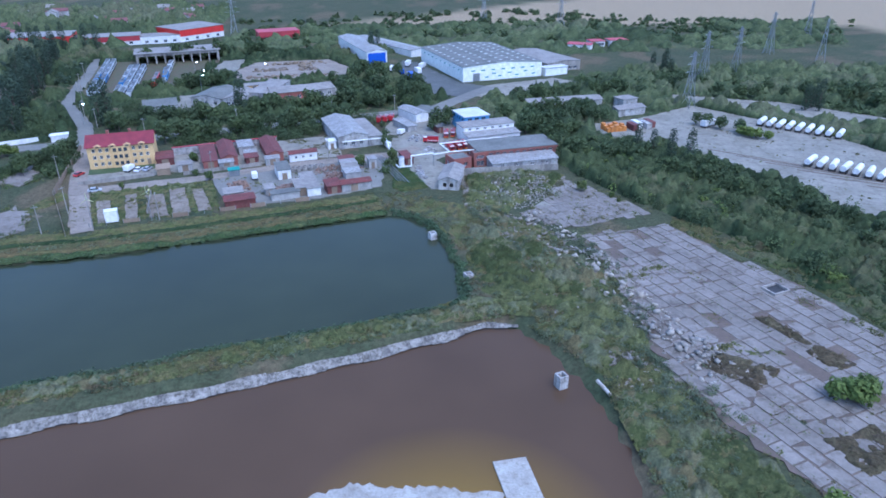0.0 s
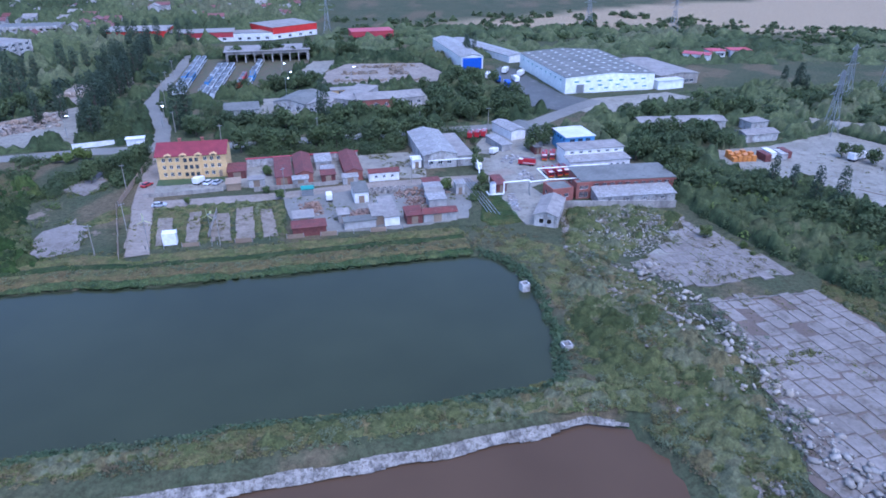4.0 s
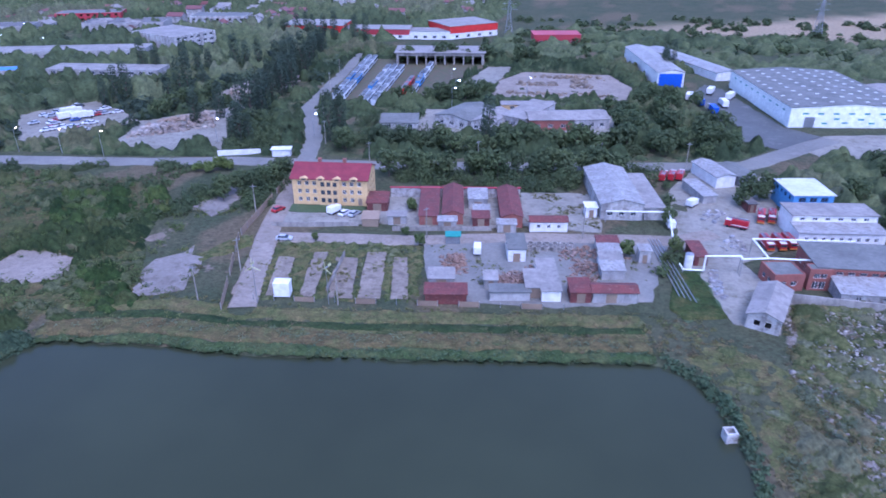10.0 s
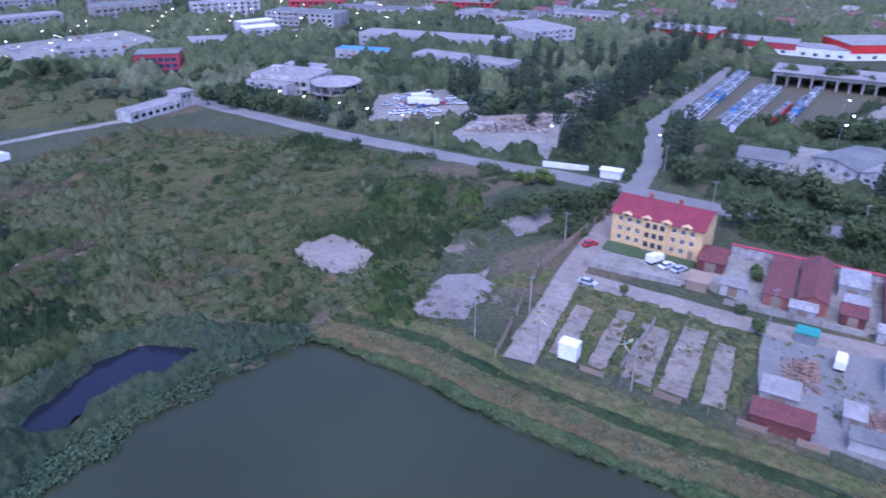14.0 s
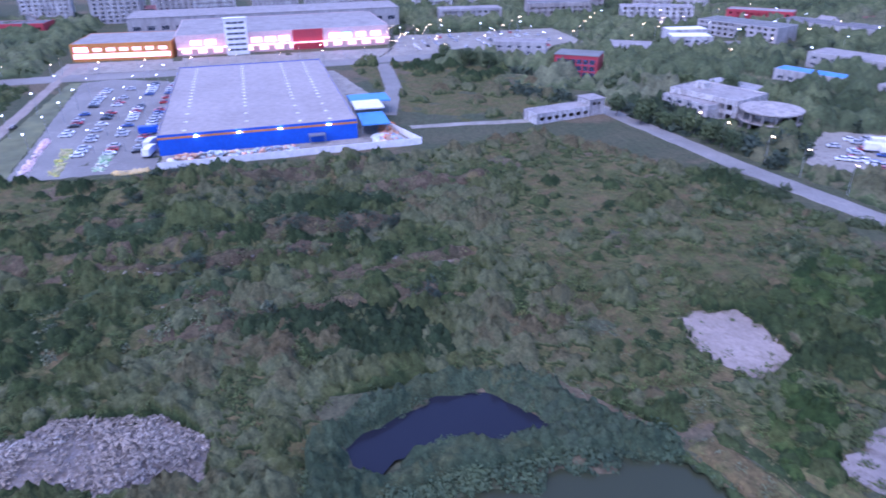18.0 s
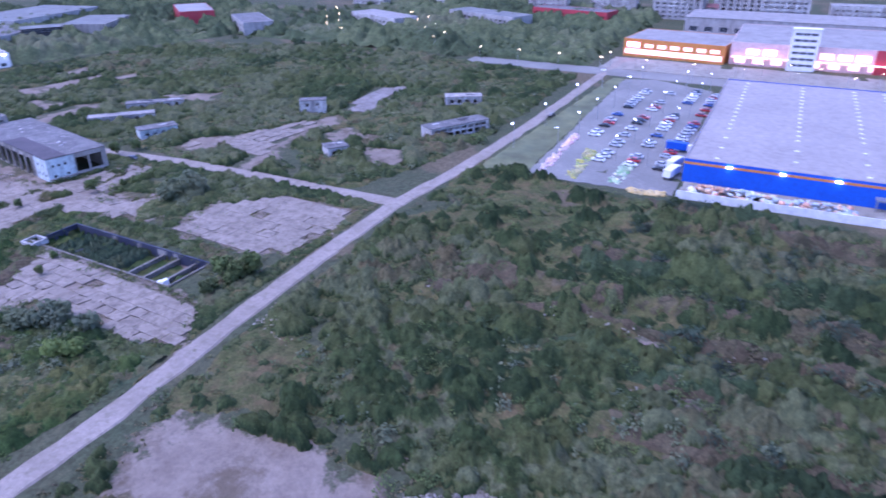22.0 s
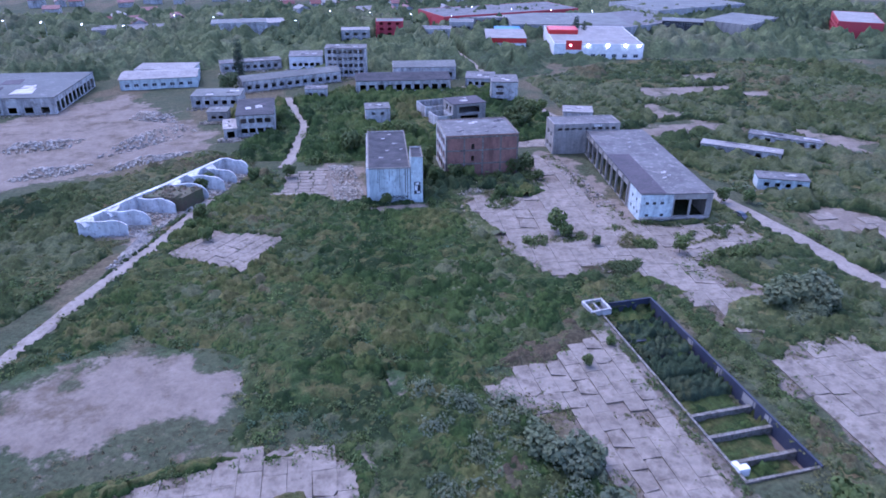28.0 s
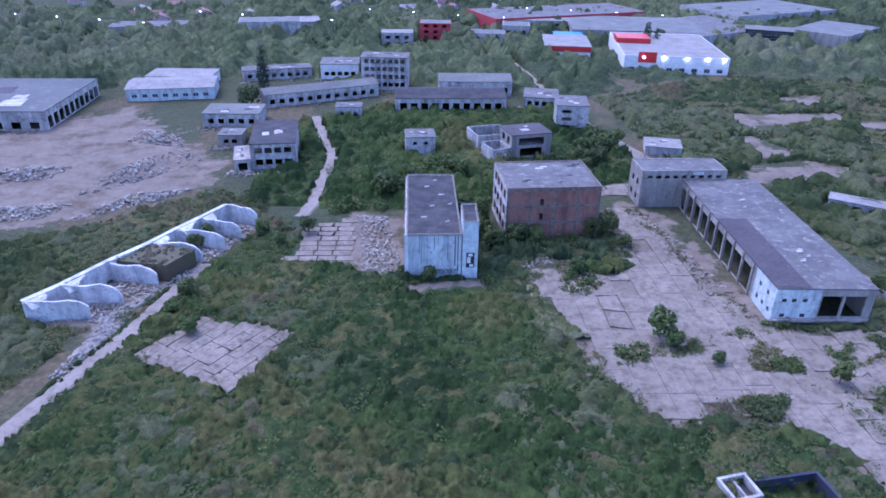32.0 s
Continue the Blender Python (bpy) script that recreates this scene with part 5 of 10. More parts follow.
for x, y, a in ((22, 374, 75), (26, 352, 100), (-296, 20, 170), (-305, 19, 170), (-240, 262, 60), (-236, 256, 60), (141, 226, 30), (-231, 258, 60), (12, 360, 80)):
    copy_thing(lor, pose(x, y, 0.03, 0, 0, a))
blor = lorry(M["white"], M["blue"], "lorry with a blue box in the warehouse yard", 9)
blor.matrix_world = pose(21, 340, 0.03, 0, 0, 100)
copy_thing(blor, pose(16, 352, 0.03, 0, 0, 100))
copy_thing(blor, pose(-322, 17, 0.03, 0, 0, 90))


def tanker():
    root = place("tanker_trailer", 0, 0, 0, 0, "white tank trailer standing in a row", "trailer", "tank trailers")
    part("tank", Geo().tube((-4, 0, 1.9), (4, 0, 1.9), 1.1, sides=14), M["white"], root)
    part("chassis", Geo().box(-4, -0.5, 0.6, 4, 0.5, 0.95), M["black"], root)
    for x in (-3.2, -2.1, -1.0):
        for y in (-1.15, 0.85):
            part("wheel", Geo().tube((x, y, 0.5), (x, y + 0.3, 0.5), 0.5, sides=10), M["black"], root)
    return root


tk = tanker()
tk.matrix_world = pose(165.3, 226, 0.03, 0, 0, 45)
for i in range(1, 9):
    copy_thing(tk, pose(165.3 + i * 2.7, 226 - i * 2.75, 0.03, 0, 0, 45))
for i in range(7):
    copy_thing(tk, pose(155 + i * 2.6, 174 - i * 2.9, 0.03, 0, 0, 40 + 3 * (i % 3)))


def tram(colour, label):
    root = place("tram", 0, 0, 0, 0, label, "tram", "trams in the depot")
    part("body", Geo().prism([(-6.8, -1.0), (-6.4, -1.2), (6.4, -1.2), (6.8, -1.0), (6.8, 1.0), (6.4, 1.2), (-6.4, 1.2), (-6.8, 1.0)], 0.5, 3.1), colour, root)
    part("window_band", Geo().box(-6.3, -1.23, 1.5, 6.3, 1.23, 2.4), M["glass"], root)
    part("roof", Geo().box(-6.3, -1.0, 3.1, 6.3, 1.0, 3.3).box(-1.2, -0.6, 3.3, 1.2, 0.6, 3.7), M["tramroof"], root)
    part("bogie", Geo().box(-5, -0.9, 0.1, -3, 0.9, 0.5).box(3, -0.9, 0.1, 5, 0.9, 0.5), M["black"], root)
    return root


ta = tram(mat("tram_paint", (0.60, 0.62, 0.62), (0.50, 0.53, 0.56), rough=0.35, bump=0.0), "pale blue and white tram on a depot track")
tb = tram(M["red"], "red tram on a depot track")
tc = tram(M["midblue"], "blue tram with a grey roof on a depot track")
first = True
for a, b, n in (((-139, 314), (-157, 404), 6), ((-142.6, 314), (-160.5, 404), 6), ((-121.8, 308), (-134, 384), 5), ((-125.4, 308), (-137.6, 384), 5), ((-129, 312), (-141, 384), 4), ((-111, 329), (-121, 396), 4)):
    hd = span(a, b)[1]
    for i in range(n):
        t = (i + 0.5) / n
        m_ = pose(a[0] + (b[0] - a[0]) * t, a[1] + (b[1] - a[1]) * t, 0.03, 0, 0, hd)
        if first:
            ta.matrix_world, first = m_, False
        else:
            copy_thing(tc if (i * 5 + n) % 7 == 2 else ta, m_)
tc.matrix_world = pose(-117.4, 366, 0.03, 0, 0, 99)
tb.matrix_world = pose(-119, 352, 0.03, 0, 0, 99)
copy_thing(tb, pose(-117, 338, 0.03, 0, 0, 99))


# ---- poles, pylons, lamps ----
def street_lamp(h, glow_mat, label):
    root = place("street_lamp", 0, 0, 0, 0, label, "lamp", "street lamps")
    part("pole", Geo().tube((0, 0, -0.3), (0, 0, h), 0.11, 0.06), M["steel"], root)
    part("arm", Geo().tube((0, 0, h), (1.3, 0, h + 0.25), 0.05), M["steel"], root)
    hd = part("lamp_head", Geo().box(1.1, -0.2, h + 0.12, 1.9, 0.2, h + 0.3), M["steel"], root)
    part("lens", Geo().box(1.15, -0.17, h - 0.05, 1.85, 0.17, h + 0.115), glow_mat, hd)
    return root


lw = street_lamp(8.5, M["lamp"], "street lamp with a glowing amber light")
lc = street_lamp(9.0, M["coldlamp"], "tall lamp with a cold white light in a car park")
amber = [(-236, 214, 100), (-222, 216, 100), (-268, 208, 100), (-254, 210, 100), (-206, 219, 100), (-190, 221, 100)]
amber += [(-428, -110 + 22 * i, 180) for i in range(20)]
amber += [(-452 - 17 * (i % 5), 126 + 11 * i, 90) for i in range(18)] + [(-446 - 3 * (i % 2), -44 + 12 * i, 0) for i in range(14)]
cold = [(-302 - 22 * i, y, 0) for i in range(6) for y in (-19, 1, 11)] + [(-452 - 22 * (i % 3), 140 + 26 * (i // 3), 0) for i in range(12)]
cold += [(-98, 352, 0), (-90, 330, 0), (-60, 344, 0), (-160, 246, 0), (-128, 262, 0), (-88, 316, 0), (-300, -34, 0), (-330, -34, 0), (-365, -34, 0), (-400, -34, 0)]
for src, spots in ((lw, amber), (lc, cold)):
    for i, (x, y, a) in enumerate(spots):
        if i:
            copy_thing(src, pose(x, y, 0, 0, 0, a))
        else:
            src.matrix_world = pose(x, y, 0, 0, 0, a)


def pylon():
    root = place("pylon", 0, 0, 0, 0, "grey lattice power pylon in the fields", "pylon", "power pylons")
    H, legs = 26.0, Geo()
    lv = [(0, 2.6), (8, 1.6), (16, 0.9), (26, 0.35)]
    for sx in (-1, 1):
        for sy in (-1, 1):
            for (z0, w0), (z1, w1) in zip(lv, lv[1:]):
                legs.tube((sx * w0, sy * w0, z0 - 0.3), (sx * w1, sy * w1, z1), 0.13, sides=4)
    part("leg_frame", legs, M["steel"], root)
    br = Geo()
    for (z0, w0), (z1, w1) in zip(lv, lv[1:]):
        for s in (-1, 1):
            for q in (-1, 1):
                br.tube((q * w0, s * w0, z0), (-q * w1, s * w1, z1), 0.07, sides=4)
                br.tube((s * w0, q * w0, z0), (s * w1, -q * w1, z1), 0.07, sides=4)
    part("bracing", br, M["steel"], root)
    for z, w in ((17, 5.5), (20.5, 4.6), (24, 3.6)):
        part("cross_arm", Geo().tube((-w, 0, z), (w, 0, z), 0.12, sides=4).tube((-w, 0, z), (0, 0, z + 1.6), 0.07, sides=4).tube((w, 0, z), (0, 0, z + 1.6), 0.07, sides=4), M["steel"], root)
    return root


py = pylon()
for i, (x, y, a) in enumerate(((206, 328, 30), (146, 258, 30), (259, 385, 30), (158, 526, 20), (275, 354, 60), (181, 316, 30), (320, 440, 40), (100, 560, 20), (-100, 505, 0))):
    if i:
        copy_thing(py, pose(x, y, 0, 0, 0, a))
    else:
        py.matrix_world = pose(x, y, 0, 0, 0, a)

tp = place("power_pole", 0, 0, 0, 0, "grey concrete power pole with a cross arm", "pole", "power poles")
part("pole", Geo().tube((0, 0, -0.3), (0, 0, 9), 0.16, 0.1), M["concrete"], tp)
part("cross_arm", Geo().box(-0.9, -0.06, 8.3, 0.9, 0.06, 8.45), M["steel"], tp)
poles = [(-112, 190), (-60, 188), (-20, 199), (-95, 236), (-60, 247), (-20, 256), (8, 264), (-120, 255), (-138, 292), (-152, 330), (-130, 270), (-146, 310), (-160, 360), (-98, 158), (-69, 150), (-100, 143)]
for i, (x, y) in enumerate(poles):
    if i:
        copy_thing(tp, pose(x, y, 0, 0, 0, 15 + 40 * (i % 3)))
    else:
        tp.matrix_world = pose(x, y, 0, 0, 0, 15)
wt = place("wind_turbine", 0, 0, 0, 0, "small wind turbine with pale yellow blades on a mast", "turbine", "small wind turbines")
part("mast", Geo().tube((0, 0, -0.3), (0, 0, 9.0), 0.09, 0.06), M["steel"], wt)
part("hub", Geo().tube((0, -0.4, 9.1), (0, 0.7, 9.1), 0.16), M["steel"], wt)
vane = mat("blade_paint", (0.65, 0.65, 0.35), bump=0)
part("tail_vane", Geo().box(-0.03, 0.7, 8.9, 0.03, 1.7, 9.6), vane, wt)
for k in range(3):
    a = math.radians(90 + 120 * k)
    b = Geo().face((0.1 * math.sin(a), -0.42, 9.1 - 0.1 * math.cos(a)), (2.0 * math.cos(a) + 0.06 * math.sin(a), -0.42, 9.1 + 2.0 * math.sin(a)), (2.0 * math.cos(a) - 0.1 * math.sin(a), -0.36, 9.1 + 2.0 * math.sin(a) + 0.1 * math.cos(a)), (-0.12 * math.sin(a), -0.36, 9.1 + 0.12 * math.cos(a)))
    part("blade", b, vane, wt)
wt.matrix_world = pose(-86.8, 146, 0, 0, 0, 20)
copy_thing(wt, pose(-71.1, 149.8, 0, 0, 0, -15))


# ---- the ruined works ----
def stack(n, L, w, lo, step, tall, m=1.0):
    return [q for k in range(n[1]) for q in row_holes(L, n[0], w, lo + step * k, lo + step * k + tall, m)]


wbk = building("white_block", (-139.5, -171.6), (-150.4, -170.0), 33, 9.4, M["paleblue"], M["darkroof"], "flat", 0, {"left": stack((8, 3), 33, 2.6, 1.0, 3.05, 1.6), "right": stack((8, 3), 33, 2.6, 1.0, 3.05, 1.6)}, False, "derelict pale blue three-storey block with empty windows", "ruin", parapet=0.24, floors=(3.0, 6.1))
tower = building("stair_tower", (-150.6, -170.0), (-153.7, -169.5), 9, 12.0, M["paleblue"], M["darkroof"], "flat", 0, {"left": row_holes(9, 2, 1.2, 4.0, 5.4) + row_holes(9, 2, 1.2, 7.4, 8.8)}, False, "derelict pale blue stair tower", "ruin", parapet=0.4, floors=(3.2, 6.6))
mk = Geo()
for i in range(6):
    x = 5.6 + i * 0.82
    mk.box(x, -0.012, 0.7 + 0.12 * (i % 2), x + 0.2, -0.003, 2.0).box(x + 0.45, -0.013, 0.8, x + 0.62, -0.004, 1.9 + 0.15 * (i % 3)).box(x, -0.014, 1.25 + 0.3 * (i % 2), x + 0.6, -0.005, 1.45 + 0.3 * (i % 2))
part("painted_marks", mk, M["black"], wbk, "dark spray-painted bars")
part("mark_backing", Geo().box(0.8, -0.009, 2.2, 2.5, -0.002, 5.6), M["black"], tower)
part("painted_marks", Geo().box(1.0, -0.012, 3.2, 1.7, -0.003, 4.6).box(1.2, -0.014, 4.8, 2.1, -0.004, 5.4).box(1.5, -0.012, 2.4, 2.3, -0.003, 3.0), M["white"], tower)
for i in range(8):
    part("pilaster", Geo().box(-0.5, 0.4 + i * 4.55, 0, -0.004, 0.9 + i * 4.55, 9.3), M["plaster"], wbk)
for z in (2.75, 5.8, 8.85):
    part("ledge", Geo().box(-0.3, 0.1, z, -0.004, 32.9, z + 0.25), M["plaster"], wbk)
part("end_rib", Geo().box(-0.35, -0.12, 0, 0.3, -0.004, 9.8), M["white"], wbk)
for x, y, s in ((3, 8, 0.8), (5, 14, 0.6), (7, 20, 0.9), (4, 25, 0.7), (8, 6, 0.5), (6, 29, 0.6), (9, 15, 0.5)):
    part("roof_debris", Geo().box(x, y, 9.66, x + s, y + s * 0.7, 9.66 + s * 0.2).box(x + s, y + 0.3, 9.66, x + s * 1.6, y + 0.7, 9.78), M["rubble"], wbk)
for x, z, w_ in ((2.5, 5.6, 0.12), (2.9, 3.0, 0.1), (5.5, 6.2, 0.14), (8.2, 4.0, 0.12), (9.6, 2.6, 0.3), (10.2, 1.6, 0.25), (6.3, 7.6, 0.1), (4.1, 8.0, 0.1)):
    part("stain", Geo().box(x, -0.008, z, x + w_, -0.002, 9.4), M["greyroof"], wbk)
part("worn_edge", Geo().box(0.0, -0.03, 9.35, 11.0, -0.003, 9.72), M["concrete"], wbk)
rim_cap(wbk, 11.02, 33, 9.74, M["kerb"])
rim_cap(tower, 3.14, 9, 12.5, M["kerb"])
bb = building("brick_block", (-164.0, -185.6), (-185.3, -183.8), 17, 12.0, M["oldbrick"], M["ruinroof"], "flat", 0, {"left": stack((4, 3), 17, 2.6, 1.2, 3.8, 2.2), "right": stack((4, 3), 17, 2.6, 1.2, 3.8, 2.2), "front": [(7.5, 8.5, 0.3, 2.4), (7.5, 8.4, 4.6, 6.2), (7.5, 8.4, 8.2, 9.8)]}, False, "derelict red brick block with a concrete frame", "ruin", parapet=0.3, floors=(3.9, 7.8))
for u in (0, 5.2, 10.6, 15.9, 20.9):
    part("column", Geo().box(u, -0.12, 0, u + 0.42, -0.004, 11.95), M["kerb"], bb)
for z in (3.7, 7.7, 11.6):
    part("beam", Geo().box(0.0, -0.1, z, 21.3, -0.003, z + 0.4), M["kerb"], bb)
for i, (x, y, s) in enumerate(((4, 4, 1.4), (9, 12, 1.8), (15, 7, 1.1), (17, 13, 2.0), (6, 14, 1.2), (12, 3, 0.9))):
    part("roof_debris", Geo().box(x, y, 12.24, x + s, y + s * 0.5, 12.3).box(x + s * 0.7, y + s * 0.6, 12.24, x + s * 1.6, y + s, 12.33), M[("darkroof", "rubble", "brownfelt")[i % 3]], bb)
rim_cap(bb, 21.38, 17, 12.4, M["kerb"])
skin = Geo()
wall(skin, (-0.06, 17), (-0.06, 0), -0.3, 12.28, stack((4, 3), 17, 2.6, 1.2, 3.8, 2.2), 0.055)
part("side_plaster", skin, M["plaster"], bb, "stained white plaster")
for i in range(4):
    part("side_beam", Geo().box(-0.16, 0.1, (0.0, 3.7, 7.7, 11.6)[i], -0.064, 16.9, (0.6, 4.2, 8.2, 12.0)[i]), M["plaster"], bb)

hl = building("long_hall", (-203.6, -144.4), (-221.6, -141.2), 54, 7.0, M["concrete"], M["ruinroof"], "flat", 0, {"left": row_holes(44, 9, 4.2, 0.0, 5.4, 0.5), "front": [(8.6, 12.4, 1.2, 5.6), (12.9, 16.8, 1.2, 5.6)] + row_holes(8, 3, 0.7, 4.4, 5.0, 0.6)}, False, "long derelict hall with an open colonnade and flat roof", "ruin", over=0.15)
for i in range(10):
    part("column", Geo().box(-0.35, 9.8 + i * 4.85, 0, 0.0 - 0.004, 10.3 + i * 4.85, 6.9), M["concrete"], hl)
part("end_plaster", Geo().box(0.0, -0.1, 0, 8.2, -0.004, 6.95).box(-0.1, 0.0, 0, -0.004, 8.5, 6.95), M["paleblue"], hl, "pale blue flaking plaster")
# Thin dark sheets on the plaster stand in for the shade inside empty windows.
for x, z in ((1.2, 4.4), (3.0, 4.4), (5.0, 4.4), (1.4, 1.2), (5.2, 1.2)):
    part("window_hole", Geo().box(x, -0.11, z, x + 0.9, -0.103, z + 0.7), M["holeshade"], hl)
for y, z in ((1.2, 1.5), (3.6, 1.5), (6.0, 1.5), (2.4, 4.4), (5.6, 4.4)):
    part("window_hole", Geo().box(-0.11, y, z, -0.103, y + 0.9, z + 0.8), M["holeshade"], hl)
part("low_roof", Geo().box(-0.3, 0.2, 7.3, 6.2, 30, 7.40), M["brownfelt"], hl, "darker worn roof felt")
part("ledge", Geo().box(0, -1.0, 0.6, 18.2, -0.12, 1.0), M["concrete"], hl)
for x, y, s in ((9, 10, 0.9), (11, 12, 0.7), (10, 14, 1.1), (14, 20, 0.6), (8, 36, 0.7), (9, 40, 0.9)):
    part("roof_debris", Geo().box(x, y, 7.34, x + s, y + s * 0.6, 7.34 + s * 0.2).box(x + s * 0.8, y + s, 7.34, x + s * 1.5, y + s * 1.4, 7.44), M["rubble"], hl)
he = building("hall_end_block", (-202.4, -198.6), (-223.8, -195.8), 9, 9.2, M["concrete"], M["ruinroof"], "flat", 0, {"front": row_holes(21.6, 9, 1.3, 7.5, 8.3), "left": row_holes(9, 2, 1.6, 1.2, 2.8) + row_holes(9, 2, 1.6, 5.0, 6.6)}, False, "taller concrete end block of the long hall", "ruin", parapet=0.4)
mk = Geo()
for i in range(5):
    mk.box(13.0 + i * 0.55, -0.012, 8.5, 13.3 + i * 0.55, -0.004, 9.2)
part("painted_marks", mk, M["white"], he)
part("painted_marks", Geo().box(5, 38.5, 7.235, 5.4, 40.2, 7.245).box(5.9, 38.5, 7.235, 6.3, 40.2, 7.245).box(6.9, 38.5, 7.235, 8.0, 38.9, 7.245), M["white"], hl)

RU = [
    ("office_ruin", (-105.0, -239.6), (-117.6, -239.2), 22, 7.2, "plaster", "darkroof", {"front": stack((4, 2), 12.6, 2.0, 1.2, 3.4, 1.6), "left": stack((6, 2), 22, 2.0, 1.2, 3.4, 1.6)}, "two-storey derelict office with a holed dark roof"),
    ("side_ruin", (-100.6, -238.4), (-105.0, -238.6), 12, 3.2, "plaster", "concrete", {"front": row_holes(4.4, 1, 2.4, 0.2, 2.4)}, "low derelict wing with an open front"),
    ("cube_ruin", (-149.6, -245.0), (-158.3, -244.2), 8, 5.4, "plaster", "ruinroof", {"front": row_holes(8.7, 2, 1.2, 3.2, 4.2)}, "small pale derelict cube house"),
    ("frame_ruin", (-180.0, -237.5), (-192.5, -238.6), 10, 7.0, "concrete", "brownfelt", {"front": row_holes(12.5, 1, 7.0, 0.6, 3.0) + row_holes(12.5, 1, 8.0, 3.8, 6.2), "left": row_holes(10, 2, 2.4, 3.8, 6.0)}, "derelict concrete frame house with open floors"),
    ("shell_ruin", (-174.0, -236.0), (-180.0, -237.2), 8, 3.6, "plaster", "concrete", {"front": row_holes(6, 2, 1.4, 0.8, 2.4)}, "broken white shell of a shed"),
    ("gable_ruin", (-172.0, -247.0), (-183.0, -248.4), 10, 4.4, "plaster", "concrete", {"front": row_holes(11, 3, 1.6, 0.8, 2.6)}, "roofless white gabled ruin"),
    ("white_house_ruin", (-202.0, -261.4), (-212.0, -258.6), 13, 8.8, "plaster", "ruinroof", {"front": stack((1, 3), 6.5, 3.0, 1.2, 2.6, 1.2), "left": stack((4, 3), 13, 1.6, 1.2, 2.6, 1.2)}, "white three-storey derelict house"),
    ("low_roof_ruin", (-222.0, -236.0), (-232.0, -232.0), 9, 2.4, "plaster", "palefelt", {}, "low derelict shed with a broken white roof"),
    ("gate_ruin", (-130.8, -285.2), (-139.5, -284.0), 6, 4.2, "plaster", "ruinroof", {"front": row_holes(8.7, 3, 1.2, 1.0, 2.8)}, "small white derelict gatehouse"),
    ("long_shed_ruin", (-87.0, -283.0), (-105.4, -280.2), 12, 4.2, "plaster", "greyroof", {"front": row_holes(18.6, 5, 1.8, 1.0, 2.6)}, "low derelict hall with a grey roof"),
    ("long_row_ruin", (-106.3, -303.0), (-148.6, -315.0), 9, 4.4, "plaster", "greyroof", {"front": row_holes(44, 12, 1.8, 1.0, 2.8)}, "very long low derelict hall with empty windows"),
    ("dark_roof_ruin", (-152.2, -291.0), (-191.6, -285.6), 16, 5.0, "plaster", "darkroof", {"front": row_holes(39.8, 10, 2.4, 1.0, 3.4)}, "long derelict hall with a black roof"),
    ("far_row_ruin", (-172.0, -312.0), (-200.0, -308.0), 14, 5.4, "plaster", "greyroof", {"front": row_holes(28.3, 8, 2.0, 1.0, 3.2)}, "long pale derelict hall with empty windows"),
    ("frame_block", (-143.0, -326.0), (-161.1, -322.2), 10, 12.5, "plaster", "ruinroof", {"front": stack((7, 4), 18.5, 1.7, 1.2, 3.0, 1.7), "left": stack((3, 4), 10, 1.7, 1.2, 3.0, 1.7)}, "four-storey derelict concrete block with empty windows"),
    ("pale_hall_ruin", (-127.5, -345.0), (-143.3, -343.4), 14, 6.0, "white", "ruinroof", {"front": row_holes(15.8, 5, 1.8, 1.4, 3.0)}, "pale flat-roofed hall among the ruins"),
    ("low_bank_ruin", (-94.0, -262.0), (-101.0, -261.0), 7, 3.2, "concrete", "greyroof", {"front": row_holes(7, 2, 1.6, 0.8, 2.0)}, "overgrown small concrete ruin"),
    ("row_ruin", (-96.0, -345.0), (-124.0, -349.0), 8, 4.0, "plaster", "ruinroof", {"front": row_holes(28, 8, 1.8, 1.0, 2.6)}, "long low derelict row with empty windows"),
    ("wing_ruin", (-200.0, -292.0), (-212.0, -288.0), 14, 3.6, "plaster", "ruinroof", {"front": row_holes(12.6, 4, 1.6, 0.8, 2.4)}, "low white derelict wing"),
    ("east_hangar", (-2.0, -290.0), (-38.6, -285.4), 44, 6.0, "plaster", "asphalt", {"front": row_holes(36.9, 6, 3.0, 0.4, 2.6), "right": row_holes(44, 10, 3.2, 0.2, 4.0)}, "wide low hangar with a dark grey roof and open side bays"),
    ("hut_west", (-247, -157), (-259, -151), 6, 3.0, "paleblue", "ruinroof", {"front": row_holes(13.4, 4, 1.4, 0.9, 2.2)}, "pale blue flat-roofed hut among weeds"),
    ("hut_west", (-301, -128), (-307, -119.6), 5, 5.2, "plaster", "ruinroof", {"front": row_holes(10, 2, 1.2, 3.0, 4.2)}, "tall white derelict hut among bushes"),
    ("row_west", (-250, -190), (-268, -174), 5, 2.6, "plaster", "palefelt", {"front": row_holes(24, 6, 1.8, 0.6, 2.0)}, "broken white row of sheds among bushes"),
    ("row_west", (-272, -196), (-288, -180), 5, 2.6, "plaster", "ruinroof", {"front": row_holes(22.6, 6, 1.8, 0.6, 2.0)}, "broken white row of sheds among trees"),
    ("ruin_west", (-294, -63), (-316, -51), 7, 4.0, "plaster", "ruinroof", {"front": row_holes(25, 8, 2.2, 0.5, 1.8) + row_holes(25, 8, 2.2, 2.4, 3.4)}, "two-level derelict shell with open bays"),
    ("ruin_west", (-341, -83), (-349, -70), 6, 3.2, "plaster", "concrete", {"front": row_holes(15, 4, 1.8, 0.6, 2.2)}, "small derelict shell among bushes"),
    ("ruin_west", (-262, -84), (-268, -80), 6, 3.0, "plaster", "ruinroof", {"front": row_holes(7.2, 2, 1.6, 0.6, 2.0)}, "small derelict hut beside the road"),
]
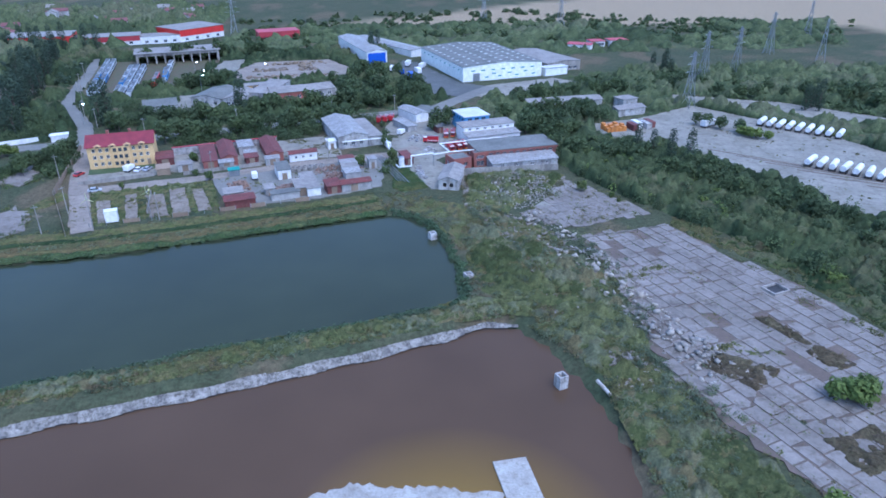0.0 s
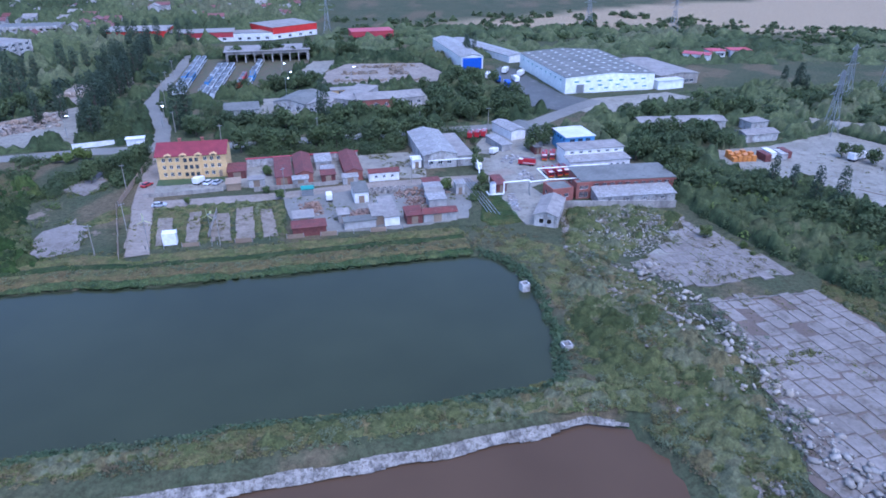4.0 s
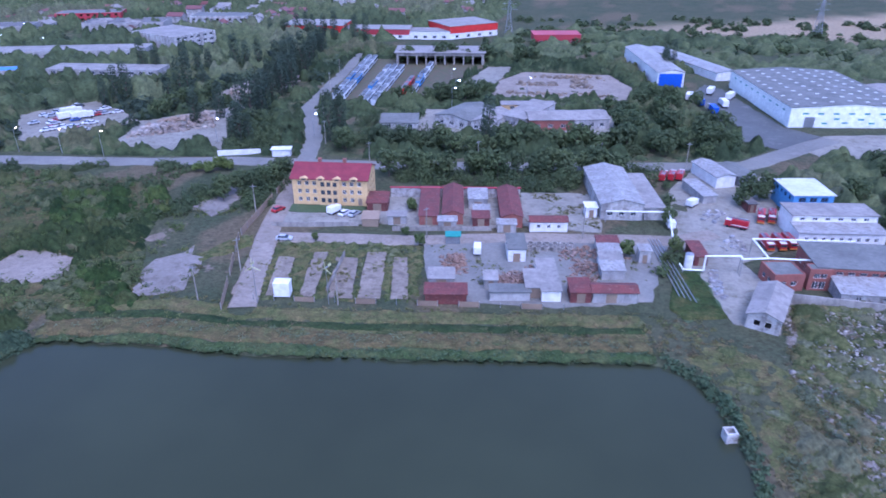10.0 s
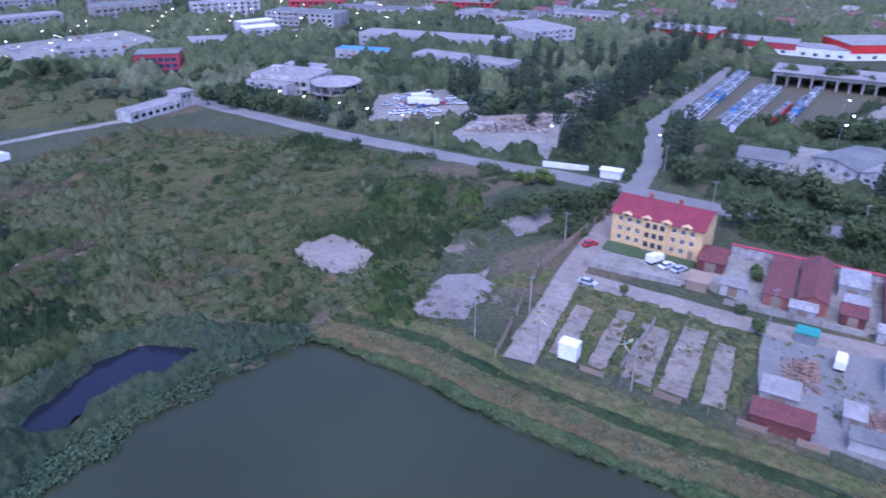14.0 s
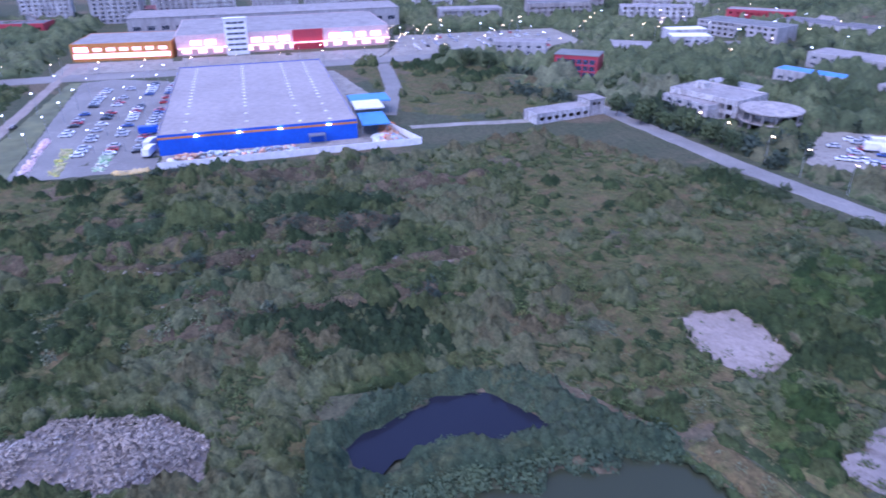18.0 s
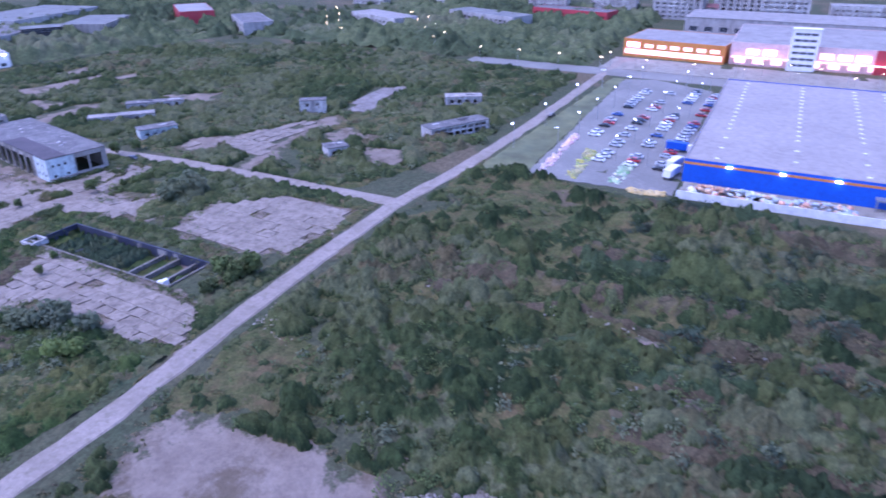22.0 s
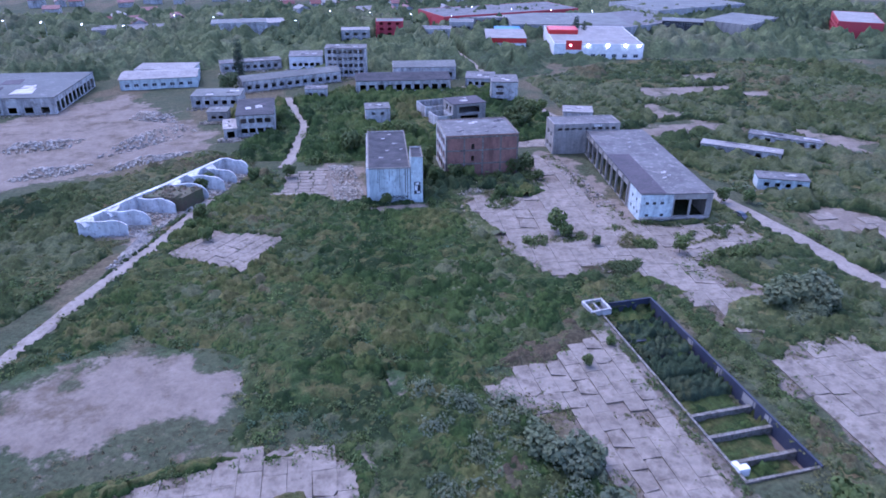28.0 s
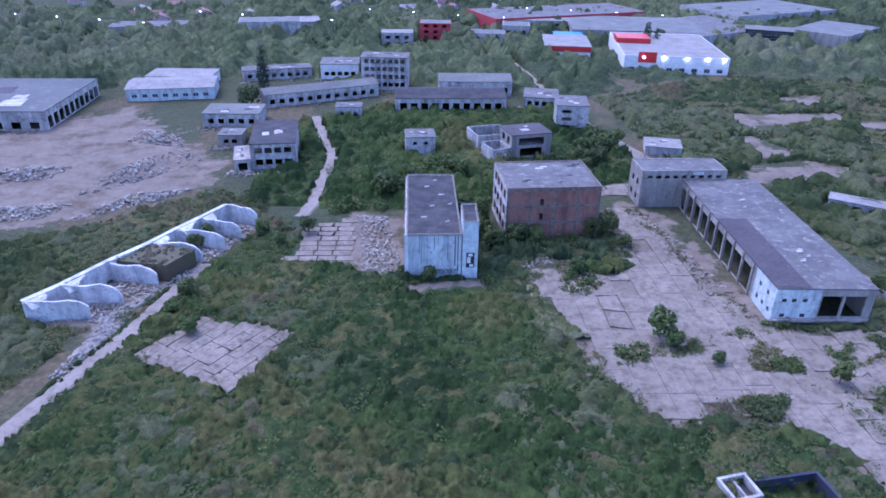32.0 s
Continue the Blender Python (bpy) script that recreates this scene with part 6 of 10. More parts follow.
for name, a, b, d_, hh, w_, r_, ho, lab in RU:
    roofless = name in ("gable_ruin", "shell_ruin")
    ru = building(name, a, b, d_, hh, M[w_], M[r_], "" if roofless else ("gable_x" if name in ("dark_roof_ruin", "long_row_ruin", "far_row_ruin") else "flat"), 1.6, ho, False, lab, "ruin", floors=(3.4,) if hh > 6.5 else (), over=0.2)
    L_ = math.dist(a, b)
    if not roofless and name not in ("dark_roof_ruin", "long_row_ruin", "far_row_ruin"):
        rngr = random.Random(lab)
        for k in range(4):
            u, v, s_ = rngr.uniform(0.1, 0.75) * L_, rngr.uniform(0.1, 0.75) * d_, rngr.uniform(0.1, 0.22)
            part("roof_patch", Geo().prism([(u, v), (u + s_ * L_, v + 0.3), (u + s_ * L_ * 0.8, v + s_ * d_), (u - 0.3, v + s_ * d_ * 0.8)], hh + 0.1, hh + 0.33 + 0.02 * k), M[("darkroof", "plaster", "brownfelt", "rubble")[k]], ru)
building("blue_white_works", (-55.8, -318.8), (-87.0, -318.8), 18, 4.2, M["paleblue"], M["palefelt"], "gable_x", 1.0, {"front": row_holes(31, 8, 2.0, 1.0, 2.4)}, label="low works with a white roof and pale blue wall")
building("white_works", (-59.0, -340.0), (-84.0, -336.0), 14, 4.0, M["white"], M["palefelt"], "flat", 0, {"front": row_holes(25, 6, 2.0, 1.0, 2.4)}, label="low white works hall")
rm = building("red_white_mall", (-262, -343), (-306, -330), 60, 7.0, M["white"], M["palefelt"], "flat", 0, {"front": row_holes(46, 8, 2.6, 0.6, 2.4)}, label="white retail hall with red panels and bright lamps", parapet=0.3)
part("red_panel", Geo().box(6, -0.2, 4.4, 14, -0.02, 9.0), M["red"], rm)
part("red_panel", Geo().box(0, 30, 7.2, 16, 44, 9.6), M["red"], rm)
for u in (8, 17, 27, 36, 43):
    part("flood_lamp", Geo().box(u, -0.7, 6.4, u + 0.9, -0.1, 7.0), M["coldlamp"], rm)
rm2 = building("red_white_annex", (-235, -374), (-256, -368), 30, 6.0, M["white"], M["palefelt"], "flat", 0, label="white retail annex with a red band")
part("red_panel", Geo().box(0, -0.2, 3.6, 21.9, -0.02, 6.1), M["red"], rm2)
building("blue_roof_hall", (-262, -410), (-330, -392), 50, 7, M["greyplaster"], M["greyroof"], "flat", 0, {"front": row_holes(70, 14, 3, 1, 3)}, label="wide pale industrial hall with a flat roof")
building("mid_blue_hall", (-248, -398), (-262, -394), 14, 6, M["midblue"], M["midblue"], "flat", 0, label="small hall with a bright blue roof")
building("dark_office", (-352, -392), (-372, -380), 14, 9, M["black"], M["greyroof"], "flat", 0, {"front": stack((5, 3), 23, 3, 1, 2.8, 1.6)}, label="dark glazed office building")

# open vaults in the bank
vault_root = place("vault_row", 0, 0, 0, 0, "row of broken white concrete vaults dug into a bank", "ruin")
lime = mat("limewashed_vault", (0.66, 0.65, 0.63), (0.52, 0.50, 0.47), big=0.3, small=1.0, stain=(0.24, 0.20, 0.165), stain_at=(0.54, 0.68), streak=0.3)
RIB_FEET = [(-69.9, -166.6), (-74.6, -171.6), (-81.2, -180.2), (-88.0, -187.8), (-92.2, -193.6), (-96.4, -198.8), (-101.7, -205.5)]
RIB_ENDS = [(-80.7, -166.2), (-85.4, -170.6), (-90.6, -177.0), (-98.2, -185.4), (-102.2, -190.6), (-105.4, -195.9), (-108.6, -202.0)]
for k, ((x0, y0), (x1, y1)) in enumerate(zip(RIB_FEET, RIB_ENDS)):
    L_, hd = span((x0, y0), (x1, y1))
    tall = 3.9 + 0.25 * math.sin(k * 2.3)
    prof = [(L_ * u, tall * (1.02 + 0.05 * math.sin(9 * u + k)) if u < 0.72 else tall * (0.98 * math.sqrt(max(0.0, 1 - ((u - 0.72) / 0.285) ** 2 * (0.62 + 0.25 * (k % 2)))))) for u in [i / 16 for i in range(17)]]
    g = Geo()
    for (u0, z0), (u1, z1) in zip(prof, prof[1:]):
        for v, flip in ((0.0, 1), (-0.45, -1)):
            g.face(*[(u0, v, -0.3), (u1, v, -0.3), (u1, v, z1), (u0, v, z0)][:: -flip])
        g.face((u0, 0, z0), (u0, -0.45, z0), (u1, -0.45, z1), (u1, 0, z1))
    g.face((L_, 0, -0.3), (L_, -0.45, -0.3), (L_, -0.45, prof[-1][1]), (L_, 0, prof[-1][1]))
    ob = part("rib_wall", g, lime, vault_root, "white limewashed vault wall")
    ob.matrix_world = pose(x0, y0, 0, 0, 0, hd)
    if k < 6:
        bx, by = RIB_FEET[k + 1]
        W_, bd = span((x0, y0), (bx, by))
        g = Geo().box(0, -0.4, -0.3, W_, 0.0, 4.2 + 0.1 * (k % 2)).box(0, 0.0, 3.9, W_, 0.9, 4.12)
        ob = part("back_wall", g, lime, vault_root)
        ob.matrix_world = pose(x0, y0, 0, 0, 0, bd)
        shell, wide = Geo(), (0.55, 0.4, 0.0, 0.5, 0.62, 0.45)[k]
        for i in range(5):
            a0, a1 = 1.1 * i / 5, 1.1 * (i + 1) / 5
            p0, p1 = ((0.45 + 2.4 * math.sin(a_), 4.1 - 1.7 * (1 - math.cos(a_))) for a_ in (a0, a1))
            e = 0.5 * math.sin(k * 2.1 + i)
            shell.face((0, -p0[0], p0[1]), (0, -p1[0], p1[1]), (W_ * wide * (1 - 0.12 * i) + e, -p1[0], p1[1]), (W_ * wide * (1 - 0.12 * i) + e, -p0[0], p0[1]))
        if wide:
            ob = part("vault_shell", shell, lime, vault_root)
            ob.matrix_world = pose(x0, y0, 0, 0, 0, bd)
mound = [(-82.0, -181.2), (-87.4, -187.2), (-97.0, -183.8), (-92.4, -177.4)]
part("vault_block", Geo().prism(mound[::-1], -0.3, 3.7), M["turf"], vault_root, "turf-covered block between the vaults")
rngb = random.Random(3)
tf = Geo()
for k in range(70):
    u, v, q = rngb.random(), rngb.random(), rngb.uniform(0.3, 0.9)
    x, y = (sum(w * c[i] for w, c in zip(((1 - u) * (1 - v), u * (1 - v), u * v, (1 - u) * v), mound)) for i in (0, 1))
    tf.tube((x, y, 3.4), (x + rngb.uniform(-0.3, 0.3), y + rngb.uniform(-0.3, 0.3), 3.75 + q * 0.6), q, q * 0.35, 6)
part("turf_clumps", tf, M["turf"], vault_root)
L_, hd = span((-92.4, -177.4), (-97.0, -183.8))
ob = part("end_wall", Geo().prism([(0, 0.05), (L_, 0.05), (L_, 0.4), (0, 0.4)], -0.3, 3.4), M["plaster"], vault_root, "weathered concrete end wall")
ob.matrix_world = pose(-92.4, -177.4, 0, 0, 0, hd)

# sunken basin with dark walls
pr = place("sunken_basin", -175.3, -61.2, 0, 0, "long sunken concrete basin with dark walls and weeds inside", "basin")
bx0, by0 = -11.6, -47.5
tar = mat("tarred_wall", (0.03, 0.034, 0.055), (0.05, 0.052, 0.07), stain=(0.26, 0.27, 0.30), stain_at=(0.66, 0.72), rough=0.6)
part("floor", Geo().box(bx0, by0, -2.9, 0, 0, -2.45), M["soil"], pr)
part("west_wall", Geo().box(bx0 - 0.4, by0 - 0.4, -2.9, bx0, 0.4, 0.4), tar, pr, "tarred dark wall")
part("south_wall", Geo().box(bx0, by0 - 0.4, -2.9, -1.2, by0, 0.4), tar, pr)
part("east_wall", Geo().box(0, by0, -2.9, 0.4, 0.4, 0.1), M["kerb"], pr, "worn concrete edge")
part("north_wall", Geo().box(bx0, 0, -2.9, 0, 0.4, 0.2), M["kerb"], pr)
for y, w_ in ((-15.9, 2.6), (-11.2, 0.9), (-24, 0.8), (-33, 1.1)):
    part("white_mark", Geo().box(bx0 + 0.004, y - w_ / 2, -1.6, bx0 + 0.012, y + w_ / 2, 0.1).box(bx0 + 0.004, y + w_ / 2 + 0.2, -0.9, bx0 + 0.012, y + w_ / 2 + 0.6, 0.2), M["palefelt"], pr, "pale spray-painted bars")
for y in (-14.9, -9.9, -4.4):
    part("cross_wall", Geo().box(bx0, y - 0.3, -2.5, 0, y + 0.3, -0.9), M["kerb"], pr, "weathered concrete cross wall")
for y in (-20.5, -26, -31.5, -37, -42.5):
    part("cross_wall", Geo().box(bx0, y - 0.25, -2.5, 0, y + 0.25, -1.7), tar, pr)
part("white_block", Geo().box(-1.4, -2.4, -0.7, 0.3, -1.4, 0.7).box(-0.6, -3.4, -0.7, 0.3, -2.4, 0.45), M["white"], pr, "white-painted broken block")
ch = place("pump_pit", -174.6, -107.6, 4, 0, "small roofless white concrete pit at the basin's corner", "shaft")
part("rim", Geo().box(-2.2, -2.0, -0.2, 2.2, -1.6, 1.3).box(-2.2, 1.6, -0.2, 2.2, 2.0, 1.1).box(-2.2, -1.6, -0.2, -1.8, 1.6, 1.2).box(1.8, -1.6, -0.2, 2.2, 1.6, 1.3), M["plaster"], ch)
part("inner_wall", Geo().box(-0.15, -1.6, -0.2, 0.15, 1.6, 0.9), M["plaster"], ch)
# Floor painted near black, in place of the shade down in the pit.
part("pit_floor", Geo().box(-1.8, -1.6, -0.2, 1.8, 1.6, 0.05), M["holeshade"], ch)
BLOCKED.append([(-187.4, -109.2), (-187.4, -60.8), (-174.9, -60.8), (-174.9, -109.2)])

# pump shafts and walls by the ponds
for x, y, s, lab in ((11.5, 129.3, 2.0, "small concrete sluice at the green pond's edge"), (18.0, 103.5, 2.0, "small white concrete sluice with broken top"), (29.9, 59.0, 2.0, "square concrete shaft standing in brown water")):
    r_ = place("sluice", x, y, 20, -2.2 if y > 80 else -3.6, lab, "sluice", "pond sluices")
    k = 3.0 if y > 80 else 4.4
    part("shaft", Geo().box(-s / 2, -s / 2, 0, s / 2, -s / 2 + 0.3, k).box(-s / 2, s / 2 - 0.3, 0, s / 2, s / 2, k).box(-s / 2, -s / 2 + 0.3, 0, -s / 2 + 0.3, s / 2 - 0.3, k).box(s / 2 - 0.3, -s / 2 + 0.3, 0, s / 2, s / 2 - 0.3, k), M["plaster"], r_)
    part("inner_floor", Geo().box(-s / 2 + 0.3, -s / 2 + 0.3, 0, s / 2 - 0.3, s / 2 - 0.3, k - 1.0), M["concrete"], r_)
pp = place("broken_pipe", 37.4, 54.5, 20, 0, "broken pale pipe bend at the pond bank", "pipe")
part("pipe", Geo().tube((0, -1.6, -0.4), (-0.4, 0.2, 0.5), 0.35).tube((-0.4, 0.2, 0.5), (-0.9, 1.8, 1.3), 0.35), M["plaster"], pp)
pl = place("foam_platform", 16.2, 31.5, 5, 0, "pale concrete platform rising from scum-edged water", "platform")
part("deck", Geo().box(-2.9, -9, -3.2, 3.0, 8.4, -1.75), M["foam"], pl)
fo = Geo()
pts = [(-22, 24), (-20, 35), (-11, 38.0), (-5, 36), (2, 35.6), (8, 33.6), (13, 33), (13.6, 24)]
rngf = random.Random(9)
edge = []
for (x0, y0), (x1, y1) in zip(pts, pts[1:] + pts[:1]):
    n = max(1, int(math.dist((x0, y0), (x1, y1)) / 0.8))
    edge += [(x0 + (x1 - x0) * k / n + rngf.uniform(-0.4, 0.4), y0 + (y1 - y0) * k / n + rngf.uniform(-0.5, 0.5)) for k in range(n)]
fo.face(*[(x, y, -2.085) for x, y in edge[::-1]])
solo("scum", fo, M["foam"], "pale scum floating at the platform's edge", "scum", "structure")

# pale sloping concrete facing along the brown pond's north bank
face_root = place("bank_facing", 0, 0, 0, 0, "pale streaked concrete slabs facing the pond bank", "embankment", kind="structure")
line = [(-88, 53.5), (-75, 57.0), (-36, 65.7), (-9.4, 73.0), (18.8, 82.0), (26.0, 80.9)]
pieces = []
for (x0, y0), (x1, y1) in zip(line, line[1:]):
    n = max(1, int(math.dist((x0, y0), (x1, y1)) / 1.9))
    L_, hd = span((x0, y0), (x1, y1))
    for i in range(n):
        pieces.append((x0 + (x1 - x0) * (i + 0.5) / n, y0 + (y1 - y0) * (i + 0.5) / n, hd, L_ / n))
fm = mat("streaked_facing", (0.30, 0.275, 0.235), (0.215, 0.195, 0.165), big=0.35, small=2.5, stain=(0.10, 0.088, 0.07), stain_at=(0.47, 0.60), rand=0.12, streak=0.5)
slope = Geo().box(-0.5, -1.4, -0.1, 0.5, 0.85, 0.1).mesh("slab", fm)
for i, (x, y, hd, w_) in enumerate(pieces):
    ob = part("slab", slope, fm, face_root)
    ob.matrix_world = pose(x, y, -1.15, 0, 0, hd) @ pose(0, -0.1 + 0.25 * math.sin(i * 0.7), 0.02 * math.sin(i * 1.7), 30 + 1.0 * math.sin(i * 3.1), 0, 0) @ Matrix.Diagonal((w_ * 0.995, min(1.0, 0.3 + 0.09 * (len(pieces) - 1 - i)) + 0.15 * math.sin(i * 0.9) + 0.05 * math.sin(i * 5.1), 1, 1))


# ---- slabs, joint by joint ----
def slab_set(material):
    whole = [Geo().prism([(-0.5 + a, -0.5), (0.5 - b, -0.5 + c), (0.5, 0.5 - a), (-0.5 + c, 0.5 - b)], -0.12, 0.10).mesh("slab", material) for a, b, c in ((0.0, 0.0, 0.0), (0.012, 0.0, 0.01), (0.0, 0.015, 0.0), (0.015, 0.005, 0.015))]
    split = [Geo().prism(p, -0.12, 0.10).mesh("slab", material) for p in ([(-0.5, -0.5), (0.4, -0.5), (0.5, 0.1), (0.3, 0.5), (-0.5, 0.45)], [(-0.5, -0.3), (-0.3, -0.5), (0.5, -0.5), (0.5, 0.5), (-0.4, 0.45)], [(-0.5, -0.5), (0.5, -0.4), (0.42, 0.4), (-0.3, 0.5)])]
    return whole, split


SETS = {"slab": slab_set(M["slab"]), "court": slab_set(M["court"])}


def slab_field(name, poly, su, sv, hd, label, missing=0.06, broken=0.15, gap=0.10, tilt=0.6, z=0.0, slack=0.08, stone="slab"):
    """Concrete slabs laid in rows within an outline, each a piece of its own."""
    rng = random.Random(name)
    root = place(name, 0, 0, 0, z, label, "paving", kind="structure")
    c, s = math.cos(radians(hd)), math.sin(radians(hd))
    us = [x * c + y * s for x, y in poly]
    vs = [-x * s + y * c for x, y in poly]
    n = 0
    v = min(vs) + sv / 2
    k = 0
    while v < max(vs):
        u = min(us) + su / 2 - rng.uniform(0, su) * (k % 2 or 0.35)
        while u < max(us):
            x, y = u * c - v * s, u * s + v * c
            if bool(inside(np.array([x]), np.array([y]), poly)[0]) and rng.random() > missing:
                me_ = rng.choice(SETS[stone][1]) if rng.random() < broken else rng.choice(SETS[stone][0])
                ob = part("slab", me_, None, root)
                ob.matrix_local = pose(x, y, 0.02 + rng.uniform(-0.03, 0.03) * min(1.0, tilt * 3), rng.gauss(0, tilt), rng.gauss(0, tilt), hd + rng.gauss(0, 0.25) + rng.choice((0, 180))) @ Matrix.Diagonal((su - gap - rng.random() * slack, sv - gap - rng.random() * slack, 1, 1))
                n += 1
            u += su
        v += sv
        k += 1
    BLOCKED.append(poly)
    return n


UPPER = [(40, 141), (52, 152), (61, 168), (70, 156), (79, 138), (52, 131)]
patch("bed_upper", UPPER, M["yard"], "grey broken concrete under the upper slab field", z=0.01, rag=1.5)
EAST = [(53.5, 123), (80.6, 127), (89, 108), (97, 91), (104, 64), (110, 34), (112, 14), (66, 14), (62, 26), (56, 42), (52, 70), (55, 98)]
patch("bed_east", EAST, M["soil"], "brown soil under the slab field", z=0.01, rag=1.5)
COUNT = slab_field("paving_east", EAST, 5.4, 3.5, 108, "old concrete slab field with weeds in the joints", 0.08, 0.32, 0.06, 0.5, slack=0.42)
COUNT += slab_field("paving_upper", [(40, 141), (52, 152), (61, 168), (70, 156), (79, 138), (52, 131)], 6.0, 3.0, 108, "upper slab field beside rubble", 0.03, 0.12, 0.015, 0.2, slack=0.03)
COUNT += slab_field("paving_basin", [(-146, -90), (-161, -95), (-167, -101), (-173, -100), (-173.5, -62), (-173, -50), (-161, -40), (-156, -50), (-158, -66), (-159, -80), (-147, -86)], 4.2, 3.0, 88, "broken slab yard beside the sunken basin", 0.06, 0.18, 0.012, 0.25, slack=0.03, stone="court")
COUNT += slab_field("paving_court", [(-163, -168), (-165, -137), (-172, -120), (-186, -124), (-199, -96), (-207, -92), (-213, -104), (-200, -119), (-228, -128), (-228, -136), (-203, -142), (-199, -150), (-200, -196), (-192, -196), (-188, -170), (-176, -168)], 6.0, 4.4, 82, "pale concrete court before the long hall", 0.03, 0.08, 0.006, 0.05, slack=0.02, stone="court")
COUNT += slab_field("paving_road_corner", [(-197, -85), (-213, -88), (-229, -74), (-230, -52), (-222, -49), (-201, -47), (-197, -60)], 5.0, 4.0, 88, "pale slab field at the road corner", 0.05, 0.12, 0.01, 0.15, slack=0.02, stone="court")
COUNT += slab_field("paving_south", [(-83, -76), (-94, -80), (-107, -82), (-122, -80), (-124, -66), (-122, -46), (-104, -49), (-82, -56)], 5.0, 3.4, 86, "cracked slab yard with grassy gaps", 0.08, 0.2, 0.012, 0.25, slack=0.03, stone="court")
COUNT += slab_field("paving_bank", [(-90, -152), (-101, -164), (-117, -155), (-108, -139)], 5.0, 2.6, 48, "tilted slab pad below the vaults", 0.03, 0.12, 0.05, stone="court")
COUNT += slab_field("paving_block", [(-122, -201), (-131, -202), (-128, -178), (-114, -183)], 4.0, 2.4, -8, "slab pad beside the white block", 0.08, 0.15, 0.2, stone="court")
COUNT += slab_field("paving_far", [(-310, -116), (-356, -129), (-362, -114), (-314, -105)], 8, 5, 5, "far pale slab field")
COUNT += slab_field("paving_far_road", [(-250, -138), (-256, -104), (-268, -112), (-294, -113), (-294, -120), (-272, -128)], 6, 4, -5, "pale slab yard beside the road", stone="court")
COUNT += slab_field("paving_ruins", [(-188, -206), (-200, -206), (-216, -204), (-216, -212), (-190, -214)], 6, 4, -8, "pale slab strip behind the brick block", stone="court")


# ---- broken stone ----
def lattice(px, py, size, seed):
    """Smooth random values from 0 to 1 on a turned grid of the given size."""
    T = np.random.RandomState(seed).rand(101, 103)
    u, v = (px * 0.83 + py * 0.56) / size, (-px * 0.56 + py * 0.83) / size
    i, j = np.floor(u).astype(int), np.floor(v).astype(int)
    f, g = u - i, v - j
    f, g = f * f * (3 - 2 * f), g * g * (3 - 2 * g)
    i0, i1, j0, j1 = i % 101, (i + 1) % 101, j % 103, (j + 1) % 103
    return (T[i0, j0] * (1 - f) + T[i1, j0] * f) * (1 - g) + (T[i0, j1] * (1 - f) + T[i1, j1] * f) * g


def blocks(name, areas, n, lo, hi, label, seed, material=None, pile=0.0, category="rubble"):
    """Heaps of broken concrete: uneven boxes lying at all angles."""
    rng = np.random.RandomState(seed)
    base = np.array([(x, y, z) for z in (-0.5, 0.5) for x, y in ((-0.5, -0.5), (0.5, -0.5), (0.5, 0.5), (-0.5, 0.5))])
    per = n // len(areas)
    V = []
    for poly in areas:
        px, py = np.array(poly).T
        X, Y = rng.uniform(px.min(), px.max(), per * 9), rng.uniform(py.min(), py.max(), per * 9)
        ok = inside(X, Y, poly) & (rng.rand(per * 9) < 0.4 + 0.6 * (lattice(X, Y, 6, seed) > 0.52))
        X, Y = X[ok][:per], Y[ok][:per]
        k = len(X)
        d = edge_distance(X, Y, poly)
        s = lo + (hi - lo) * rng.rand(k) ** 2.5
        dims = np.stack([s, s * rng.uniform(0.5, 0.9, k), s * rng.uniform(0.2, 0.5, k)], -1)
        a, b, c = rng.normal(0, 0.35, k), rng.normal(0, 0.35, k), rng.uniform(0, 6.3, k)
        w = (base[None] + rng.uniform(-0.12, 0.12, (k, 8, 3))) * dims[:, None, :]
        x, y, z = w[..., 0], w[..., 1], w[..., 2]
        y, z = y * np.cos(a)[:, None] - z * np.sin(a)[:, None], y * np.sin(a)[:, None] + z * np.cos(a)[:, None]
        x, z = x * np.cos(b)[:, None] + z * np.sin(b)[:, None], -x * np.sin(b)[:, None] + z * np.cos(b)[:, None]
        x, y = x * np.cos(c)[:, None] - y * np.sin(c)[:, None], x * np.sin(c)[:, None] + y * np.cos(c)[:, None]
        top = np.maximum(0, pile * np.minimum(1.0, -d / 5.0) * (0.3 + 0.9 * lattice(X, Y, 5, seed + 1)))
        V.append(np.stack([x + X[:, None], y + Y[:, None], z + (ground_z(X, Y) + top + dims[:, 2] * 0.3)[:, None]], -1))
    V = np.concatenate(V)
    F = np.array(((3, 2, 1, 0), (4, 5, 6, 7), (0, 1, 5, 4), (1, 2, 6, 5), (2, 3, 7, 6), (3, 0, 4, 7)))
    faces = (F[None] + 8 * np.arange(len(V))[:, None, None]).reshape(-1, 4)
    return quads_ob(name, V.reshape(-1, 3), faces, material or STONE, label, category)


def quads_ob(name, verts, faces, material, label, category, kind="stuff"):
    me = bpy.data.meshes.new(name)
    me.vertices.add(len(verts))
    me.vertices.foreach_set("co", np.asarray(verts, np.float32).ravel())
    k = faces.shape[1]
    me.loops.add(faces.size)
    me.loops.foreach_set("vertex_index", faces.ravel().astype(np.int32))
    me.polygons.add(len(faces))
    me.polygons.foreach_set("loop_start", np.arange(0, faces.size, k, dtype=np.int32))
    me.update(calc_edges=True)
    me.materials.append(material)
    return tagged(new(name, me), label, category, kind=kind)


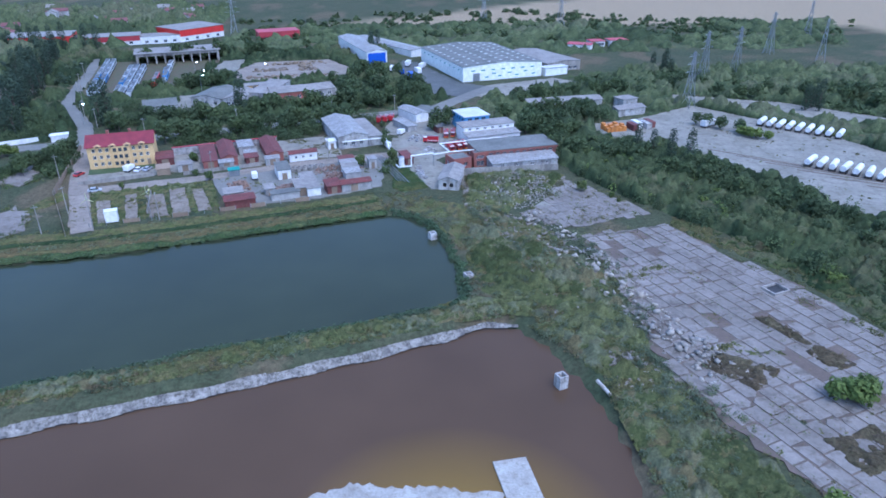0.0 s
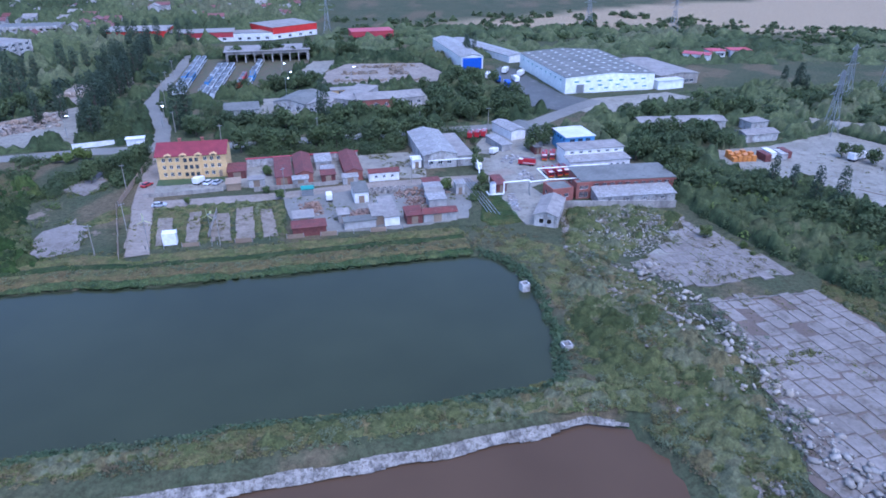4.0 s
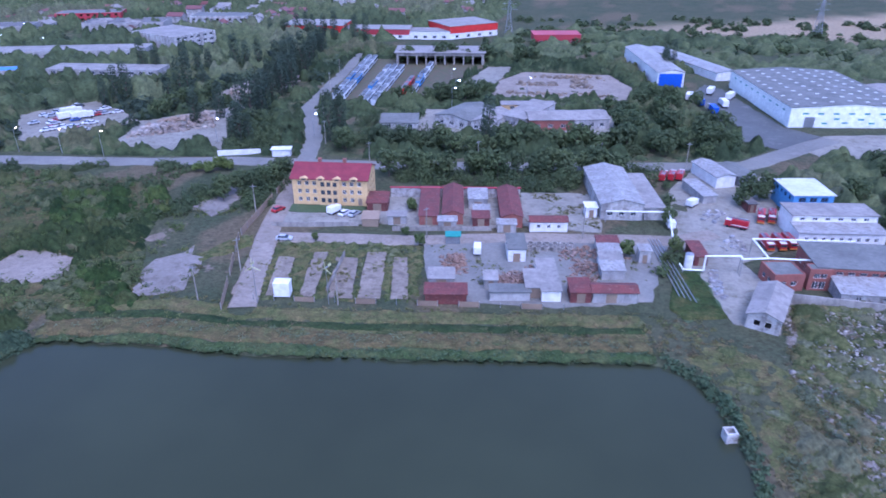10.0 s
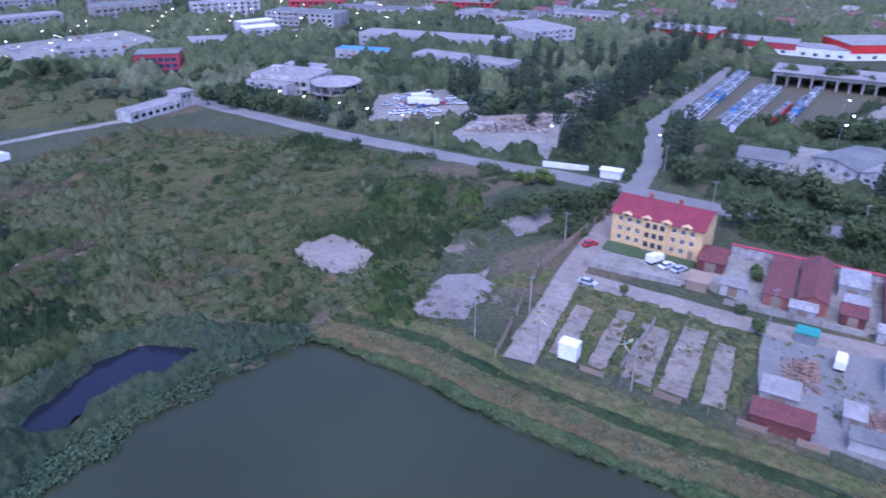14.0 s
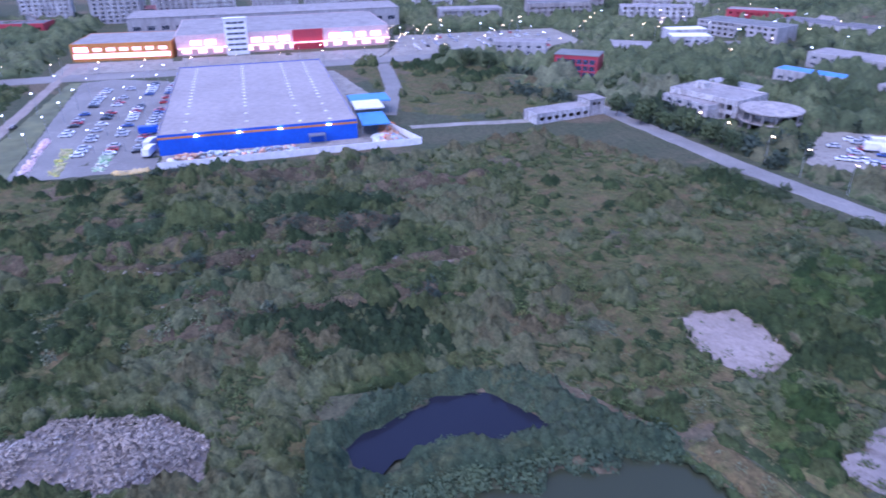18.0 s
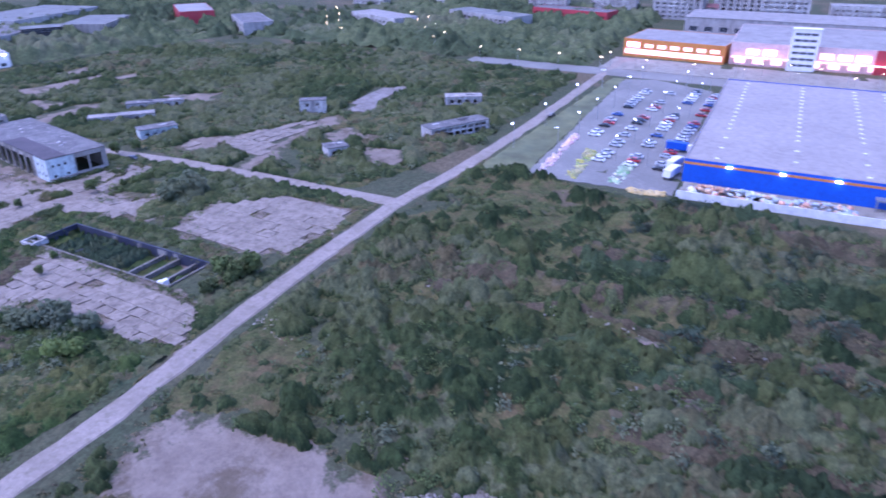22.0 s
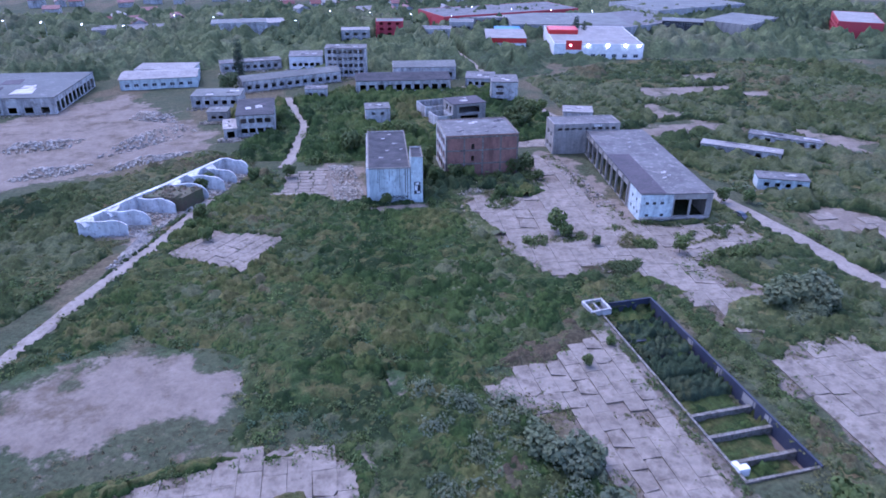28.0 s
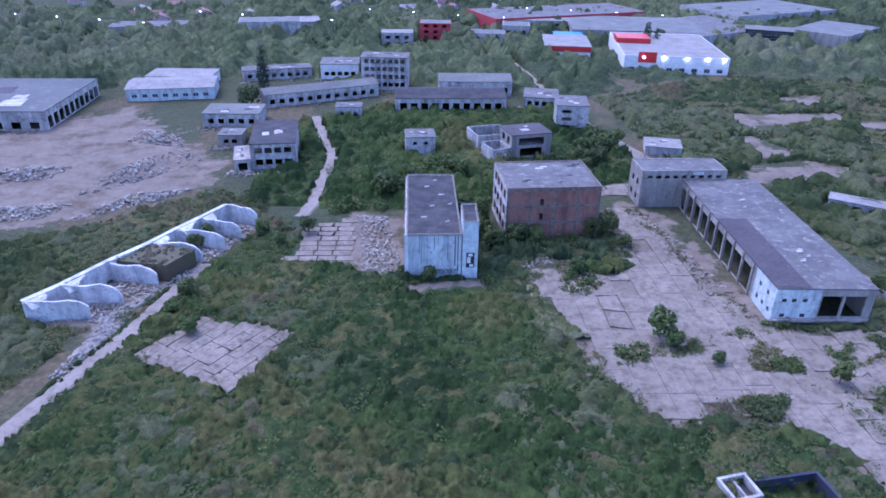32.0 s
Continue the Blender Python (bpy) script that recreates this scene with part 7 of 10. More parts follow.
STONE = leaf_mat("broken_stone", (0.12, 0.102, 0.083), (0.40, 0.37, 0.335), 0.9, (0.21, 0.185, 0.155))
PALE_STONE = leaf_mat("pale_broken_stone", (0.15, 0.132, 0.112), (0.46, 0.43, 0.39), 0.9, (0.27, 0.245, 0.215))
blocks("rubble_heap", RUBBLE_AREAS[:1], 3600, 0.15, 0.75, "heap of pale broken concrete at the track's end", 21, pile=1.6)
blocks("rubble_strip", RUBBLE_AREAS[1:2], 2200, 0.15, 1.1, "strip of broken concrete between weeds and slabs", 22)
blocks("rubble_blocks", [[(36, 138), (46, 144), (55, 118), (59, 96), (62, 76), (69, 56), (58, 52), (50, 74), (46, 98), (42, 118)]], 800, 0.2, 1.6, "large broken concrete blocks beside the slab field", 39, PALE_STONE, 0.9)
blocks("rubble_mound", [[(27, 158), (30, 176), (48, 182), (62, 172), (54, 158), (44, 146), (34, 146)]], 1800, 0.12, 0.7, "pale broken stones strewn over weedy mounds", 41, PALE_STONE, 0.8)
blocks("rubble_scarp", [[(-200, -10), (-198.5, -10), (-201.5, 30), (-204, 72), (-206.5, 72), (-203.5, 30)], [(-194, 88), (-197, 110), (-202, 108), (-199, 86)]], 420, 0.2, 1.0, "pale stones along an earth bank", 40, PALE_STONE, 0.2)
blocks("rubble_sand", [[(-62, -226), (-78, -236), (-92, -250), (-84, -262), (-70, -250)], [(-40, -210), (-58, -213), (-64, -222), (-46, -222)], [(-62, -209), (-84, -221), (-92, -228), (-76, -226)], [(-30, -236), (-52, -240), (-56, -250), (-34, -250)], [(-66, -270), (-84, -262), (-80, -276), (-68, -282)]], 3000, 0.2, 1.0, "scattered broken concrete on bare soil", 23, PALE_STONE, 0.8)
blocks("rubble_vaults", [[(-70.5, -167), (-81, -164.5), (-86, -169), (-91, -176), (-82, -180)], [(-88.5, -188), (-98.5, -184), (-109, -200), (-102, -204.5)], [(-81.5, -164), (-84, -163), (-99.5, -183), (-97.5, -184)], [(-78.5, -148), (-81, -147), (-87, -163), (-83.5, -164)]], 4800, 0.15, 0.8, "broken masonry along the vaults", 24, PALE_STONE, 0.7)
blocks("rubble_block", [[(-131, -176), (-139, -171), (-139, -202), (-132, -204)], [(-150, -172), (-156, -171), (-157, -184), (-151, -184)]], 2600, 0.15, 0.75, "broken masonry round the white block", 25, PALE_STONE, 0.5)
blocks("rubble_hall", [[(-195, -150), (-203, -148), (-203, -198), (-198, -196)], [(-176, -180), (-166, -180), (-162, -172), (-178, -172)]], 500, 0.2, 0.9, "scattered broken bricks before the hall", 26)
blocks("rubble_field", [[(-196, 28), (-200, 44), (-184, 52), (-180, 40)], [(-168, -22), (-172, -34), (-182, -36), (-180, -26)], [(-225, 62), (-232, 74), (-222, 84), (-214, 70)]], 700, 0.15, 0.7, "scattered stones in the weeds", 27)
blocks("rubble_scrap", [[(-196, 240), (-200, 262), (-182, 286), (-172, 262)], [(-196, 306), (-198, 336), (-182, 350), (-176, 322)]], 900, 0.6, 2.6, "heaps of scrap and pallets in yards", 28, leaf_mat("mixed_scrap", (0.20, 0.16, 0.13), (0.42, 0.38, 0.35), 0.8, (0.25, 0.19, 0.15)), 1.0, "scrap")
blocks("timber_heaps", [[(-72, 346), (-73, 352), (-24, 360), (-22, 353)], [(-70, 366), (-70, 371), (-50, 376), (-48, 369)], [(-42, 366), (-44, 384), (-36, 386), (-32, 368)], [(-64, 384), (-60, 391), (-30, 395), (-28, 388)]], 420, 0.5, 2.6, "brown timber and pallets strewn over a dusty yard", 43, leaf_mat("old_timber", (0.15, 0.11, 0.08), (0.27, 0.215, 0.165), 0.8, (0.19, 0.15, 0.11)), 0.5, "timber")
blocks("rubble_works", [[(11.1, 221.5), (12.4, 230.6), (18.1, 227), (14, 216.5)], [(14.4, 206), (14.3, 200.1), (21, 201.3), (21.9, 205), (18.1, 213)], [(11.4, 190), (11.2, 182), (13.0, 175), (14.8, 176), (13.8, 183), (13.4, 190)]], 320, 0.4, 1.4, "metal parts and crates in the works yard", 29, leaf_mat("mixed_parts", (0.16, 0.16, 0.17), (0.42, 0.42, 0.43), 0.5, (0.22, 0.2, 0.2)), 0.4, "parts")
blocks("rubble_sheds", [[(-36, 165), (-38, 172), (-30, 176), (-28, 168)], [(-24, 184), (-26, 192), (-8, 198), (-6, 190)], [(-20, 172), (-22, 186), (-14, 186), (-14, 172)], [(-38, 173.5), (-30, 181), (-27.5, 168.5), (-37, 164)], [(-50, 170), (-54, 180), (-48, 182), (-44, 172)]], 1500, 0.25, 1.2, "rusty scrap between the sheds", 30, leaf_mat("rusty_scrap", (0.14, 0.08, 0.06), (0.32, 0.25, 0.22), 0.8, (0.2, 0.13, 0.1)), 0.9, "scrap")
blocks("garden_goods", [[(-277.4, -17.8), (-276.0, -15.0), (-324.7, -18.4), (-326.8, -21.3)]], 260, 0.6, 1.6, "pallets of pink and white garden goods on the car park", 31, leaf_mat("pink_goods", (0.62, 0.30, 0.32), (0.72, 0.62, 0.62), 0.5, (0.6, 0.5, 0.5)), 0.4, "goods")
blocks("plant_goods", [[(-282.5, -8.8), (-280.6, -5.0), (-308.5, -7.1), (-311.0, -11.2)]], 220, 0.6, 1.5, "rows of yellow and green potted plants for sale", 34, leaf_mat("yellow_goods", (0.55, 0.48, 0.10), (0.16, 0.30, 0.08), 0.5, (0.4, 0.36, 0.2)), 0.3, "goods")
blocks("tree_goods", [[(-282.7, 4.0), (-282.0, 7.7), (-308.0, 7.8), (-309.7, 3.9)]], 220, 0.6, 1.5, "green plants and white sacks for sale", 35, leaf_mat("green_goods", (0.10, 0.30, 0.10), (0.70, 0.66, 0.62), 0.5, (0.3, 0.38, 0.28)), 0.3, "goods")
blocks("sand_goods", [[(-277.3, 11.6), (-278.0, 22.1), (-281.8, 21.3), (-281.2, 10.7)]], 160, 0.6, 1.4, "yellow sacks stacked at the car park's edge", 36, leaf_mat("amber_goods", (0.55, 0.36, 0.08), (0.6, 0.5, 0.3), 0.5, (0.5, 0.4, 0.2)), 0.3, "goods")
blocks("rack_goods", [[(-301.7, 99.4), (-295.2, 105.3), (-314.0, 107.1), (-316.9, 102.1)]], 120, 0.8, 2.0, "orange racks with building goods in the yard", 37, leaf_mat("orange_goods", (0.65, 0.20, 0.06), (0.6, 0.34, 0.2), 0.5, (0.5, 0.3, 0.2)), 1.0, "goods")
GOODS_YARD = [[(-281.5, 27), (-284, 70), (-291, 70), (-290, 27)], [(-286, 96), (-287, 108), (-300, 104), (-298, 96)]]
blocks("stored_goods", GOODS_YARD, 620, 0.8, 1.8, "stacked blue and white building goods behind the store", 32, leaf_mat("crated_goods", (0.06, 0.22, 0.46), (0.74, 0.70, 0.66), 0.5, (0.5, 0.55, 0.56)), 3.4, "goods")
blocks("stored_crates", GOODS_YARD, 280, 0.8, 1.8, "stacked red and timber crates behind the store", 33, leaf_mat("timber_crates", (0.55, 0.10, 0.06), (0.50, 0.36, 0.22), 0.6, (0.6, 0.42, 0.3)), 3.6, "goods")


skirts = []
for name, a, b, d_, hh, w_, r_, ho, lab in RU[:20]:
    (ax, ay), L, hd = a, *span(a, b)
    c_, s_ = math.cos(radians(hd)), math.sin(radians(hd))
    skirts.append([(ax + u * c_ - v * s_, ay + u * s_ + v * c_) for u, v in ((-3, -4), (L * 0.6, -5), (L + 3, -3), (L + 2, 0), (-2, 0))])
blocks("rubble_ruins", skirts, 2400, 0.25, 1.1, "broken masonry at the foot of the ruins", 38, None, 0.5)


# ---- plants ----
OX, OY, NXC, NYC = -700, -680, 1200, 1400
cx, cy = np.meshgrid(OX + 0.5 + np.arange(NXC), OY + 0.5 + np.arange(NYC))
TAKEN = np.zeros(cx.shape, bool)


def take(poly, grow=0.5):
    px, py = np.array(poly).T
    i0, i1 = int(max(0, px.min() - 3 - OX)), int(min(NXC, px.max() + 3 - OX))
    j0, j1 = int(max(0, py.min() - 3 - OY)), int(min(NYC, py.max() + 3 - OY))
    if i1 > i0 and j1 > j0:
        TAKEN[j0:j1, i0:i1] |= edge_distance(cx[j0:j1, i0:i1], cy[j0:j1, i0:i1], poly) < grow


for poly in BLOCKED:
    take(poly, 0.0)
for poly in (POND_GREEN, POND_BROWN, POND_SMALL):
    take(poly, 0.2)
for poly in SAND[:6]:
    take(poly, -3.0)
for poly in SAND[9:]:
    take(poly, -1.0)
for poly in (RUBBLE_AREAS[0], [(-69, -165.5), (-83.5, -162), (-110.5, -202), (-102, -207)], [(-131, -176), (-139, -171), (-139, -202), (-132, -204)], [(-195, -150), (-203, -148), (-203, -198), (-198, -196)], [(-136, -164), (-156, -162), (-156, -169), (-138, -170)]):
    take(poly, -0.5)
bpy.context.view_layer.update()
for ob in list(scene.objects):
    if ob.type == "MESH" and ob.parent and ob.name.split(".")[0] in ("roof", "wall"):
        b = [ob.matrix_world @ Vector(q) for q in ob.bound_box]
        q = [(b[i].x, b[i].y) for i in (0, 4, 7, 3)]
        if math.dist(q[0], q[1]) > 0.5 and math.dist(q[1], q[2]) > 0.5:
            take(q, 0.4)
for ob in list(scene.objects):
    if ob.name.startswith(("road_", "track_", "path_")):
        v = np.array([tuple(p.co) for p in ob.data.vertices])[2::5, :2]
        half = np.linalg.norm(np.array(ob.data.vertices[1].co[:2]) - v[0])
        for (x0, y0), (x1, y1) in zip(v, v[1:]):
            for f in (0.0, 0.25, 0.5, 0.75):
                x, y = x0 + (x1 - x0) * f, y0 + (y1 - y0) * f
                i, j, r = int(x - OX), int(y - OY), int(half + 4)
                if 0 < i < NXC and 0 < j < NYC:
                    sl = (slice(max(0, j - r), j + r), slice(max(0, i - r), i + r))
                    TAKEN[sl] |= np.hypot(cx[sl] - x, cy[sl] - y) < half + 0.3


def free(x, y):
    i, j = (np.asarray(x) - OX).astype(int), (np.asarray(y) - OY).astype(int)
    ok = (i >= 0) & (i < NXC) & (j >= 0) & (j < NYC)
    return ok & ~TAKEN[np.clip(j, 0, NYC - 1), np.clip(i, 0, NXC - 1)]


def spread(poly, n, seed, clump=0.0, size=25):
    """n free places within an outline, gathered into drifts where clump is above 0."""
    rng = np.random.RandomState(seed)
    px, py = np.array(poly).T
    X = rng.uniform(px.min(), px.max(), n * 6)
    Y = rng.uniform(py.min(), py.max(), n * 6)
    ok = inside(X, Y, poly) & free(X, Y)
    if clump:
        ok &= rng.rand(len(X)) < smooth(wave(X, Y, size, seed + 1), -clump, clump * 0.6 + 0.2)
    X, Y = X[ok][:n], Y[ok][:n]
    return X, Y


def leaves(X, Y, R, Hh, per, leaf, seed, lift=0.0):
    """Quads of leaf clumps in domes of radius R and height Hh at X, Y."""
    rng = np.random.RandomState(seed)
    k = np.repeat(np.arange(len(X)), np.maximum(4, (per * R ** 1.6).astype(int)))
    n = len(k)
    d = rng.normal(size=(n, 3))
    d /= np.linalg.norm(d, axis=1, keepdims=True)
    d[:, 2] = np.abs(d[:, 2])
    lump = 0.75 + 0.3 * np.sin(d[:, 0] * 5 + k * 1.3) * np.cos(d[:, 1] * 6 + k * 2.1) + rng.uniform(-0.2, 0.15, n)
    C = np.stack([X[k] + d[:, 0] * R[k] * lump, Y[k] + d[:, 1] * R[k] * lump, ground_z(X, Y)[k] + lift + d[:, 2] * Hh[k] * lump], -1)
    up = d * 0.75 + np.array((0, 0, 0.55)) + rng.normal(size=(n, 3)) * 0.55
    a = np.cross(up, rng.normal(size=(n, 3)))
    a /= np.linalg.norm(a, axis=1, keepdims=True)
    b = np.cross(up, a)
    b /= np.linalg.norm(b, axis=1, keepdims=True)
    s = (leaf * rng.uniform(0.5, 1.2, n))[:, None]
    return np.stack([C - a * s - b * s * 0.6, C + a * s * 0.3 - b * s * 0.8, C + a * s + b * s * 0.5, C - a * s * 0.4 + b * s * 0.9], 1)


def foliage(name, sets, material, label, category="bushes"):
    V = np.concatenate(sets).reshape(-1, 3)
    return quads_ob(name, V, np.arange(len(V)).reshape(-1, 4), material, label, category)


def bushes(name, polys, n, r, h, per, leaf, material, label, seed, clump=0.5, category="bushes", size=25):
    out = []
    for i, poly in enumerate(polys):
        X, Y = spread(poly, n // len(polys), seed + i, clump, size)
        if len(X):
            rng = np.random.RandomState(seed + i + 50)
            R = r[0] + (r[1] - r[0]) * rng.rand(len(X)) ** 2
            out.append(leaves(X, Y, R, R * rng.uniform(*h, len(X)), per, leaf, seed + i + 90))
    return foliage(name, out, M[material], label, category) if out else None


TONES = ((0.022, 0.036, 0.015), (0.038, 0.056, 0.021), (0.062, 0.074, 0.029), (0.086, 0.10, 0.052), (0.084, 0.075, 0.04))


def growth_mat(name, a, b, c_, fine=1.8, tones=TONES):
    """Low growth in drifts of three colours, with bushes in tones of their own and a leafy grain."""
    m, nt, p = nodes_of(name)
    c = mixc(nt, ramp(nt, noise_at(nt, 0.06, 5.0, 0.65), 0.38, 0.62), a, b)
    c = mixc(nt, ramp(nt, noise_at(nt, 0.17, 6.0, 0.72), 0.46, 0.64), c, c_)
    at = nt.nodes.new("ShaderNodeAttribute")
    at.attribute_name = "tone"
    r = nt.nodes.new("ShaderNodeValToRGB")
    while len(r.color_ramp.elements) < len(tones):
        r.color_ramp.elements.new(0.5)
    for i, t in enumerate(tones):
        r.color_ramp.elements[i].position = 0.2 + 0.8 * i / (len(tones) - 1)
        r.color_ramp.elements[i].color = (*t, 1)
    nt.links.new(at.outputs["Fac"], r.inputs[0])
    c = mixc(nt, ramp(nt, at.outputs["Fac"], 0.05, 0.18), c, r.outputs[0])
    c = mixc(nt, 0.8, c, ramp(nt, noise_at(nt, fine, 8.0, 0.8), 0.3, 0.7, (0.30, 0.31, 0.30), (1.6, 1.55, 1.45)), "MULTIPLY")
    c = mixc(nt, 0.7, c, ramp(nt, noise_at(nt, fine * 0.3, 6.0, 0.75), 0.35, 0.65, (0.55, 0.58, 0.55), (1.4, 1.36, 1.3)), "MULTIPLY")
    nt.links.new(c, p.inputs["Base Color"])
    p.inputs["Roughness"].default_value, p.inputs["Specular IOR Level"].default_value = 0.9, 0.08
    bn = add(nt, "ShaderNodeBump", Strength=0.9, Distance=0.35)
    nt.links.new(noise_at(nt, fine * 0.8, 8.0, 0.75), bn.inputs["Height"])
    nt.links.new(bn.outputs[0], p.inputs["Normal"])
    return m


def domes(X, Y, cell, r, h, share, seed, size, low=()):
    """Heights of single bushes standing over a jittered grid of cells, gathered into drifts, and a tone for each; low: outlines kept open."""
    T = np.random.RandomState(seed).rand(6, 97, 89)
    ci, cj = np.floor(X / cell).astype(int), np.floor(Y / cell).astype(int)
    top, tone = np.zeros(X.shape), np.zeros(X.shape)
    for di in (-1, 0, 1):
        for dj in (-1, 0, 1):
            i, j = ci + di, cj + dj
            q = T[:, i % 97, j % 89]
            x, y = (i + 0.5 + 0.8 * (q[0] - 0.5)) * cell, (j + 0.5 + 0.8 * (q[1] - 0.5)) * cell
            drift = lattice(x, y, size, seed + 7)
            want = share * smooth(drift, 0.22, 0.62) + 0.12 * share
            for poly in low:
                want = np.where(inside(x, y, poly), want * 0.22, want)
            big = 0.35 + 0.65 * q[2] ** 1.5
            rr = r[0] + (r[1] - r[0]) * big
            ang = np.arctan2(Y - y, X - x)
            lobe = 1 + 0.22 * np.sin(3 * ang + 6.3 * q[5]) + 0.12 * np.sin(7 * ang + 9 * q[0])
            d2 = ((X - x) ** 2 + (Y - y) ** 2) / (rr * lobe) ** 2
            v = np.where(q[4] < want, (h[0] + (h[1] - h[0]) * big) * np.sqrt(np.maximum(0, 1 - d2)), 0)
            tone = np.where(v > top, 0.2 + 0.8 * np.clip(0.32 * q[5] + 1.25 * lattice(x, y, size * 1.5, seed + 9) - 0.28, 0, 1), tone)
            top = np.maximum(top, v)
    return top, tone


def undergrowth(name, poly, step, h, material, label, seed, size=14.0, cut=0.2, category="undergrowth", soft=3.0, sharp=0.45, anywhere=False, rag=4.0, bush=(), low=(), shores=()):
    """A closed, uneven mat of low plants within an outline, thinning out to its edge and where the growth has gaps; bush: layers of domes that stand in it."""
    px, py = np.array(poly).T
    X, Y = np.meshgrid(np.arange(px.min(), px.max(), step), np.arange(py.min(), py.max(), step))
    rng = np.random.RandomState(seed)
    X = X + rng.uniform(-0.3, 0.3, X.shape) * step
    Y = Y + rng.uniform(-0.3, 0.3, X.shape) * step
    shape = X.shape
    within = inside(X, Y, poly) & (free(X, Y) | anywhere)
    full, X, Y = (X, Y), X[within], Y[within]
    d = -edge_distance(X, Y, poly) + rag * (lattice(X, Y, 6, seed) - 0.5)
    for water in shores:
        d = np.minimum(d, edge_distance(X, Y, water) - 0.2 + 0.5 * wave(X, Y, 5, seed))
    k = smooth(lattice(X, Y, size, seed + 1) * 0.65 + lattice(X, Y, size * 0.4, seed + 2) * 0.35, cut, cut + sharp)
    t_ = h * k * (0.45 + 0.55 * lattice(X, Y, size * 0.22, seed + 3)) * (0.6 + 0.8 * lattice(X, Y, step * 1.7, seed + 4))
    tint = np.zeros(X.shape)
    for n, (cell, r, hh, share, drift) in enumerate(bush):
        v, tn = domes(X, Y, cell, r, hh, share, seed + 31 * n + 5, drift, low)
        v = v * (0.62 + 0.76 * rng.rand(len(X)))
        tint = np.where(v > t_, tn, tint)
        t_ = np.maximum(t_, v)
    t_ = t_ * smooth(d, 0, soft)
    top, Z, tone = np.zeros(shape), np.full(shape, -0.6), np.zeros(shape)
    top[within], tone[within] = t_, tint
    Z[within] = ground_z(X, Y) + t_ - 0.12 + (0.2 if anywhere else 0.0)
    X, Y = full
    idx = np.arange(X.size).reshape(X.shape)
    Q = np.stack([idx[:-1, :-1], idx[:-1, 1:], idx[1:, 1:], idx[1:, :-1]], -1).reshape(-1, 4)
    Q = Q[(top.ravel()[Q] > 0.02).any(1)]
    keep, inv = np.unique(Q, return_inverse=True)
    V = np.stack([X.ravel(), Y.ravel(), Z.ravel()], -1)[keep]
    ob = quads_ob(name, V, inv.reshape(-1, 4), material, label, category)
    ob.data.attributes.new("tone", "FLOAT", "POINT").data.foreach_set("value", tone.ravel()[keep].astype(np.float32))
    ob.data.polygons.foreach_set("use_smooth", np.ones(len(Q), bool))
    return ob


WEST = [(-285, -39), (-200, -37), (-160, -33), (-112, -29), (-104, 10), (-110, 60), (-125, 66), (-150, 70), (-150, 104), (-126, 124), (-112, 138), (-130, 165), (-150, 205), (-220, 200), (-290, 155), (-275, 112), (-272, 20)]
BANDS = [[(x, 10 + k * 5), (x - 9, 20 + k * 5), (x - 10, 108), (x, 100)] for k, x in enumerate((-262, -246, -230, -214, -196, -178))]
MEADOW = LUSH
MEADOW_EDGE = [(-60, -104), (-86, -120), (-106, -108), (-106, -84), (-124, -84), (-126, -60), (-140, -40), (-162, -40), (-150, -94), (-174, -102), (-190, -114), (-170, -140), (-164, -178), (-130, -178), (-112, -210), (-96, -190), (-80, -150)]
SHRUB_WEST = [(-236, -60), (-300, -46), (-420, -52), (-440, -200), (-400, -300), (-300, -330), (-230, -300), (-226, -220), (-240, -160)]
SHRUB_RUIN = [(-104, -215), (-136, -205), (-160, -205), (-200, -208), (-222, -230), (-214, -290), (-150, -300), (-100, -275), (-108, -240)]
EAST_WOOD = [(63, 184), (82, 140), (100, 112), (112, 76), (122, 40), (160, 60), (150, 112), (128, 152), (116, 186), (92, 216), (72, 214)]
NORTH_WOOD = [(-80, 226), (-90, 238), (-14, 258), (4, 264), (-6, 236), (-44, 228)]
NORTH_WOOD_2 = [(-112, 246), (-120, 300), (-100, 316), (-92, 282), (-20, 268), (24, 282), (14, 340), (-10, 330), (-16, 286), (-60, 276)]
SHORE_N = [(-128, 122), (-104, 128), (-62, 134), (-24, 143), (4, 150), (12, 140), (18, 120), (20, 96), (34, 100), (28, 150), (6, 166), (-50, 154), (-90, 144), (-118, 136)]
DYKE = [(-88, 60), (-36, 70), (18, 84), (30, 82), (34, 90), (18, 94), (-10, 85), (-40, 79), (-84, 68)]
SOUTH_E = [(28, 80), (38, 60), (38, 36), (34, 10), (66, 10), (56, 40), (52, 70), (54, 100), (48, 124), (38, 140), (26, 150), (20, 130), (18, 96), (34, 84)]
VERGE_E = [(80, 128), (100, 92), (112, 40), (122, 14), (150, 14), (128, 60), (104, 110), (84, 140)]
WEED_PLOTS = [(-120, 140), (-112, 175), (-104, 178), (-90, 146), (-52, 156), (-60, 186), (-100, 176)]
FAR_EAST = [(100, 262), (60, 300), (130, 330), (200, 330), (300, 260), (260, 180), (200, 240), (150, 290)]
FAR_NE = [(-140, 440), (-60, 420), (0, 460), (120, 430), (260, 420), (330, 520), (100, 640), (-150, 560)]
REED_W = [(-120, 62), (-126, 80), (-128, 100), (-124, 122), (-136, 112), (-150, 104), (-152, 84), (-142, 66)]
BANK_W = [(-60, -120), (-86, -172), (-112, -210), (-98, -226), (-62, -204), (-40, -196), (-36, -140)]

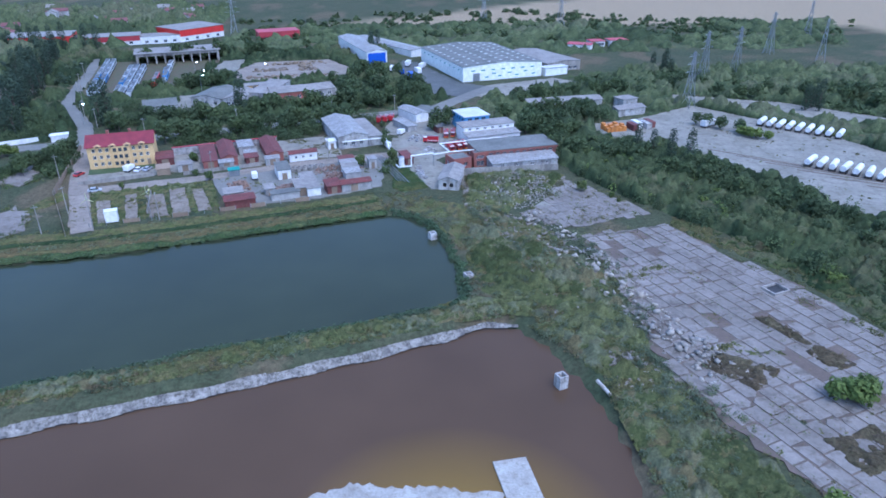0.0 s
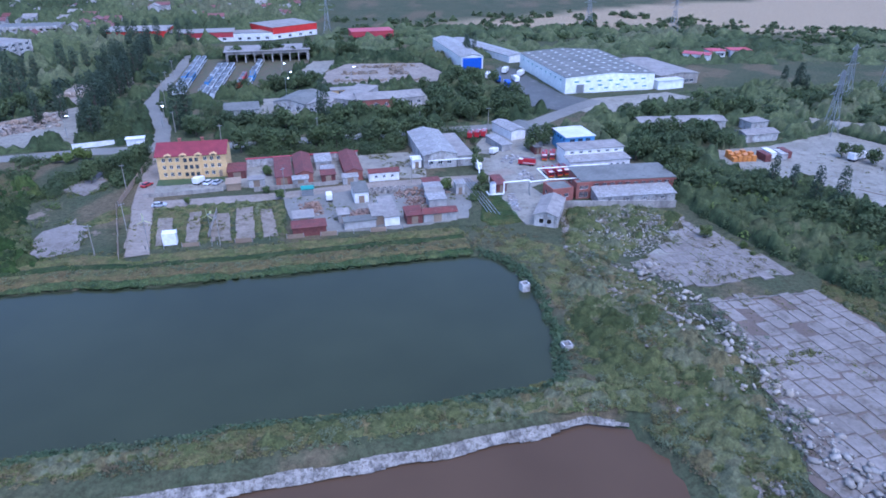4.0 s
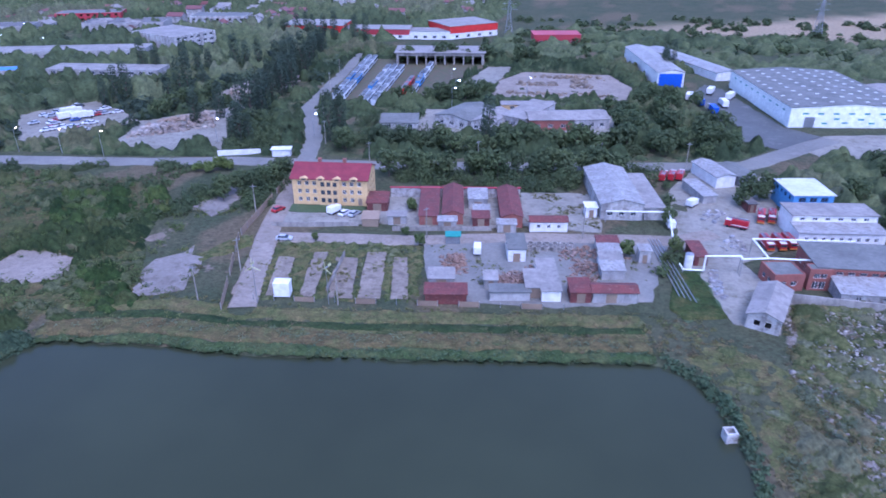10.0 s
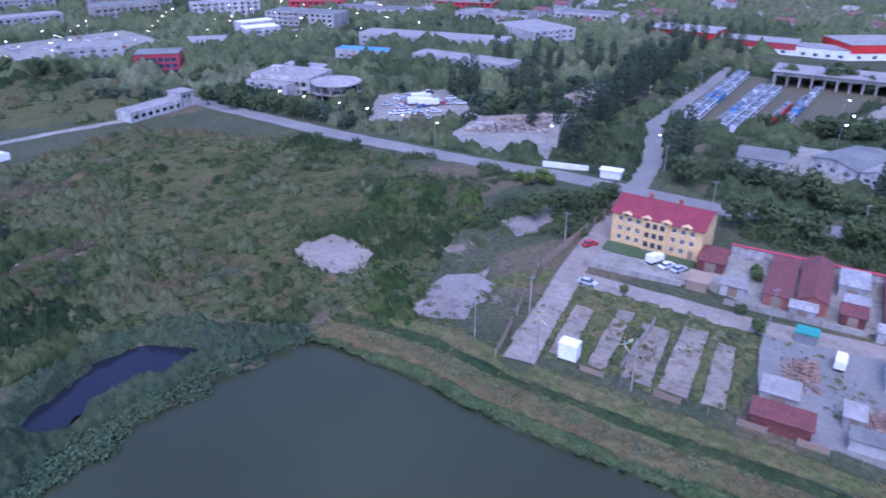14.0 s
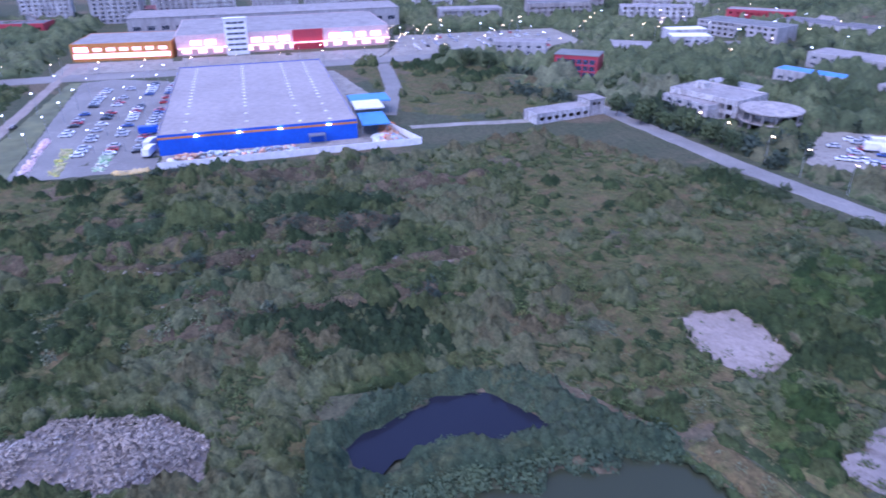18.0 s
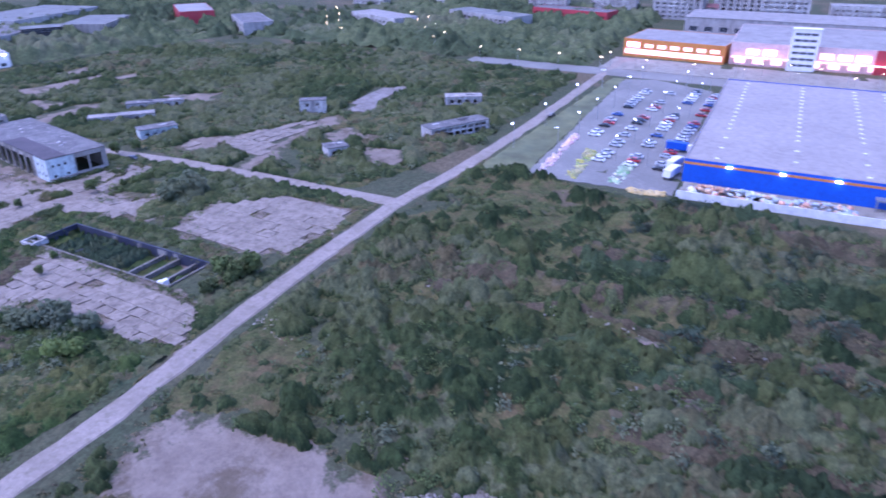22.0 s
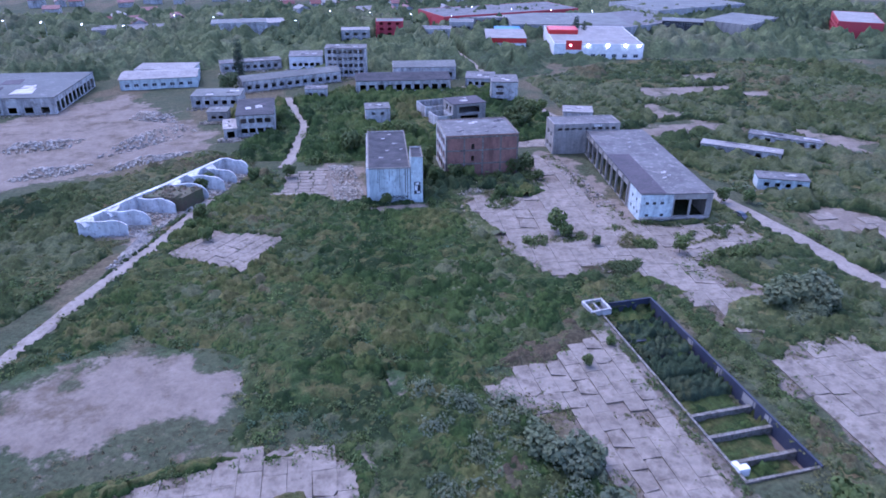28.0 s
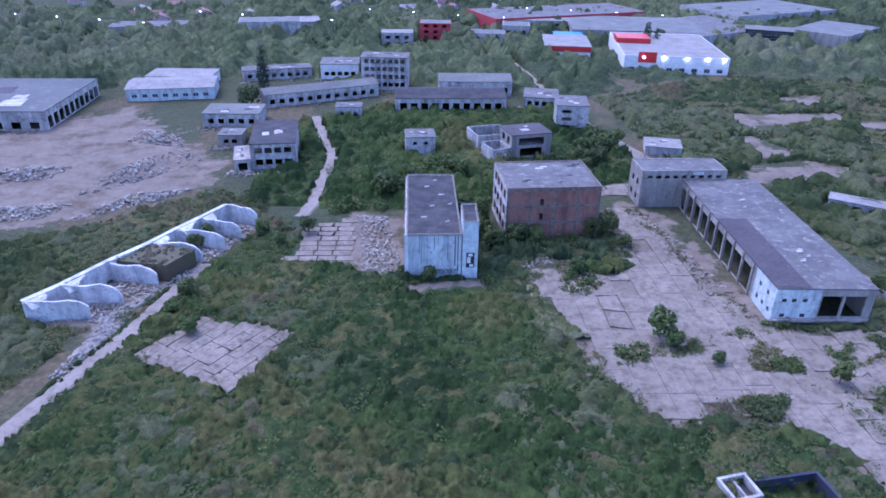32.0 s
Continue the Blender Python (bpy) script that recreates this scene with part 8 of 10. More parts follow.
GREENS = ((0.02, 0.036, 0.013), (0.032, 0.056, 0.017), (0.05, 0.076, 0.023), (0.072, 0.082, 0.028), (0.10, 0.098, 0.04))
BROWNS = ((0.045, 0.046, 0.026), (0.07, 0.058, 0.037), (0.085, 0.068, 0.044), (0.078, 0.064, 0.044), (0.10, 0.09, 0.055))
BANKS = ((0.05, 0.064, 0.026), (0.074, 0.088, 0.036), (0.10, 0.11, 0.046), (0.12, 0.13, 0.082), (0.125, 0.108, 0.055))
THICKETS = ((0.026, 0.040, 0.020), (0.038, 0.054, 0.026), (0.050, 0.068, 0.032), (0.064, 0.082, 0.038), (0.085, 0.09, 0.05))
# Foliage tones lifted paler, in place of the haze over distant woods.
HAZED_TREES = ((0.042, 0.058, 0.03), (0.06, 0.08, 0.04), (0.078, 0.098, 0.047), (0.09, 0.11, 0.056), (0.10, 0.11, 0.066))
REEDS = ((0.032, 0.052, 0.03), (0.042, 0.064, 0.036), (0.054, 0.078, 0.044), (0.05, 0.072, 0.045), (0.068, 0.08, 0.04))
GM = growth_mat("meadow_growth", (0.027, 0.050, 0.017), (0.055, 0.074, 0.024), (0.092, 0.086, 0.034), tones=GREENS)
GW = growth_mat("field_growth", (0.062, 0.074, 0.028), (0.088, 0.09, 0.037), (0.112, 0.088, 0.046))
GB = growth_mat("bank_growth", (0.08, 0.096, 0.036), (0.112, 0.112, 0.047), (0.135, 0.112, 0.056), tones=BANKS)
GN = growth_mat("thicket_growth", (0.052, 0.066, 0.034), (0.068, 0.080, 0.042), (0.105, 0.098, 0.058), 0.6, THICKETS)
# Low growth between these trees is paler for the same haze.
GF = growth_mat("wood_growth", (0.060, 0.076, 0.04), (0.076, 0.09, 0.047), (0.105, 0.10, 0.06), 0.6, HAZED_TREES)
GR = growth_mat("ridge_growth", (0.078, 0.062, 0.04), (0.07, 0.062, 0.036), (0.105, 0.092, 0.056), 1.8, BROWNS)
GT = growth_mat("reed_growth", (0.036, 0.056, 0.032), (0.05, 0.072, 0.04), (0.062, 0.074, 0.036), 2.6, REEDS)
DARKS = ((0.018, 0.03, 0.014), (0.026, 0.042, 0.019), (0.036, 0.054, 0.024), (0.044, 0.066, 0.034), (0.062, 0.08, 0.03))
GD = growth_mat("belt_growth", (0.04, 0.055, 0.025), (0.052, 0.066, 0.03), (0.075, 0.07, 0.036), 1.8, DARKS)
OPEN = [(-300, 117), (-244, 133.8), (-203.8, 116.7), (-174.6, 120.6), (-156, 125.6), (-166.7, 145.5), (-168.7, 170.6), (-180, 188), (-227.8, 182), (-271.8, 161)]
OPEN_SOUTH = [(-180.5, -34), (-180.5, -22), (-160, -8), (-136, -12), (-124, -24), (-124, -34)]
OPEN_STORE = [(-276, -38), (-276, 14), (-240, 4), (-226, -20), (-220, -38)]
LOW_BUSH = (1.7, (0.5, 1.6), (0.3, 1.1), 0.8, 12)
undergrowth("basin_growth", [(-186.9, -108.7), (-186.9, -61.2), (-175.3, -61.2), (-175.3, -108.7)], 0.5, 0.7, GM, "low green plants on the floor of the sunken basin", 765, 7, 0.0, "weeds", 0.4, 0.3, True, bush=[(1.8, (0.7, 1.8), (0.5, 1.3), 0.7, 8)])
for k in range(4):
    y0 = -103.3 + 5.9 * k
    undergrowth("reed_bed", [(-186.4, y0), (-186.4, y0 + 5.3), (-176.2, y0 + 5.3), (-176.2, y0)], 0.3, 1.2, GT, "dense dark green reeds filling a cell of the basin", 1300 + k, 6, -0.6, "reeds", 0.5, 0.3, True, 0.5, bush=[(1.1, (0.6, 1.3), (1.7, 2.3), 1.0, 5)])
undergrowth("meadow_growth", MEADOW, 0.5, 1.5, GM, "dense lush green growth over the meadow", 600, 10, 0.22, bush=[(2.6, (0.8, 2.6), (0.6, 2.1), 0.75, 14), (1.3, (0.4, 1.2), (0.3, 1.2), 0.8, 9)])
undergrowth("meadow_edge_growth", MEADOW_EDGE, 0.6, 0.8, GW, "olive growth round the meadow", 610, 12, 0.35, bush=[(2.6, (0.7, 2.2), (0.5, 1.7), 0.5, 12), LOW_BUSH])
undergrowth("field_growth", WEST, 0.6, 0.9, GW, "rough olive and brown growth over the field", 620, 16, 0.25, bush=[(4.0, (1.2, 3.6), (1.1, 3.7), 0.62, 24), (2.0, (0.6, 1.8), (0.5, 2.0), 0.7, 13)], low=(OPEN, OPEN_SOUTH, OPEN_STORE, *[[(x0 - w_ * 0.4, y0), (x0 + w_ * 1.7, y0), (x1 + w_ * 1.7, y1), (x1 - w_ * 0.4, y1)] for (x0, y0), (x1, y1), h_, w_ in RIDGES]))
for k, poly in enumerate(([(-223, 12), (-231, 14), (-240, 60), (-239, 94), (-229, 98), (-227, 60)], [(-246, 60), (-250, 70), (-250, 100), (-243, 100)], [(-219, 98), (-226, 100), (-227, 118), (-219, 116)], [(-172, 50), (-180, 56), (-172, 92), (-156, 94), (-152, 84)], [(-190, 6), (-198, 8), (-200, 60), (-192, 66), (-187, 40)], [(-262, 30), (-270, 34), (-276, 100), (-268, 104)], [(-150, 160), (-176, 176), (-182, 194), (-150, 200), (-134, 186)], [(-108, 131), (-126, 134), (-141, 147), (-138, 156), (-122, 151)])):
    undergrowth("bush_belt", poly, 0.6, 1.2, GD if k < 6 else GM, "belt of dark bushes in the waste field", 900 + k, 9, category="bushes", soft=2.0, sharp=0.3, rag=6.0, cut=0.15 if k < 6 else 0.4, bush=[(3.6, (1.3, 3.6), (1.4, 3.8), 0.9 if k < 6 else 0.45, 16), (2.0, (0.7, 2.0), (0.8, 2.0), 0.8 if k < 6 else 0.5, 10)])
for k, ((x0, y0), (x1, y1), h_, w_) in enumerate(RIDGES):
    undergrowth("ridge_growth", [(x0 - w_, y0), (x0 + w_ * 1.3, y0), ((x0 + x1) / 2 + w_ * 1.2, (y0 + y1) / 2), (x1 + w_ * 1.3, y1), (x1 - w_, y1), ((x0 + x1) / 2 - w_ * 0.8, (y0 + y1) / 2)], 0.55, 0.9, GR, "brown withered growth along an earth bank", 626 + k, 9, 0.05, soft=1.2, rag=2.2, sharp=0.3, bush=[(2.4, (0.7, 2.3), (0.4, 1.5), 0.35, 14)])
undergrowth("reed_growth", REED_W, 0.45, 2.4, GT, "tall blue-green reeds round the small pool", 628, 9, 0.05, "reeds", 1.6, 0.4, True, 3.0, bush=[(2.2, (0.8, 2.2), (1.6, 2.9), 0.8, 12)], shores=(POND_SMALL, POND_GREEN))
undergrowth("bank_growth", SHORE_N, 0.6, 0.22, GB, "pale grass on the pond's bank", 630, 9, 0.15, bush=[(2.4, (0.5, 1.8), (0.2, 0.6), 0.12, 14)])
undergrowth("dyke_growth", DYKE, 0.5, 0.6, GB, "rough grass on the dyke", 640, 8, 0.15, bush=[(1.8, (0.5, 1.6), (0.4, 1.3), 0.7, 12)])
undergrowth("east_growth", SOUTH_E, 0.5, 0.6, GB, "rough growth between pond and slabs", 650, 9, 0.25, bush=[(3.2, (0.9, 3.0), (0.6, 2.2), 0.6, 13), LOW_BUSH])
undergrowth("verge_growth", VERGE_E, 0.7, 0.8, GW, "rough growth beside the slab field", 655, 9, 0.2, bush=[(2.4, (0.6, 2.2), (0.4, 1.6), 0.5, 12)])
undergrowth("vault_growth", BANK_W, 0.6, 0.9, GW, "rough growth on the bank behind the vaults", 660, 10, 0.2, bush=[(3.0, (0.9, 2.9), (0.6, 2.3), 0.75, 14), LOW_BUSH])
undergrowth("ruin_growth", SHRUB_RUIN, 0.7, 1.0, GM, "rank green growth between the ruins", 670, 12, 0.25, bush=[(3.4, (1.1, 3.3), (0.9, 3.2), 0.75, 16), LOW_BUSH])
undergrowth("west_growth", SHRUB_WEST, 1.0, 1.1, GW, "rank growth among the far ruins", 680, 16, 0.25, bush=[(5.0, (1.6, 4.6), (1.2, 3.4), 0.62, 26), (2.6, (0.8, 2.6), (0.6, 1.9), 0.6, 18)])
undergrowth("plot_growth", WEED_PLOTS, 0.6, 0.5, GB, "grass between the plots", 690, 7, 0.15, soft=1.0, bush=[(1.8, (0.4, 1.4), (0.3, 1.0), 0.5, 9)])
undergrowth("road_growth", [(-60, -40), (-140, -40), (-160, -44), (-140, -56), (-126, -60), (-126, -84), (-100, -84), (-70, -80), (-60, -90)], 0.55, 0.8, GM, "green growth along the pale road", 695, 9, 0.2, bush=[(2.6, (0.8, 2.4), (0.6, 1.9), 0.7, 12), LOW_BUSH])
undergrowth("basin_side_growth", [(-188, -114), (-197, -112), (-196, -84), (-196, -58), (-190, -46), (-172, -44), (-172, -50), (-187.5, -58)], 0.55, 0.7, GW, "rough growth beside the sunken basin", 697, 9, 0.15, bush=[(2.4, (0.8, 2.3), (0.5, 1.8), 0.75, 12), LOW_BUSH])

undergrowth("cross_growth", [(-196, -88), (-236, -46), (-239, -92), (-238, -127), (-234, -157), (-226, -200), (-222, -200), (-222, -146), (-203, -140), (-214, -104)], 0.6, 0.6, GW, "weeds and bushes beside the concrete road", 745, 9, 0.2, soft=1.0, rag=2.0, bush=[(2.6, (0.8, 2.5), (0.5, 1.9), 0.5, 12), LOW_BUSH])
undergrowth("verge_road_growth", [(-140, -37), (-172, -42), (-196, -43.5), (-236, -45.5), (-236, -51), (-200, -47.5), (-174, -51), (-160, -42)], 0.5, 0.6, GW, "rough verge along the pale road", 747, 7, 0.1, soft=0.8, rag=1.5, bush=[LOW_BUSH])
undergrowth("wood_growth", EAST_WOOD, 0.8, 1.5, GN, "dense young trees along the yard", 750, 12, 0.1, "woods", 2.0, 0.3, bush=[(4.6, (1.8, 4.6), (2.2, 4.8), 0.95, 18), (2.6, (1.0, 2.6), (1.2, 3.0), 0.8, 12)])
for k, (poly, gm_, h_, lab) in enumerate((
    ([(-135, -70), (-144, -80), (-151, -74), (-146, -64), (-137, -62)], GR, 0.6, "brown withered patch in the meadow"),
    ([(-128, -55), (-136, -62), (-150, -60), (-152, -50), (-130, -48)], GB, 0.8, "olive grass patch beside the slabs"),
    ([(-146, -96), (-168, -106), (-174, -98), (-156, -92)], GR, 0.7, "brown weeds at the yard's edge"),
    ([(-74, -61), (-100, -69), (-102, -62), (-84, -55), (-75, -54)], GM, 1.3, "green weeds across the bare soil"),
)):
    undergrowth("meadow_patch", poly, 0.5, h_, gm_, lab, 755 + k, 6, 0.15, "weeds", 2.5, 0.35, True, 5.0, bush=[(1.8, (0.5, 1.7), (0.4, 1.3), 0.5, 8)])
bushes("pale_weeds", [[(-168, 108), (-160, 126), (-146, 134), (-130, 132), (-128, 120), (-140, 112), (-150, 104)]], 700, (0.3, 0.9), (0.6, 1.0), 26, 0.15, "olive", "pale seed-headed weeds in the field", 119, 0.4, "weeds", 9)
bushes("weeds_west", [WEST], 3200, (0.4, 1.4), (0.5, 0.9), 22, 0.19, "weed", "knee-high weeds over the waste field", 100, 0.9, "weeds")
bushes("weeds_west_dark", [WEST], 1200, (0.5, 1.6), (0.5, 0.9), 26, 0.2, "bush", "dark green weeds in drifts", 110, 0.5, "weeds")
bushes("bush_bands", BANDS, 420, (1.0, 2.8), (0.9, 1.4), 40, 0.24, "poplar", "dark bushes in long bands", 120, 0.3)
bushes("brown_bands", BANDS, 260, (0.9, 2.2), (0.6, 0.9), 34, 0.2, "dry", "brown withered bushes in long bands", 130, 0.2)
bushes("olive_west", [[(-190, -24), (-160, -20), (-150, 30), (-156, 70), (-200, 70), (-206, 20)]], 110, (1.0, 2.2), (0.8, 1.2), 36, 0.28, "olive", "grey-green bushes in the field", 140, 0.4)
bushes("bush_field_edge", [[(-150, 166), (-132, 176), (-120, 205), (-140, 222), (-190, 214), (-240, 200), (-230, 180)]], 260, (1.2, 3.0), (0.8, 1.2), 36, 0.31, "tree", "dark bushes along the road", 150, 0.2)
bushes("field_bushes", [WEST, [(-176, 100), (-120, 128), (-116, 142), (-130, 186), (-180, 200), (-236, 190), (-200, 130)], [(-250, -20), (-160, -16), (-140, 60), (-160, 76), (-240, 40)]], 1500, (0.7, 2.5), (0.9, 1.5), 26, 0.2, "bush", "green bushes scattered over the field", 115, 0.45, size=18)
bushes("field_dark", [WEST], 450, (0.8, 2.6), (0.9, 1.5), 28, 0.21, "tree", "darker bushes scattered over the field", 117, 0.3, size=22)
bushes("field_brown", [WEST], 700, (0.5, 1.4), (0.5, 0.8), 22, 0.19, "dry", "brown withered weeds over the field", 118, 0.3, "weeds", 20)
bushes("meadow_bushes", [MEADOW_EDGE], 420, (0.8, 2.2), (0.7, 1.1), 30, 0.2, "bush", "taller green bushes at the meadow's edge", 162, 0.25, size=16)
bushes("meadow_tall", [MEADOW], 900, (0.6, 1.7), (0.7, 1.2), 30, 0.22, "bush", "tall green plants standing in the meadow", 161, 0.35, "weeds", 12)
bushes("meadow_olive", [MEADOW], 1500, (0.4, 1.1), (0.5, 0.8), 26, 0.2, "weed", "olive grass clumps in the meadow", 163, 0.4, "weeds", 10)
bushes("meadow_blue", [MEADOW], 420, (0.6, 1.5), (0.7, 1.1), 30, 0.22, "reed", "blue-green plants in the meadow", 164, 0.25, "weeds", 14)
bushes("meadow_weeds", [MEADOW], 2000, (0.4, 1.3), (0.4, 0.8), 26, 0.15, "bush", "lush green weeds of the meadow", 160, 1.2, "weeds")
bushes("meadow_pale", [MEADOW_EDGE], 1800, (0.4, 1.1), (0.4, 0.7), 26, 0.16, "weed", "paler weeds in the meadow", 165, 0.8, "weeds")
bushes("meadow_reed", [MEADOW_EDGE], 500, (0.6, 1.6), (0.6, 1.0), 32, 0.17, "reed", "taller blue-green plants in the meadow", 167, 0.3, "weeds")
bushes("shrub_west", [SHRUB_WEST], 900, (1.0, 3.0), (0.8, 1.2), 14, 0.4, "tree", "dark self-sown bushes among the ruins", 170, 0.7, size=40)
bushes("shrub_west_green", [SHRUB_WEST], 800, (0.9, 2.6), (0.9, 1.4), 13, 0.38, "bush", "green self-sown bushes among the ruins", 173, 0.6, size=30)
bushes("shrub_west_olive", [SHRUB_WEST], 500, (1.0, 2.6), (0.8, 1.2), 13, 0.4, "olive", "grey-green self-sown bushes", 175, 0.4, size=30)
bushes("shrub_west_low", [SHRUB_WEST], 700, (0.5, 1.4), (0.5, 0.8), 14, 0.34, "weed", "low weeds among the far ruins", 177, 0.9, "weeds", 30)
bushes("shrub_ruin", [SHRUB_RUIN], 450, (0.9, 2.8), (0.9, 1.4), 27, 0.30, "bush", "bushes growing between the ruins", 180, 0.2)
bushes("shrub_court", [[(-158, -186), (-164, -180), (-188, -178), (-190, -186), (-164, -192)], [(-172, -146), (-180, -138), (-190, -140), (-176, -150)], [(-200, -118), (-228, -122), (-224, -132), (-204, -130)], [(-154.5, -172), (-162, -176), (-162.5, -206), (-152, -206)], [(-158, -180), (-190, -177), (-188, -182), (-162, -184.8)], [(-128, -164), (-160, -161), (-158, -168), (-130, -170)], [(-126, -206), (-150, -206), (-160, -214), (-128, -216)]], 330, (0.8, 2.0), (0.9, 1.5), 40, 0.24, "bush", "bushes in cracks of the court", 185, 0.0)
bushes("basin_reeds", [[(-190, -113), (-196, -96), (-194, -60), (-190, -60)], [(-150, -108), (-180, -120), (-196, -118), (-190, -112), (-172, -106)]], 300, (0.7, 1.8), (0.7, 1.1), 34, 0.2, "bush", "weeds along the sunken basin", 190, 0.0)
bushes("olive_clump", [[(-136, -92), (-150, -84), (-158, -70), (-154, -58), (-142, -54), (-132, -70)], [(-196, -100), (-212, -106), (-222, -100), (-214, -92)]], 120, (1.4, 3.0), (0.8, 1.2), 80, 0.19, "olive", "broad grey-green bushes by slabs", 195, 0.0)
bushes("east_wood", [EAST_WOOD], 400, (2.0, 4.4), (1.0, 1.7), 34, 0.29, "tree", "dense belt of young trees along the yard", 200, 0.0, "trees")
bushes("east_wood_light", [EAST_WOOD], 160, (1.6, 3.2), (1.0, 1.6), 44, 0.3, "brightbush", "lighter young trees in the belt", 205, 0.0, "trees")
bushes("north_wood", [NORTH_WOOD, NORTH_WOOD_2, [(-150, 236), (-134, 246), (-146, 276), (-158, 280)]], 520, (1.6, 3.8), (1.0, 1.7), 30, 0.3, "tree", "trees along the road and workshops", 210, 0.0, "trees")
bushes("north_shrub", [[(-134, 182), (-112, 196), (-112, 214), (-122, 226), (-132, 214)]], 60, (1.6, 3.4), (1.0, 1.5), 40, 0.34, "tree", "dark bushes beside the hostel track", 215, 0.0)
bushes("works_shrub", [[(-8, 184), (-2, 196), (6, 196), (2, 184)], [(-2, 218), (2, 236), (6, 236), (4, 218)], [(30, 228), (34, 240), (30, 246), (26, 236)]], 26, (1.4, 2.6), (1.0, 1.5), 28, 0.42, "tree", "bushes beside the works", 218, 0.0)
bushes("far_wood_east", [FAR_EAST], 620, (1.8, 4.2), (0.9, 1.4), 9, 0.7, "tree", "scattered trees beyond the yard", 220, 0.3, "trees")
bushes("far_wood_north", [FAR_NE], 400, (2.0, 4.6), (0.9, 1.3), 9, 1.0, "tree", "far hedges and trees in the fields", 225, 0.3, "trees", 60)
bushes("west_trees", [[(-240, 280), (-206, 262), (-160, 300), (-170, 400), (-230, 420), (-260, 330)], [(-310, 190), (-260, 200), (-200, 226), (-206, 300), (-250, 300), (-300, 270), (-350, 220), (-400, 180), (-340, 160)], [(-430, 200), (-300, 340), (-200, 300), (-190, 420), (-400, 420)]], 650, (2.0, 4.6), (1.0, 1.6), 12, 0.7, "poplar", "dark trees among the factory blocks", 230, 0.2, "trees", 40)
bushes("north_shore_dry", [SHORE_N], 350, (0.5, 1.2), (0.4, 0.8), 24, 0.18, "dry", "dry brown grass on the bank", 240, 0.4, "grass")
bushes("north_shore_green", [SHORE_N], 500, (0.5, 1.3), (0.5, 0.9), 26, 0.18, "weed", "green weeds on the bank", 245, 0.6, "weeds")
bushes("dyke_weeds", [DYKE], 1000, (0.4, 1.1), (0.6, 1.0), 32, 0.18, "weed", "weeds on the dyke between the ponds", 250, 1.0, "weeds")
bushes("dyke_reeds", [DYKE], 380, (0.5, 1.3), (0.8, 1.2), 38, 0.19, "olive", "grey reeds on the dyke", 255, 0.3, "reeds")
bushes("dyke_dry", [DYKE], 600, (0.5, 1.1), (0.5, 0.8), 24, 0.18, "dry", "dry grass on the dyke", 258, 0.3, "grass")
bushes("south_east_weeds", [SOUTH_E], 1500, (0.4, 1.2), (0.5, 0.9), 30, 0.19, "weed", "weeds on the bank beside the slabs", 260, 0.7, "weeds")
bushes("south_east_bushes", [SOUTH_E], 300, (0.8, 2.0), (0.8, 1.2), 60, 0.16, "olive", "grey-green bushes on the bank", 265, 0.2)
bushes("south_east_dry", [SOUTH_E], 1300, (0.4, 1.0), (0.4, 0.7), 26, 0.18, "dry", "dry grass on the bank", 268, 0.3, "grass")
bushes("verge_weeds", [VERGE_E], 700, (0.5, 1.3), (0.5, 0.9), 24, 0.2, "weed", "weeds beside the slab field", 270, 0.8, "weeds")
bushes("plot_weeds", [WEED_PLOTS], 900, (0.3, 0.7), (0.4, 0.8), 24, 0.17, "bush", "weeds in the empty plots", 275, 0.7, "weeds")
bushes("rubble_weeds", [RUBBLE_AREAS[1]], 900, (0.4, 1.3), (0.5, 1.0), 30, 0.19, "weed", "weeds growing over the rubble", 276, 0.5, "weeds", 9)
bushes("rubble_dry", [RUBBLE_AREAS[1]], 600, (0.3, 1.0), (0.5, 0.9), 28, 0.18, "dry", "dry brown weeds over the rubble", 278, 0.4, "weeds", 9)
bushes("rubble_olive", [RUBBLE_AREAS[1]], 160, (0.6, 1.8), (0.8, 1.2), 40, 0.21, "olive", "grey-green bushes in the rubble", 279, 0.3)
bushes("reeds_west", [REED_W], 900, (0.5, 1.3), (0.9, 1.5), 34, 0.16, "reed", "tall blue-green reeds round the small pool", 280, 0.8, "reeds")
bushes("bank_west", [BANK_W], 900, (0.6, 1.8), (0.5, 0.9), 26, 0.2, "weed", "weeds over the vault bank", 285, 0.6, "weeds")
bushes("bank_west_bush", [BANK_W], 300, (0.8, 2.4), (0.8, 1.2), 34, 0.28, "bush", "bushes over the vault bank", 288, 0.2)
bushes("south_yard_weeds", [[(-60, -40), (-140, -40), (-160, -44), (-140, -56), (-126, -60), (-126, -84), (-100, -84), (-70, -80), (-60, -90)]], 900, (0.5, 1.4), (0.5, 0.9), 26, 0.18, "bush", "weeds along the pale road", 290, 0.8, "weeds")
bushes("road_side_weeds", [[(-170, -48), (-196, -46), (-192, -112), (-174, -46)], [(-232, -48), (-232, -90), (-200, -96), (-196, -90)]], 400, (0.5, 1.3), (0.5, 0.9), 26, 0.18, "weed", "weeds beside the basin", 295, 0.6, "weeds")
bushes("city_trees", [[(-300, -420), (-60, -360), (-20, -340), (60, -330), (60, -230), (0, -210), (60, -480), (-200, -520), (-330, -480)], [(-440, -60), (-420, -330), (-520, -330), (-520, -60)], [(-90, -350), (40, -345), (80, -460), (-80, -440)]], 500, (2.0, 4.6), (0.9, 1.3), 10, 0.9, "tree", "far woods at the edge of the city", 300, 0.25, "trees", 50)


